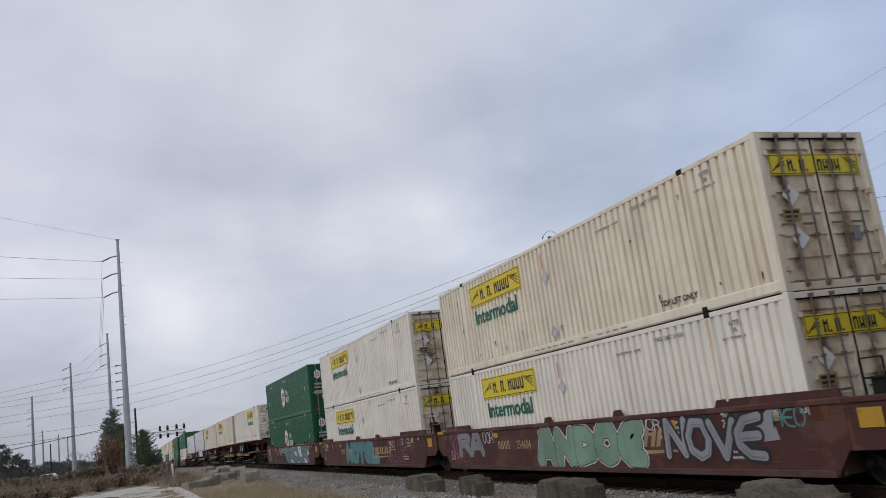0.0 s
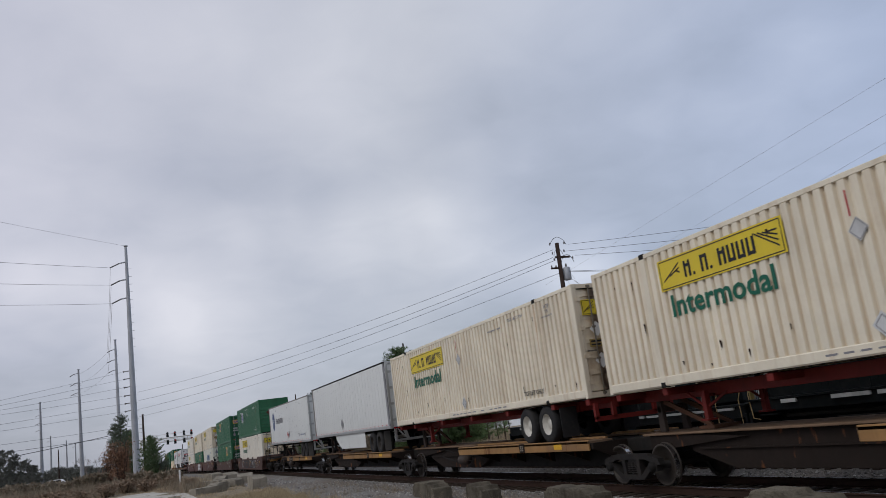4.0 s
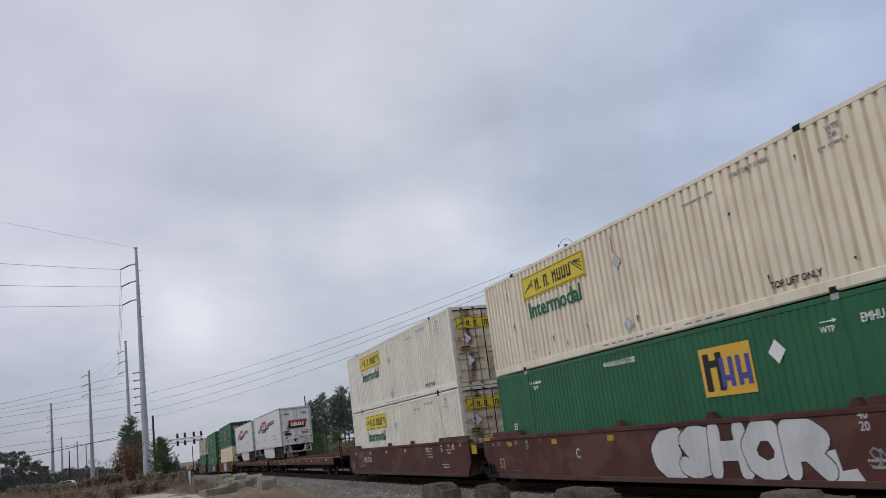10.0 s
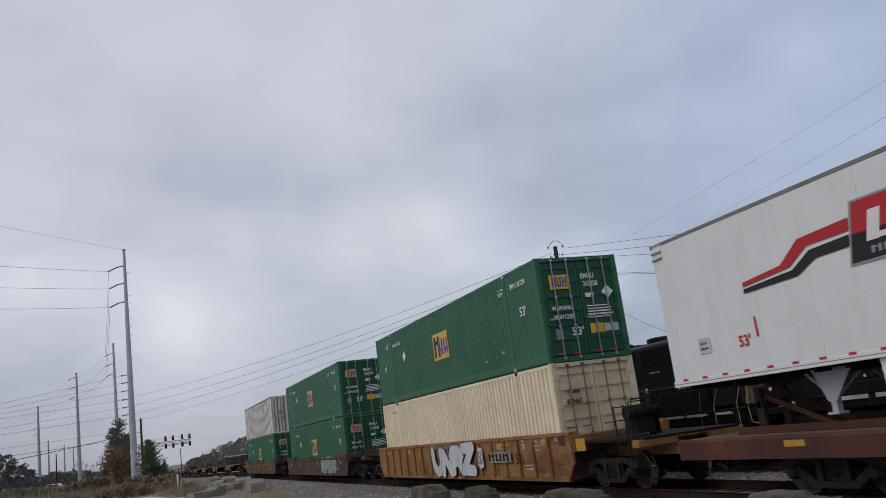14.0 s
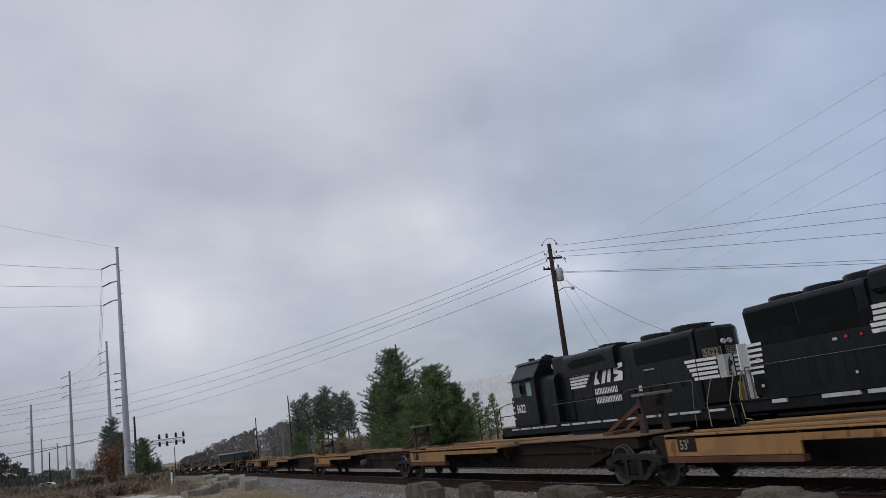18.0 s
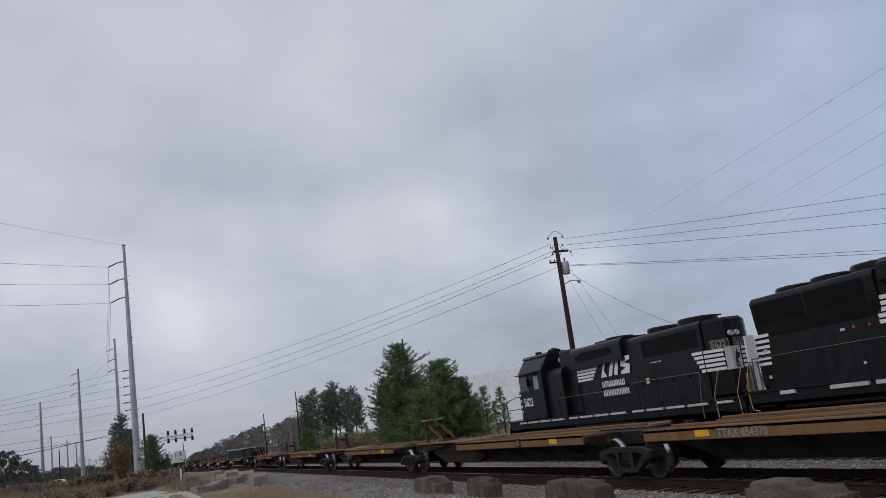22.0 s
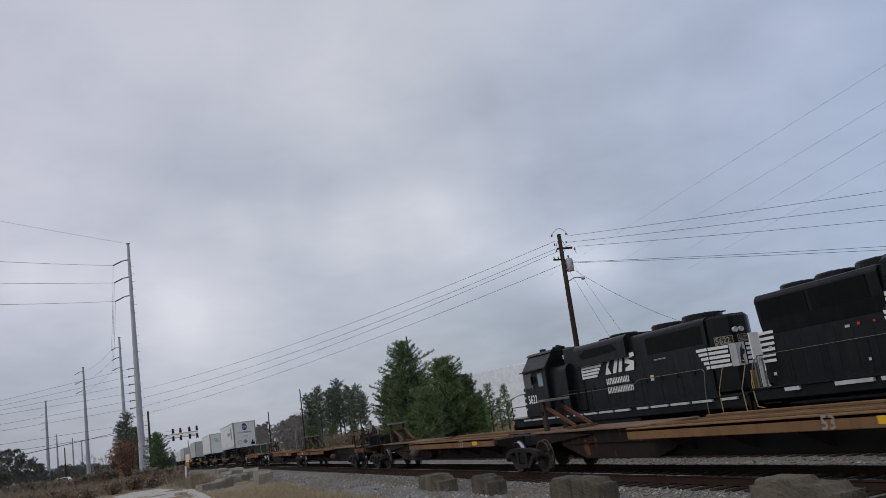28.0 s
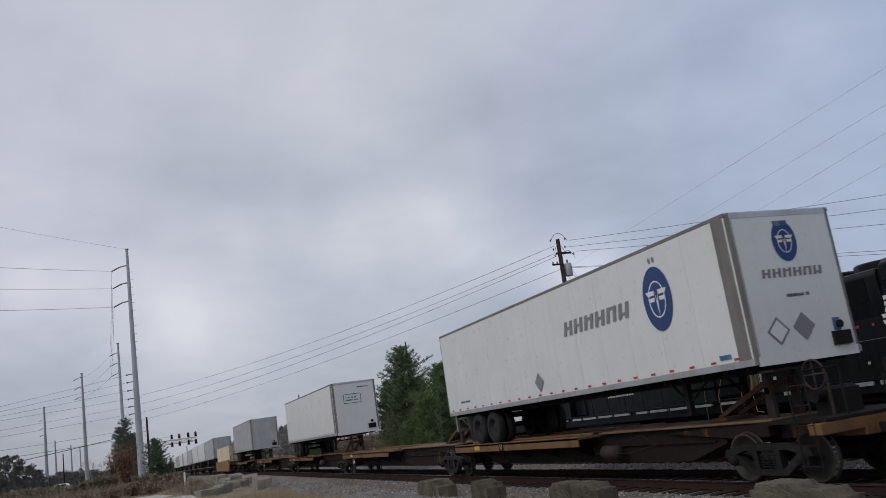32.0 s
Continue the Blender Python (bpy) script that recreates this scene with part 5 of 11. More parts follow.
def wood_pole(az, dist, top_el, r0, r1, label, lean=0.0, base=None):
    x, y, z = spot(az, dist)
    top = EYE[2] + dist * math.tan(radians(top_el))
    t = thing("utility_pole", label, "utility pole", Matrix.Translation((x, y, 0)), group="wooden utility poles")
    part("shaft", Form().tube((lean, 0, z), (0, 0, top), r0, r1, 10), "wood_pole", t, smooth=True)
    return t, Vector((x, y, top))


wood, wood_top = wood_pole(29.62, 50.5, 11.15, 0.19, 0.12, "brown wooden utility pole with a transformer and a lamp arm", lean=-0.15)
h = wood_top.z
part("crossarm", Form().box(-0.28, 0.75, -0.05, 0.05, h - 0.95, h - 0.83), "wood_pole", wood, bevel=0.01)
part("crossarm", Form().box(-0.65, 0.05, -0.05, 0.05, h - 1.62, h - 1.52), "wood_pole", wood, bevel=0.01)
tr = part("transformer", Form().lathe([(0.0, 0.0), (0.2, 0.0), (0.23, 0.04), (0.23, 0.72), (0.17, 0.8), (0.0, 0.82)], (0.36, -0.05, h - 2.35), "z", 16), "galv", wood, "grey can transformer", smooth=True)
part("bushing", Form().lathe([(0.0, 0.2), (0.04, 0.2), (0.06, 0.1), (0.04, 0.0)], (0.36, -0.05, h - 1.53), "z", 10), "insulator", tr)
lamp = part("lamp_arm", Form().line([(0.1, 0, h - 2.95), (0.6, 0, h - 2.75), (1.05, 0, h - 2.78)], 0.03, 6), "galv", wood)
part("lamp_head", Form().lathe([(0.0, 0.0), (0.1, 0.03), (0.13, 0.12), (0.05, 0.2)], (1.15, 0, h - 2.95), "z", 12), "galv", lamp, smooth=True)
for dz, x0, x1 in ((0.12, -0.5, 0.65), (-0.6, -0.35, 0.35), (-1.0, 0.1, 1.0)):
    pts = [(x0 + (x1 - x0) * i / 10, 0, h + dz - 0.25 + 0.5 * math.sin(math.pi * i / 10) ** 0.7) for i in range(11)]
    part("jumper", Form().line(pts, 0.014, 5), "wire", wood, "looped jumper cable")
for x0, z0 in ((-0.5, -0.05), (-0.4, -0.62), (-0.35, -1.0), (0.5, 0.0), (0.42, -0.5), (0.95, -0.95), (-0.6, -1.45), (-0.3, -1.45)):
    part("insulator", Form().lathe([(0.02, 0), (0.055, 0.03), (0.03, 0.06), (0.055, 0.09), (0.03, 0.12), (0.02, 0.16)], (x0, 0, h + z0 - 0.08), "z", 8), "insulator", wood)
wp2, wp2_top = wood_pole(0.80, 130, 3.12, 0.2, 0.13, "dark wooden pole behind the steel pole")
wp3, _ = wood_pole(8.29, 220, 2.09, 0.17, 0.12, "far wooden pole by the woods")
wp4, _ = wood_pole(10.5, 160, 3.27, 0.15, 0.1, "far wooden pole by the pines")
wp5, _ = wood_pole(18.08, 130, 5.8, 0.16, 0.12, "far wooden pole behind the pines")
wp6, _ = wood_pole(-4.14, 260, 1.55, 0.2, 0.14, "far wooden pole across the fields")
wp7, _ = wood_pole(3.1, 300, 0.95, 0.16, 0.12, "far wooden pole by the line")

# conductors from the steel pole towards the left, and on to the next poles
for tip, el in zip(ta[:3], (13.41, 12.10, 10.80)):
    near = far_point(-7.1, el, 74)
    end = tip + (near - tip) * 3.2
    hang("power_line", "thin grey transmission conductor overhead", [(tip, end)], 0.35, 0.017, "wire_pale", 20)
hang("power_line", "thin grey shield wire overhead", [(top_a, top_a + (far_point(-7.0, 15.82, 76) - top_a) * 3.0)], 0.3, 0.010, "wire_pale", 20)
hang("power_line", "thin grey transmission conductor overhead", list(zip(ta[:3], tb)) + list(zip(tb, tc)), 0.9, 0.017, "wire_pale")
for tip, el in zip(ta[3:], (4.95, 4.65, 4.38, 4.11, 3.54, 3.15)):
    near = far_point(-7.36, el, 84)
    hang("distribution_line", "thin dark distribution conductor overhead", [(tip, tip + (near - tip) * 3.0)], 0.2, 0.013, "wire_pale", 16)
for e0, e1, r in ((1.93, 1.9, 0.02), (2.2, 1.53, 0.035), (2.44, 2.38, 0.014)):
    a, b = far_point(0.75, e0 + 0.06, 129), far_point(-7.43, e1, 92)
    hang("cable", "thick black communication cable", [(a, a + (b - a) * 2.0)], 0.25, r, "wire", 16)
# wires of the wooden pole
for (az, el), e0 in zip(((28.56, 10.62), (28.47, 10.09), (28.64, 9.9), (29.29, 9.09)), (4.54, 4.0, 3.46, 2.99)):
    a = far_point(az + 0.75, el + 0.12, 50.5)
    hang("distribution_line", "thin dark distribution conductor overhead", [(a, far_point(0.55, e0, 100 if e0 > 3.2 else 129))], 0.75, 0.012, "wire", 22)
for (az, el), (bz, bl) in zip(((30.4, 10.94), (30.1, 10.52), (30.75, 10.13), (30.05, 9.15), (30.05, 9.1)), ((50.43, 9.87), (50.24, 9.03), (50.0, 8.13), (49.7, 6.55), (49.6, 6.35))):
    a, b = far_point(az, el, 50.5), far_point(bz, bl, 47.0)
    hang("distribution_line", "thin dark distribution conductor overhead", [(a, a + (b - a) * 2.2)], 0.2, 0.011, "wire", 16)
for (az, el), (bz, bl) in zip(((34.5, 10.9), (37.8, 10.27), (41.4, 9.9), (41.1, 8.47)), ((52.1, 17.06), (51.6, 14.94), (51.2, 13.3), (50.8, 11.47))):
    a, b = far_point(az, el, 120), far_point(bz, bl, 72)
    hang("power_line", "faint thin conductor far overhead", [(a + (a - b) * 0.8, b + (b - a) * 1.5)], 0.0, 0.010, "wire_pale", 8)
hang("guy_wire", "slack guy wire from the pole", [(far_point(29.83, 8.8, 50.5), far_point(32.6, 1.8, 50.5)), (far_point(30.0, 9.5, 50.5), far_point(34.2, 0.8, 50.5))], 0.1, 0.008, "wire_pale")
hang("service_drop", "service wire sagging away from the pole", [(far_point(30.0, 8.78, 50.5), far_point(40.0, 2.6, 62))], 0.8, 0.010, "wire")


# ---- signal bridge over the line ----
def signal_bridge():
    y = 250.0
    g = float(land(3.4, y))
    t = thing("signal_bridge", "white cantilever signal truss with paired red signal heads", "railway signal", Matrix.Translation((0, y, 0)))
    z0, z1, x0, x1 = 7.35, 8.35, 2.6, 16.4
    part("mast", Form().box(2.4, 2.9, -0.25, 0.25, g, z1 + 0.2), "signal_white", t, bevel=0.02)
    f = Form()
    for yy in (-0.5, 0.5):
        for z in (z0, z1):
            f.line([(x0, yy, z), (x1, yy, z)], 0.15, 6)
        n = 10
        for i in range(n):
            a, b = x0 + (x1 - x0) * i / n, x0 + (x1 - x0) * (i + 1) / n
            f.line([(a, yy, z0 if i % 2 else z1), (b, yy, z1 if i % 2 else z0)], 0.10, 5).line([(a, yy, z0), (a, yy, z1)], 0.09, 5)
    part("truss", f, "signal_white", t, "white lattice truss")
    for az in (2.22, 2.675, 3.23, 3.687):
        x = y * math.tan(radians(az))
        hd = part("signal_mast", Form().tube((x, -0.7, z0 - 0.3), (x, -0.7, z1 + 1.75), 0.06, n=6), "signal_white", t)
        for row, zc in enumerate((EYE[2] + y * math.tan(radians(1.27)), EYE[2] + y * math.tan(radians(1.745)))):
            lit = (az, row) in ((2.675, 0), (2.675, 1), (3.687, 0), (3.687, 1))
            head = part("signal_head", Form().lathe([(0.0, 0.05), (0.27, 0.05), (0.32, 0.0), (0.27, -0.05), (0.0, -0.06)], (x, -0.85, zc), "y", 20).prism([(x - 0.3, zc - 0.3), (x + 0.3, zc - 0.3), (x + 0.36, zc - 1.0), (x - 0.36, zc - 1.0)], "y", -0.85, -0.75), "loco", hd, "round black signal head")
            part("lens", Form().lathe([(0.0, -0.1), (0.12, -0.1), (0.14, -0.06)], (x, -0.86, zc), "y", 14), "signal_red" if lit else "glass_dark", head, "lit red lens" if lit else "dark unlit lens")
    f = Form().line([(x0, -0.8, z1 + 1.0), (x1, -0.8, z1 + 1.0)], 0.03, 4).line([(x0, 0.6, z1 + 1.0), (x1, 0.6, z1 + 1.0)], 0.03, 4)
    part("hand_rail", f, "signal_white", t)


signal_bridge()


# ---- storage tank, far buildings, cars ----
def storage_tank():
    x, y, z = spot(29.0, 205)
    t = thing("storage_tank", "large stained white storage tank with a roof railing", "storage tank", Matrix.Translation((x, y, 0)))
    r, top = 24.0, EYE[2] + 182 * math.tan(radians(2.86))
    part("shell", Form().lathe([(r, z - 0.3), (r, top), (r - 0.3, top + 0.05), (r * 0.5, top + 0.9), (0.0, top + 1.3)], (0, 0, 0), "z", 96), "tank", t, smooth=False)
    f = Form()
    n = 72
    for k in (0.6, 1.1):
        f.line([(r * 0.985 * math.cos(2 * math.pi * i / n), r * 0.985 * math.sin(2 * math.pi * i / n), top + k) for i in range(45, 50)], 0.05, 4)
    for i in range(45, 50):
        a = 2 * math.pi * i / n
        f.line([(r * 0.985 * math.cos(a), r * 0.985 * math.sin(a), top), (r * 0.985 * math.cos(a), r * 0.985 * math.sin(a), top + 1.1)], 0.04, 4)
    part("roof_railing", f, "galv", t)



storage_tank()


def far_building(az, dist, w, h, d, label, material, rows, cols, turn):
    x, y, z = spot(az, dist)
    t = thing("building", label, "building", pose(x, y, z, 0, 0, turn))
    part("wall", Form().box(-w / 2, w / 2, -d / 2, d / 2, 0, h), material, t)
    part("roof", Form().box(-w / 2 - 0.2, w / 2 + 0.2, -d / 2 - 0.2, d / 2 + 0.2, h, h + 0.35), "galv", t)
    for i in range(rows):
        for j in range(cols):
            xx = -w / 2 + (j + 0.5) * w / cols
            zz = 1.0 + i * (h - 1.0) / rows
            part("window", Form().box(xx - w / cols * 0.38, xx + w / cols * 0.38, -d / 2 - 0.03, -d / 2 + 0.1, zz, zz + (h - 1) / rows * 0.55), "glass_dark", t)
    return t


far_building(-3.35, 330, 13, 5.5, 10, "pale low office building far across the road", "building", 3, 6, 3)
far_building(6.9, 300, 11, 3.6, 8, "grey-green shed beyond the tracks", "building_green", 0, 0, -8)
far_building(2.2, 275, 3.0, 3.0, 3.0, "small grey equipment cabinet by the line", "building", 1, 1, 0)


def far_car(az, dist, turn, high=1.5):
    x, y, _ = spot(az, dist)
    z = float(land(x, y)) + 0.02
    t = thing("car", "white car on the far road", "car", pose(x, y, z, 0, 0, turn), group="cars on the far road")
    body = Form().prism([(-2.2, 0.3), (2.2, 0.3), (2.25, 0.75), (1.3, 0.9), (0.8, high), (-1.2, high), (-1.9, 0.95), (-2.25, 0.85)], "x", -0.85, 0.85)
    part("body", body, "car_white", t, bevel=0.05)
    part("window_band", Form().prism([(1.15, 0.92), (0.72, high - 0.08), (-1.1, high - 0.08), (-1.65, 0.95)], "x", -0.86, 0.86), "glass_dark", t)
    for s in (-1, 1):
        for k in (-1.35, 1.35):
            part("wheel", Form().lathe([(0.0, s * 0.1), (0.2, s * 0.1), (0.32, s * 0.08), (0.32, -s * 0.1), (0.0, -s * 0.1)], (s * 0.78, k, 0.32), "x", 14), "rubber", t)


far_car(-5.9, 150, 70)
far_car(-4.4, 170, 75, 1.7)

# ---- the train: builders. Local space: y along the train, 0 at the end nearest the front; z from the rail top ----
L53, WID, HIGH = 16.154, 2.591, 2.896
HALF = WID / 2
TRAIN = []   # (thing, y at the start of the clip, height, pitch)


def ride(ob, u, z=0.0, pitch=0.0):
    TRAIN.append((ob, u, z, pitch))
    ob.matrix_basis = pose(TRACK_X, u, z, pitch)
    return ob


PROTO = {}


def repeat(key, build):
    """Builds a thing once and copies it after that."""
    if key not in PROTO:
        PROTO[key] = build()
        return PROTO[key]
    return copy_thing(PROTO[key], Matrix())


def corrugated(y0, y1, z0, z1, x, depth, pitch, out, flat_share=0.55):
    """A wall of trapezoid waves along y, facing out (-1 or 1 in x)."""
    f = Form()
    n = max(2, round((y1 - y0) / pitch))
    p = (y1 - y0) / n
    prof = []
    for i in range(n):
        a = y0 + i * p
        prof += [(a, 0), (a + p * flat_share, 0), (a + p * (flat_share + 0.10), depth), (a + p * 0.90, depth)]
    prof.append((y1, 0))
    k = len(prof)
    f.v = [(x - out * d, y, z0) for y, d in prof] + [(x - out * d, y, z1) for y, d in prof]
    f.f = [((i, i + 1, k + i + 1, k + i) if out > 0 else (i + 1, i, k + i, k + i + 1)) for i in range(k - 1)]
    return f


def container(name, label, skin, door, length=L53, pitch=0.255, doors_at_front=True, outside_posts=False):
    """A 53-foot box: corrugated sides between rails and posts, doors with lock rods on one end."""
    c = thing(name, label, "container", group="containers on the train")
    zb, zt = (0.075 if outside_posts else 0.22), HIGH - 0.09
    lift = (length - 11.82) / 2
    cuts = [0.12, lift - 0.09, lift + 0.09, length - lift - 0.09, length - lift + 0.09, length - 0.12]
    for out in (-1, 1):
        x = out * (HALF - 0.012)
        if outside_posts:
            part("side_panel", Form().box(min(x, x - out * 0.02), max(x, x - out * 0.02), 0.1, length - 0.1, zb, zt), skin, c)
            for i, y in enumerate([15.37, 14.74] + [13.57 - 0.606 * k for k in range(20)] + [1.45, 0.8]):
                post = part("post", Form().box(min(x, x + out * 0.018), max(x, x + out * 0.018), y - 0.04, y + 0.04, zb, zt), "post_grey", c, "grey-brown exterior side post" if not i else "")
                if out < 0 and 4 < i < 20:
                    k = min(i - 5, 3)
                    top, low = 2.02 + 0.12 * k, 1.42 - 0.19 * k
                    part("tape", Form().box(x - 0.022, x - 0.0185, y - 0.032, y + 0.032, (top + low) / 2 + 0.03, top), "stain_plate" if k < 1 else "pale_tape", post, "pale worn tape strip" if k == 1 else "")
                    part("tape", Form().box(x - 0.022, x - 0.0185, y - 0.032, y + 0.032, low, (top + low) / 2 - 0.03), "stain_plate" if k < 1 else "pink_tape", post, "faded pink tape strip" if k == 1 else "")
        else:
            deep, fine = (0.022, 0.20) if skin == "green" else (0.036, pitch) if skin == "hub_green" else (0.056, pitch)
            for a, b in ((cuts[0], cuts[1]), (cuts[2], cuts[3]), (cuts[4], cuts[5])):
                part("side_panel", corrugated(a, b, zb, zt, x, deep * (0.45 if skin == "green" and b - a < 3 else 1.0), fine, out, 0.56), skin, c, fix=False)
        rail = HALF - 0.004
        if outside_posts:
            part("bottom_rail", Form().box(min(out * rail, out * (rail - 0.1)), max(out * rail, out * (rail - 0.1)), 0.1, length - 0.1, 0.0, 0.07), "post_grey", c, bevel=0.006)
        else:
            part("bottom_rail", Form().prism([(out * (rail - 0.02), 0.02), (out * (rail + 0.006), 0.05), (out * (rail + 0.006), 0.21), (out * (rail - 0.008), 0.227), (out * (rail - 0.10), 0.227), (out * (rail - 0.10), 0.02)], "y", 0.1, length - 0.1), skin, c)
        part("top_rail", Form().box(min(out * rail, out * (rail - 0.07)), max(out * rail, out * (rail - 0.07)), 0.1, length - 0.1, HIGH - 0.11, HIGH - 0.015), "post_rust" if outside_posts else skin, c, bevel=0.008)
        for y in (0.0, length - 0.13):
            part("corner_post", Form().box(min(out * HALF, out * (HALF - 0.15)), max(out * HALF, out * (HALF - 0.15)), y, y + 0.13, 0.0, HIGH), "post_cream" if outside_posts else skin, c, bevel=0.012)
        for y in (lift, length - lift):
            part("lift_post", Form().box(min(out * (HALF - 0.002), out * (HALF - 0.1)), max(out * (HALF - 0.002), out * (HALF - 0.1)), y - 0.085, y + 0.085, 0.0, HIGH - 0.01), "post_cream" if outside_posts else skin, c, bevel=0.008)
            if out < 0 and y < 5 and ("green" not in skin or not doors_at_front):
                run = [(0.02, 0.3), (0.05, 0.3), (0.08, 0.9), (0.045, 1.6), (0.095, 2.2), (0.09, HIGH - 0.13), (-0.005, HIGH - 0.13), (0.0, 1.9), (0.02, 1.2)]
                flat("rust_run", [run], "post_rust" if "green" in skin else "stain_rust", c, SIDE, (-HALF - 0.001, y + 0.06, 0), "rust run down the lifting post")
            for z in (0.0, HIGH - 0.115):
                f = Form().box(min(out * (HALF + 0.004), out * (HALF - 0.12)), max(out * (HALF + 0.004), out * (HALF - 0.12)), y - 0.09, y + 0.09, z, z + 0.118)
                part("corner_casting", f, "dark_steel" if skin.startswith("jb") or skin == "cream" else "alu", c, bevel=0.012)
    roof = Form()
    n = 44
    for i in range(n):
        y = 0.1 + i * (length - 0.2) / n
        roof.box(-HALF + 0.07, HALF - 0.07, y, y + (length - 0.2) / n * 0.6, HIGH - 0.03, HIGH - 0.006)
    roof.box(-HALF + 0.06, HALF - 0.06, 0.08, length - 0.08, HIGH - 0.05, HIGH - 0.028)
    part("roof", roof, skin, c, fix=False)
    part("floor", Form().box(-HALF + 0.08, HALF - 0.08, 0.1, length - 0.1, 0.05, 0.14), "dark_steel", c)
    # plain end wall: ribs across
    far = length if doors_at_front else 0.0
    s = 1 if doors_at_front else -1
    end_skin = "jb_end" if skin.startswith("jb") else skin
    part("end_wall", Form().box(-HALF + 0.13, HALF - 0.13, min(far - s * 0.06, far - s * 0.03), max(far - s * 0.06, far - s * 0.03), 0.1, HIGH - 0.05), end_skin, c)
    if not doors_at_front:
        for i in range(7):
            z = 0.50 + i * 0.245
            part("end_rib", Form().prism([(0.035, z), (-0.02, z + 0.012), (-0.02, z + 0.05), (0.028, z + 0.238), (0.035, z + 0.238)], "x", -HALF + 0.16, HALF - 0.16), end_skin, c)
    # doors
    near = 0.0 if doors_at_front else length
    d = 1 if doors_at_front else -1

    def slab(f, x0, x1, y0, y1, z0, z1):
        ya, yb = near + d * y0, near + d * y1
        f.box(x0, x1, min(ya, yb), max(ya, yb), z0, z1)
    f = Form()
    slab(f, -HALF + 0.12, HALF - 0.12, 0.0, 0.11, HIGH - 0.12, HIGH - 0.012)
    part("door_header", f, skin, c)
    f = Form()
    slab(f, -HALF + 0.12, HALF - 0.12, 0.0, 0.11, 0.01, 0.15)
    part("door_sill", f, skin, c)
    for k in (-1, 1):
        a, b = (-HALF + 0.155, -0.012) if k < 0 else (0.012, HALF - 0.155)
        f = Form()
        slab(f, a, b, 0.06, 0.075, 0.17, HIGH - 0.13)
        slab(f, a, a + 0.07, 0.03, 0.06, 0.17, HIGH - 0.13)
        slab(f, b - 0.07, b, 0.03, 0.06, 0.17, HIGH - 0.13)
        for i in range(7):
            z = 0.19 + i * 0.395
            slab(f, a + 0.07, b - 0.07, 0.03, 0.06, z, z + 0.13)
        leaf = part("door", f, door, c)
        for q in (0.30, 0.72):
            x = a + (b - a) * q
            f = Form()
            ya = near + d * -0.005
            f.tube((x, ya, 0.06), (x, ya, HIGH - 0.05), 0.019, n=8)
            for z in (0.08, HIGH - 0.11):
                f.box(x - 0.05, x + 0.05, ya - 0.028, ya + 0.028, z, z + 0.06)
            for z in (0.95, 1.75):
                f.box(x - 0.045, x + 0.045, ya - 0.02, ya + 0.024, z, z + 0.05)
            f.box(x - 0.3, x, ya - 0.022, ya - 0.006, 1.15, 1.19)
            part("lock_rod", f, "steel" if "green" in skin else "rod_dark", leaf, "door lock rod with handle")
        for z in (0.35, 1.0, 1.7, 2.45):
            x = a if k < 0 else b
            f = Form()
            slab(f, x - 0.07, x + 0.07, -0.012, 0.03, z, z + 0.09)
            part("hinge", f, door, leaf)
    return c


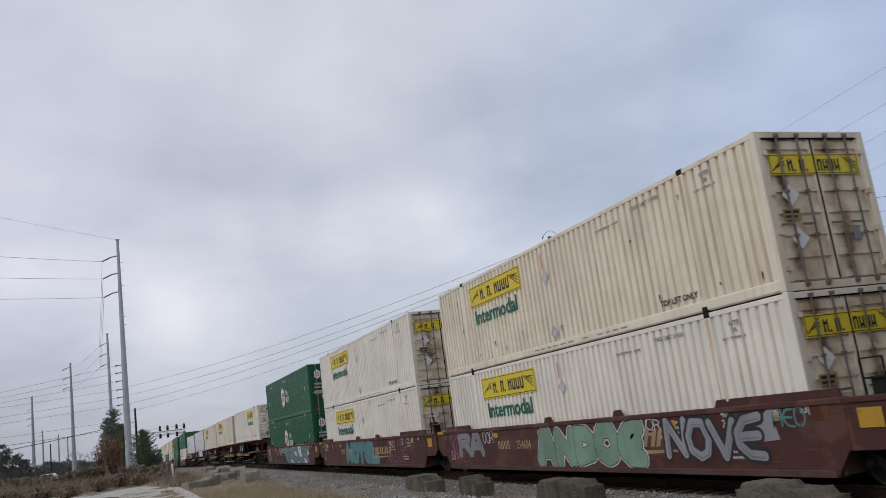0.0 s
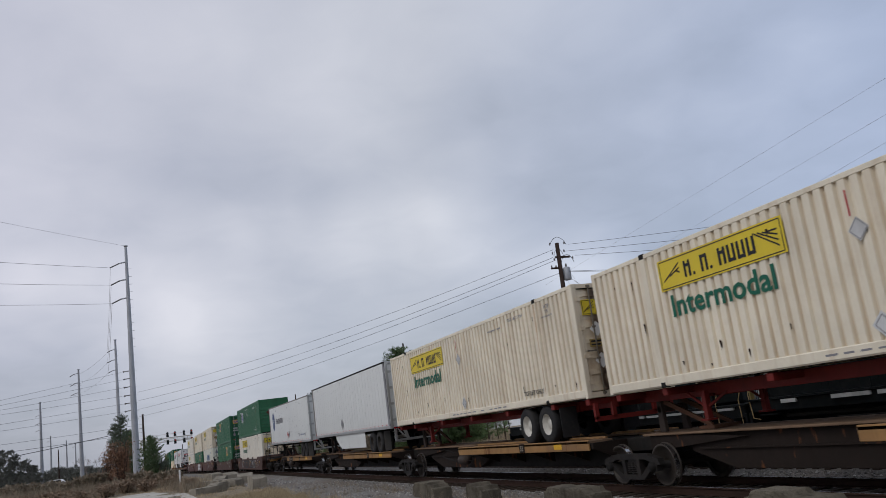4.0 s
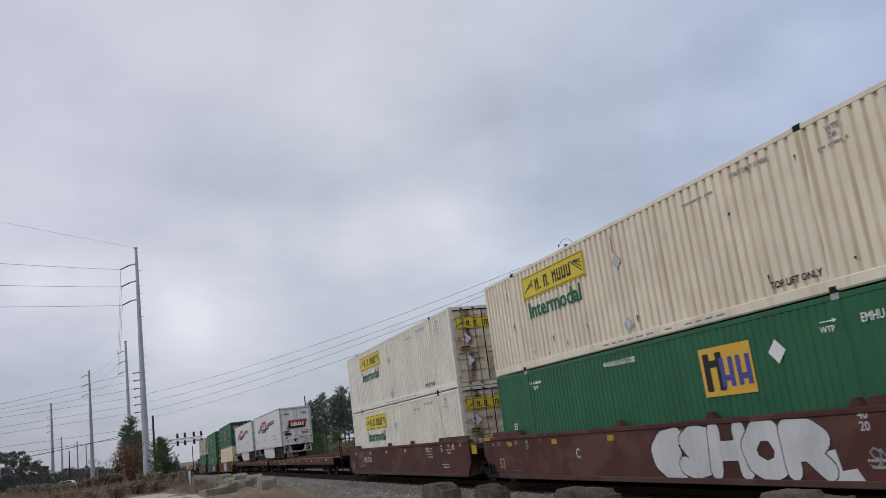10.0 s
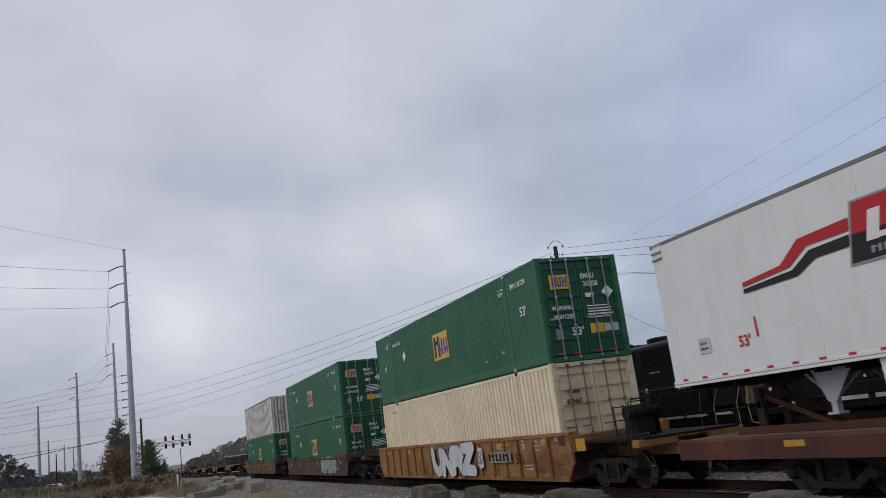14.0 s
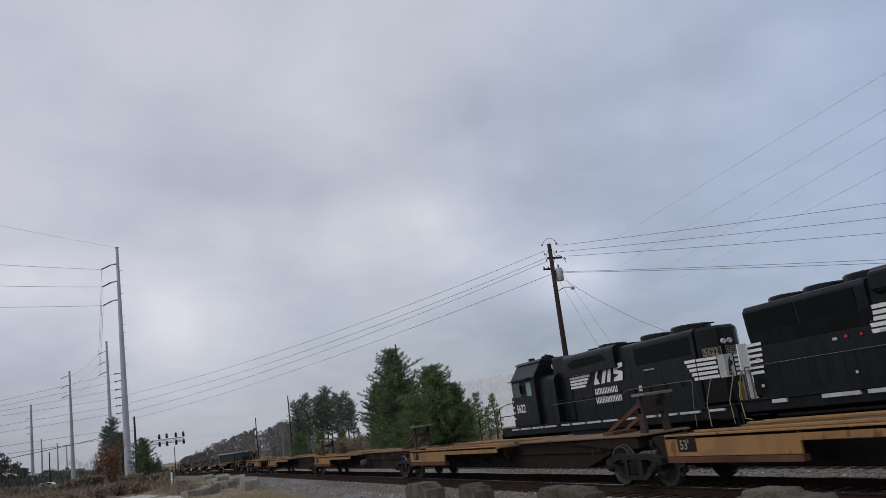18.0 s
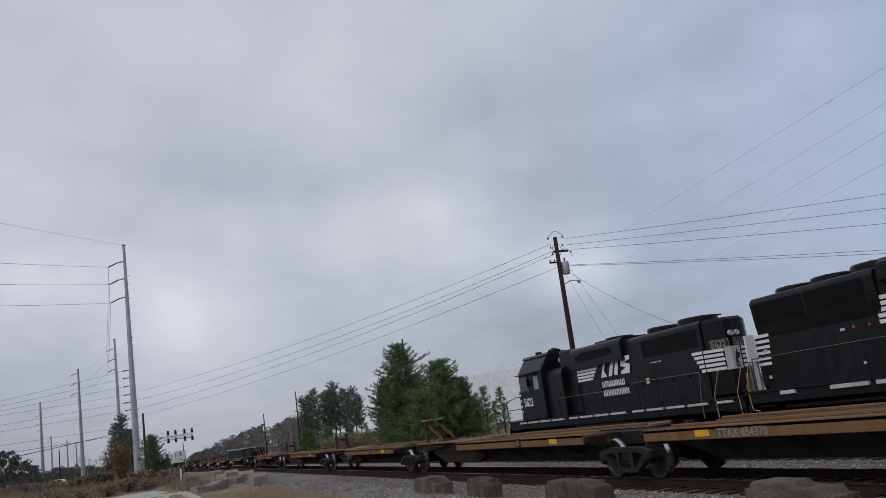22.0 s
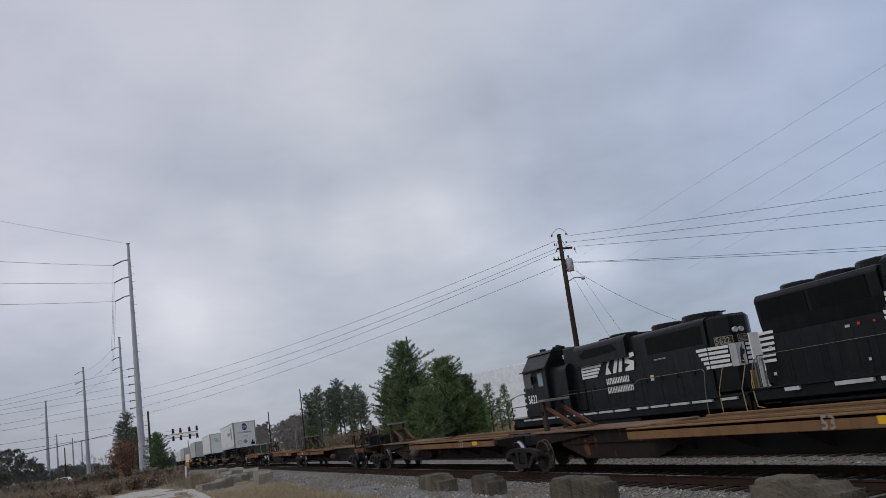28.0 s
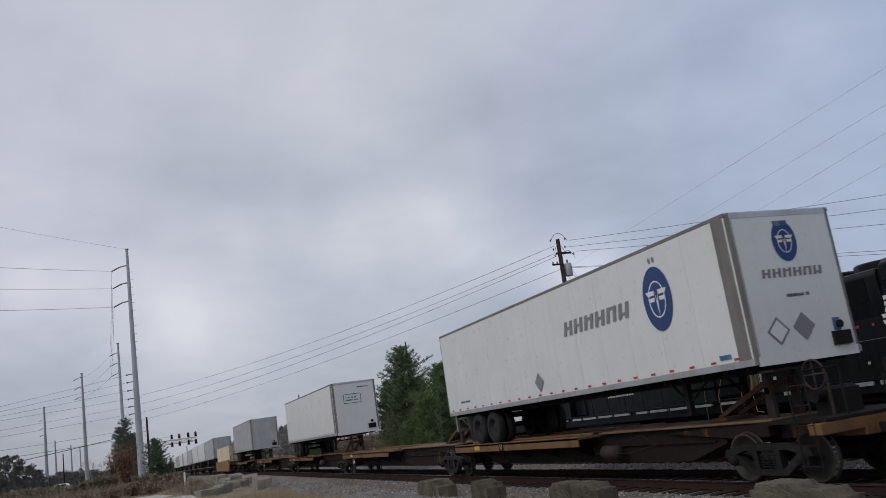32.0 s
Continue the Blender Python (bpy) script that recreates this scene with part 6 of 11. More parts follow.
def jb_signs(c, y0, door=True, length=L53, clean=False, side=True):
    """Yellow sign with dark blocks and the green word below it, on the near side; a yellow plate across the doors."""
    x = -HALF - 0.004
    if side:
        flat("sign", [rect(0, 0, 3.7, 0.65)], "sign_yellow", c, SIDE, (x, y0, 1.95), "yellow sign with dark block letters")
        flat("sign_border", outline_of([rect(0.06, 0.04, 3.64, 0.61)], 0.018), "black", c, SIDE, (x - 0.004, y0, 1.95))
        flat("sign_lettering", [[(u + 0.86, v + 0.12) for u, v in p] for p in blocks("J.B.HUHT", 2.15, 0.33)], "black", c, SIDE, (x - 0.005, y0, 1.98))
        flat("sign_scrollwork", [ribbon([(0.15 + 0.22 * a, 0.16 + 0.08 * a), (0.72, 0.46 - 0.1 * a)], 0.03)[0] for a in (0, 1, 2)] + [ribbon([(2.95 + 0.12 * a, 0.48 - 0.02 * a), (3.55, 0.12 + 0.10 * a)], 0.03)[0] for a in (0, 1, 2, 3)], "black", c, SIDE, (x - 0.005, y0, 1.98))
        words("Intermodal", 0.62, "letter_green", c, SIDE, (x - 0.002, y0 - 0.22, 1.40), label="green word painted on the side", stretch=1.13)
    flat("side_stencil", bars(1, 1.15, 0.10, 3), "grey", c, SIDE, (x, 5.55, 2.42))
    words("STACK LIMIT 3 HIGH", 0.12, "grey", c, SIDE, (x, 4.0, 2.55), stretch=0.95)
    flat("rail_stencil", bars(1, 5.0, 0.07, 14), "grey", c, SIDE, (x - 0.002, 9.5, 0.09))
    words("TOP LIFT ONLY", 0.175, "black", c, SIDE, (x, 3.52, 0.33), label="black stencilled words")
    flat("placard", [diamond(0, 0, 0.21)], "spray_white", c, SIDE, (x - 0.003, 8.2, 0.46), "white diamond placard holder")
    flat("placard", [diamond(0, 0, 0.2)], "spray_white", c, SIDE, (x - 0.003, 8.25, 1.95))
    flat("placard_mark", outline_of([diamond(0, 0, 0.17)], 0.015), "grey", c, SIDE, (x - 0.006, 8.25, 1.95))
    flat("placard_mark", outline_of([diamond(0, 0, 0.15)], 0.02), "grey", c, SIDE, (x - 0.006, 8.2, 0.46))
    flat("load_mark", ribbon([(0, 0), (0.0, 0.42)], 0.03), "red", c, SIDE, (x - 0.002, 8.35, 2.18))
    words("WTP", 0.14, "grey", c, SIDE, (x, 1.6, 2.54))
    words("OR", 0.12, "grey", c, SIDE, (x, 1.55, 2.42))
    flat("lift_stencil", bars(1, 0.85, 0.10, 7), "grey", c, SIDE, (x, 1.85, 2.28))
    if not clean:
        rs = random.Random(int(y0 * 10))
        for k in range(16):
            u, v = rs.uniform(0.4, length - 0.4), rs.choice((0.35, 0.45, 0.6, 1.2, 1.8, 2.3)) + rs.uniform(-0.1, 0.1)
            w, h = rs.uniform(0.03, 0.07), rs.uniform(0.04, 0.16)
            flat("rust_spot", [[(0, h * 0.8), (w * 0.4, h), (w, h * 0.7), (w * 0.8, h * 0.2), (w * 0.5, -h * rs.uniform(0.2, 1.0)), (w * 0.2, h * 0.2)]], "rail", c, SIDE, (x - 0.001, u, v), "dark rust spot" if not k else "")
    if door:
        flat("door_sign", [rect(-0.06, 0, 2.06, 0.40)], "sign_yellow", c, END, (-1.0, 0.024, 2.08), "yellow sign across the doors")
        flat("door_sign_lettering", [[(u + 0.36, v + 0.07) for u, v in p] for p in blocks("J.B.-HUHT", 1.25, 0.22)], "black", c, END, (-1.0, 0.018, 2.08))
        flat("door_sign_scrollwork", [ribbon([(0.0 + 0.1 * a, 0.08 + 0.06 * a), (0.3, 0.34 - 0.08 * a)], 0.02)[0] for a in (0, 1, 2)] + [ribbon([(1.68 + 0.08 * a, 0.34 - 0.02 * a), (2.0, 0.06 + 0.08 * a)], 0.02)[0] for a in (0, 1, 2)] + outline_of([rect(-0.03, 0.03, 2.03, 0.37)], 0.012), "black", c, END, (-1.0, 0.018, 2.08))
        flat("door_gasket", [rect(-1.13, HIGH - 0.15, 1.13, HIGH - 0.115), rect(-0.02, 0.17, 0.02, HIGH - 0.12)], "dark_steel", c, END, (0, 0.022, 0), "dark rubber door gasket")
        flat("door_warning", [rect(-0.98, 1.26, -0.58, 1.46)], "stain_plate", c, END, (0, 0.020, 0), "worn yellow and black warning plate")
        flat("door_warning_print", [rect(-0.94, 1.38, -0.62, 1.43), rect(-0.94, 1.30, -0.66, 1.34)], "black", c, END, (0, 0.018, 0))
        flat("door_placard", [diamond(-0.72, 1.72, 0.20), diamond(-0.70, 0.92, 0.20)], "white", c, END, (0, 0.020, 0), "white placard holder pair")
        flat("door_label", [rect(0.55, 0.85, 0.72, 1.1)], "grey", c, END, (0, 0.020, 0))


def green_signs(c, y0, v0=1.15, tilt_mark=True, figures="269467", plain=False):
    """Gold square with dark and blue blocks, small white stencils."""
    x = -HALF - 0.004
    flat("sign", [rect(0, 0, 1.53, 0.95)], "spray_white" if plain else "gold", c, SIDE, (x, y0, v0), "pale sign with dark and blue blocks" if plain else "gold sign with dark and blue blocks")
    flat("sign_lettering", [[(u + 0.1, v + 0.10) for u, v in p] for p in blocks("E", 0.72, 0.74)], "black", c, SIDE, (x - 0.004, y0, v0))
    flat("sign_lettering", [[(u + 0.58, v + 0.16) for u, v in p] for p in blocks("NP", 0.98, 0.56)], "emp_blue", c, SIDE, (x - 0.005, y0, v0))
    if not plain:
        words("53'", 0.36, "white", c, SIDE, (x, 1.32, 1.72 if y0 < 7 else 1.5), label="white length figures")
    turned = y0 == 8.75
    words("53'", 0.26, "white", c, SIDE, (x, 15.14 if turned else 15.3, 1.40 if turned else 1.25))
    if turned:
        words("EMHU " + figures, 0.18, "white", c, SIDE, (x, 13.67, 2.27), stretch=0.95, label="white stencilled container mark")
    if plain or y0 < 9:
        words("EMHU " + figures, 0.2, "white", c, SIDE, (x, 3.95 if plain else 1.75, 2.36), stretch=0.85, label="white stencilled container mark")
    if not turned:
        words("WARNING HIGH CUBE", 0.17, "white", c, SIDE, (x, 9.6, 2.5), stretch=0.8, label="white warning words")
    for y in (1.92 if plain else 2.62, 14.62 if turned else 13.6):
        words("WTP", 0.15, "white", c, SIDE, (x, y, 2.3))
        flat("arrow", [[(0.02, 0.17), (0.3, 0.17), (0.3, 0.14), (0.4, 0.18), (0.3, 0.22), (0.3, 0.19), (0.02, 0.19)]], "white", c, SIDE, (x, y, 2.3))
    if not turned:
        flat("side_stencil", bars(1, 0.9, 0.16, 9), "white", c, SIDE, (x, L53 - 2.3, 2.42))
    flat("side_stencil", bars(1, 0.24, 0.12, 10), "white", c, SIDE, (x, 2.9, 0.6))
    flat("side_stencil", bars(1, 0.2, 0.12, 11), "white", c, SIDE, (x, 4.2, 0.48))
    if tilt_mark:
        flat("placard", [diamond(0, 0, 0.22)], "white", c, SIDE, (x - 0.002, 8.26 if plain else 12.28 if turned else L53 - 3.6 if y0 > 7 else 3.7, 2.03 if plain else 2.15 if y0 < 7 else 1.74 if turned else 1.85), "white diamond placard holder")
    if plain:
        words("TOP LIFT ONLY", 0.17, "white", c, SIDE, (x, 3.64, 0.38), label="white stencilled words")
        flat("placard", [diamond(-0.45, 1.75, 0.24)], "rust_red", c, END, (0, -0.024, 0), "brown diamond placard holder")
        flat("end_label", [rect(0.1, 1.62, 0.6, 1.9)], "spray_white", c, END, (0, -0.024, 0), "white label with dark blocks")
        flat("end_label_lettering", [[(u + 0.16, v + 1.68) for u, v in p] for p in blocks("EHP", 0.4, 0.15)], "black", c, END, (0, -0.027, 0))
        return
    # the doors
    flat("door_sign", [rect(-0.92, 2.0, -0.34, 2.4)], "gold", c, END, (0, 0.022, 0), "small gold sign on the door")
    flat("door_sign_lettering", [[(u - 0.84, v + 2.06) for u, v in p] for p in blocks("EHP", 0.48, 0.28)], "emp_blue", c, END, (0, 0.016, 0))
    words("WARNING", 0.16, "white", c, END, (-0.96, 0.018, 1.42), stretch=0.8)
    words("HIGH CUBE", 0.16, "white", c, END, (-0.94, 0.018, 1.18), stretch=0.8)
    words("53'", 0.32, "white", c, END, (-0.45, 0.018, 0.7))
    words("EMHU", 0.2, "white", c, END, (0.08, 0.018, 2.26), stretch=0.8)
    words(figures, 0.2, "white", c, END, (0.12, 0.018, 2.04), stretch=0.8)
    flat("door_stencil", [rect(0.14, 1.72, 0.42, 1.84), rect(0.14, 1.46, 0.8, 1.49), rect(0.14, 1.38, 0.9, 1.41), rect(0.14, 1.3, 0.9, 1.34), rect(0.14, 1.22, 0.95, 1.26), rect(0.14, 1.14, 0.85, 1.18)], "white", c, END, (0, 0.018, 0))
    flat("door_placard", [diamond(0.86, 1.85, 0.19)], "white", c, END, (0, 0.016, 0), "white diamond placard")
    flat("door_label", [rect(0.14, 0.72, 0.58, 0.98)], "gold", c, END, (0, 0.018, 0), "gold data plate")
    flat("door_label", [rect(0.6, 0.74, 1.05, 0.96)], "sill_white", c, END, (0, 0.018, 0))
    flat("door_label", [rect(-0.95, 0.62, -0.72, 0.9)], "grey", c, END, (0, 0.018, 0))
    flat("door_tape", [rect(u, 0.2, u + 0.2, 0.25) for u in (-0.98, -0.5, 0.2, 0.7)], "tape_red", c, END, (0, 0.018, 0))


def hub_signs(c, y0, v0=1.0):
    x = -HALF - 0.004
    hexa = [(0.6, -0.18), (1.2, 0.1), (1.2, 0.9), (0.6, 1.18), (0.0, 0.9), (0.0, 0.1)]
    flat("sign", [hexa], "white", c, SIDE, (x, y0, v0), "white hexagon sign with red blocks")
    flat("sign_lettering", [rect(0.22, 0.18, 0.42, 0.82), rect(0.78, 0.18, 0.98, 0.82), rect(0.5, 0.18, 0.7, 0.44), rect(0.5, 0.58, 0.7, 0.82)], "red", c, SIDE, (x - 0.004, y0, v0))
    flat("name_lettering", [[(u + 1.75, v + 0.56) for u, v in p] for p in blocks("HUO", 0.72, 0.36, 0.0, 0.34)] + [[(u + 1.6, v + 0.1) for u, v in p] for p in blocks("OIOUO", 1.25, 0.36, 0.0, 0.28)], "white", c, SIDE, (x, y0, v0), "white block letters")
    words("WARNING HIGH CUBE", 0.17, "white", c, SIDE, (x, y0 - 0.68, 2.5), stretch=0.8, label="white warning words")
    words("53'", 0.3, "white", c, SIDE, (x, 1.35, 1.45), label="white length figures")
    words("53'", 0.26, "white", c, SIDE, (x, 15.25, 1.3))
    flat("side_stencil", bars(1, 0.8, 0.18, 9), "white", c, SIDE, (x, L53 - 2.2, 2.42))
    flat("side_stencil", bars(2, 0.24, 0.26, 10), "white", c, SIDE, (x, L53 - 2.25, 0.45))
    flat("door_sign", [[(u * 0.3 - 0.9, v * 0.42 + 2.05) for u, v in hexa]], "white", c, END, (0, 0.018, 0), "small white hexagon on the door")
    flat("door_sign_lettering", [rect(-0.82, 2.14, -0.76, 2.4), rect(-0.68, 2.14, -0.62, 2.4)], "red", c, END, (0, 0.014, 0))
    words("HGIU", 0.24, "white", c, END, (0.08, 0.018, 2.28), stretch=0.9, label="white container mark")
    words("512993", 0.24, "white", c, END, (0.08, 0.018, 2.02), stretch=0.9)
    flat("name_lettering", [[(u - 0.5, v + 2.2) for u, v in p] for p in blocks("HUO", 0.3, 0.14)] + [[(u - 0.5, v + 2.04) for u, v in p] for p in blocks("OIOUO", 0.42, 0.13)], "white", c, END, (0, 0.018, 0))
    flat("door_stencil", [rect(0.1, 1.78, 0.75, 1.81), rect(0.1, 1.70, 0.9, 1.73), rect(0.1, 1.62, 0.85, 1.65), rect(0.1, 1.54, 0.9, 1.57), rect(0.1, 1.46, 0.8, 1.49)], "white", c, END, (0, 0.018, 0))
    words("53'", 0.26, "white", c, END, (0.62, 0.018, 1.12))
    flat("door_label", [rect(-0.98, 1.08, -0.4, 1.28)], "cream", c, END, (0, 0.016, 0), "cream data plate")
    flat("door_label", [rect(-0.55, 0.78, -0.32, 1.0), rect(0.14, 0.80, 0.42, 1.0)], "sill_white", c, END, (0, 0.016, 0))
    flat("door_label", [rect(0.6, 0.72, 0.98, 0.94)], "gold", c, END, (0, 0.016, 0))
    flat("door_tape", [rect(u, 0.18, u + 0.2, 0.23) for u in (-0.98, -0.5, 0.2, 0.7)], "tape_red", c, END, (0, 0.018, 0))
    words("WARNING", 0.16, "white", c, END, (-0.95, 0.018, 1.62), stretch=0.85)
    words("HIGH CUBE", 0.16, "white", c, END, (-0.95, 0.018, 1.42), stretch=0.85)


# ---- wheels and trucks ----
def truck(parent, y, wheel=0.42, base=1.78, far=False):
    """A three-piece freight truck centred at y: two cast side frames, bolster, springs, two wheelsets."""
    t = part("truck", Form().box(-1.05, 1.05, y - 0.2, y + 0.2, 0.42, 0.66), "truck_steel", parent, bevel=0.03)
    hb = base / 2
    if far:
        for k in (-1, 1):
            f = Form().tube((-0.95, y + k * hb, wheel), (0.95, y + k * hb, wheel), 0.085, n=8)
            for s in (-1, 1):
                f.lathe([(0.0, -0.07), (wheel, -0.07), (wheel, 0.07), (0.0, 0.07)], (s * 0.745, y + k * hb, wheel), "x", 18)
                f.box(s * 1.03 - 0.08, s * 1.03 + 0.08, min(y, y + k * (hb + 0.25)), max(y, y + k * (hb + 0.25)), 0.48, 0.7)
            part("wheelset", f, "truck_steel", t)
        return t
    for s in (-1, 1):
        x0, x1 = s * 0.95, s * 1.10
        top, bot = 0.74, 0.17
        lo, hi = min(x0, x1), max(x0, x1)
        f = Form()
        f.prism([(y - hb - 0.27, 0.50), (y - hb - 0.22, 0.64), (y - 0.62, top), (y + 0.62, top), (y + hb + 0.22, 0.64), (y + hb + 0.27, 0.50), (y + hb + 0.14, 0.50), (y + 0.58, top - 0.12), (y - 0.58, top - 0.12), (y - hb - 0.14, 0.50)], "x", lo, hi)
        f.prism([(y - 0.46, bot), (y + 0.46, bot), (y + 0.40, bot + 0.11), (y - 0.40, bot + 0.11)], "x", lo, hi)
        for k in (-1, 1):
            f.prism([(y + k * (hb + 0.16), 0.54), (y + k * (hb - 0.12), 0.54), (y + k * 0.38, bot + 0.10), (y + k * 0.46, bot), (y + k * (hb - 0.16), 0.35), (y + k * (hb + 0.14), 0.36)], "x", lo, hi)
            f.prism([(y + k * 0.36, top - 0.1), (y + k * 0.24, top - 0.1), (y + k * 0.22, bot + 0.08), (y + k * 0.36, bot + 0.08)], "x", lo, hi)
        part("side_frame", f, "truck_steel", t, "cast steel truck side frame")
        f = Form()
        for q in (-0.15, 0.0, 0.15):
            for z in range(6):
                f.lathe([(0.045, 0), (0.068, 0.012), (0.068, 0.028), (0.045, 0.04)], (s * 1.015, y + q, 0.30 + z * 0.043), "z", 10)
        part("spring", f, "truck_steel", t)
        for k in (-1, 1):
            f = Form().lathe([(0.0, 0.0), (0.075, 0.0), (0.10, 0.03), (0.115, 0.10), (0.115, 0.2)], (s * 1.19, y + k * hb, wheel), "x", 14)
            if s > 0:
                f = Form().lathe([(0.0, 0.0), (0.075, 0.0), (0.10, -0.03), (0.115, -0.10), (0.115, -0.2)], (s * 1.19, y + k * hb, wheel), "x", 14)
            part("bearing", f, "dark_steel", t, smooth=True)
    for k in (-1, 1):
        f = Form()
        f.tube((-0.95, y + k * hb, wheel), (0.95, y + k * hb, wheel), 0.085, n=12)
        w = part("axle", f, "truck_steel", t, smooth=True)
        for s in (-1, 1):
            x = s * 0.745
            d = s * 0.07
            part("wheel", Form().lathe([(0.09, -d), (0.14, -d), (0.17, -d * 0.2), (wheel - 0.07, -d * 0.4), (wheel - 0.05, d * 1.0), (wheel, d), (wheel + 0.003, -d * 0.55), (wheel + 0.028, -d * 0.65), (wheel + 0.024, -d), (wheel - 0.07, -d)], (x, y + k * hb, wheel), "x", 28), "wheel_steel", w, smooth=True)
            part("wheel_tread", Form().lathe([(wheel + 0.0015, d * 1.01), (wheel + 0.0045, -d * 0.5)], (x, y + k * hb, wheel), "x", 28), "tread", w, "polished wheel tread", smooth=True)
    return t


def coupler(parent, y, d):
    """A drawbar and knuckle at the end y, pointing d (-1 or 1)."""
    f = Form()
    ya, yb = sorted((y - d * 0.8, y))
    f.box(-0.09, 0.09, ya, yb, 0.74, 0.92)
    f.prism([(-0.17, y), (0.10, y), (0.16, y + d * 0.14), (0.05, y + d * 0.24), (-0.02, y + d * 0.12), (-0.10, y + d * 0.2), (-0.19, y + d * 0.12)], "z", 0.68, 0.98)
    part("coupler", f, "truck_steel", parent, bevel=0.015)
    h = Form().line([(0.3, y - d * 0.1, 0.6), (0.35, y + d * 0.1, 0.35), (0.25, y + d * 0.35, 0.25), (0.1, y + d * 0.5, 0.45)], 0.022)
    part("air_hose", h, "rubber", parent)


def ladder(parent, x, y, z0, z1, wide=0.42, d=1, material="dark_steel"):
    f = Form()
    f.line([(x, y, z0), (x, y, z1)], 0.018).line([(x, y + d * wide, z0), (x, y + d * wide, z1)], 0.018)
    n = int((z1 - z0) / 0.32)
    for i in range(n + 1):
        z = z0 + 0.06 + i * (z1 - z0 - 0.1) / max(1, n)
        f.line([(x, y, z), (x, y + d * wide, z)], 0.013)
    part("ladder", f, material, parent)


def brake_gear(parent, y, d):
    """Brake wheel on a stand with a cylinder, on an end platform."""
    f = Form()
    f.box(-0.75, -0.15, min(y, y + d * 0.5), max(y, y + d * 0.5), 1.25, 1.9)
    f.tube((-0.95, y + d * 0.1, 1.75), (-0.1, y + d * 0.1, 1.75), 0.17, n=14)
    f.box(-0.25, -0.12, min(y, y + d * 0.3), max(y, y + d * 0.3), 1.1, 2.15)
    f.line([(-0.9, y, 1.2), (-0.9, y, 2.0), (-0.4, y, 2.0)], 0.02)
    part("brake_stand", f, "dark_steel", parent, "brake cylinder on its stand")
    ring = [(-0.35 + 0.28 * math.cos(a * math.pi / 8), y - d * 0.12, 2.05 + 0.28 * math.sin(a * math.pi / 8)) for a in range(17)]
    f = Form().line(ring, 0.018)
    for a in range(0, 16, 4):
        f.line([(-0.35, y - d * 0.12, 2.05), ring[a]], 0.014)
    part("brake_wheel", f, "dark_steel", parent)


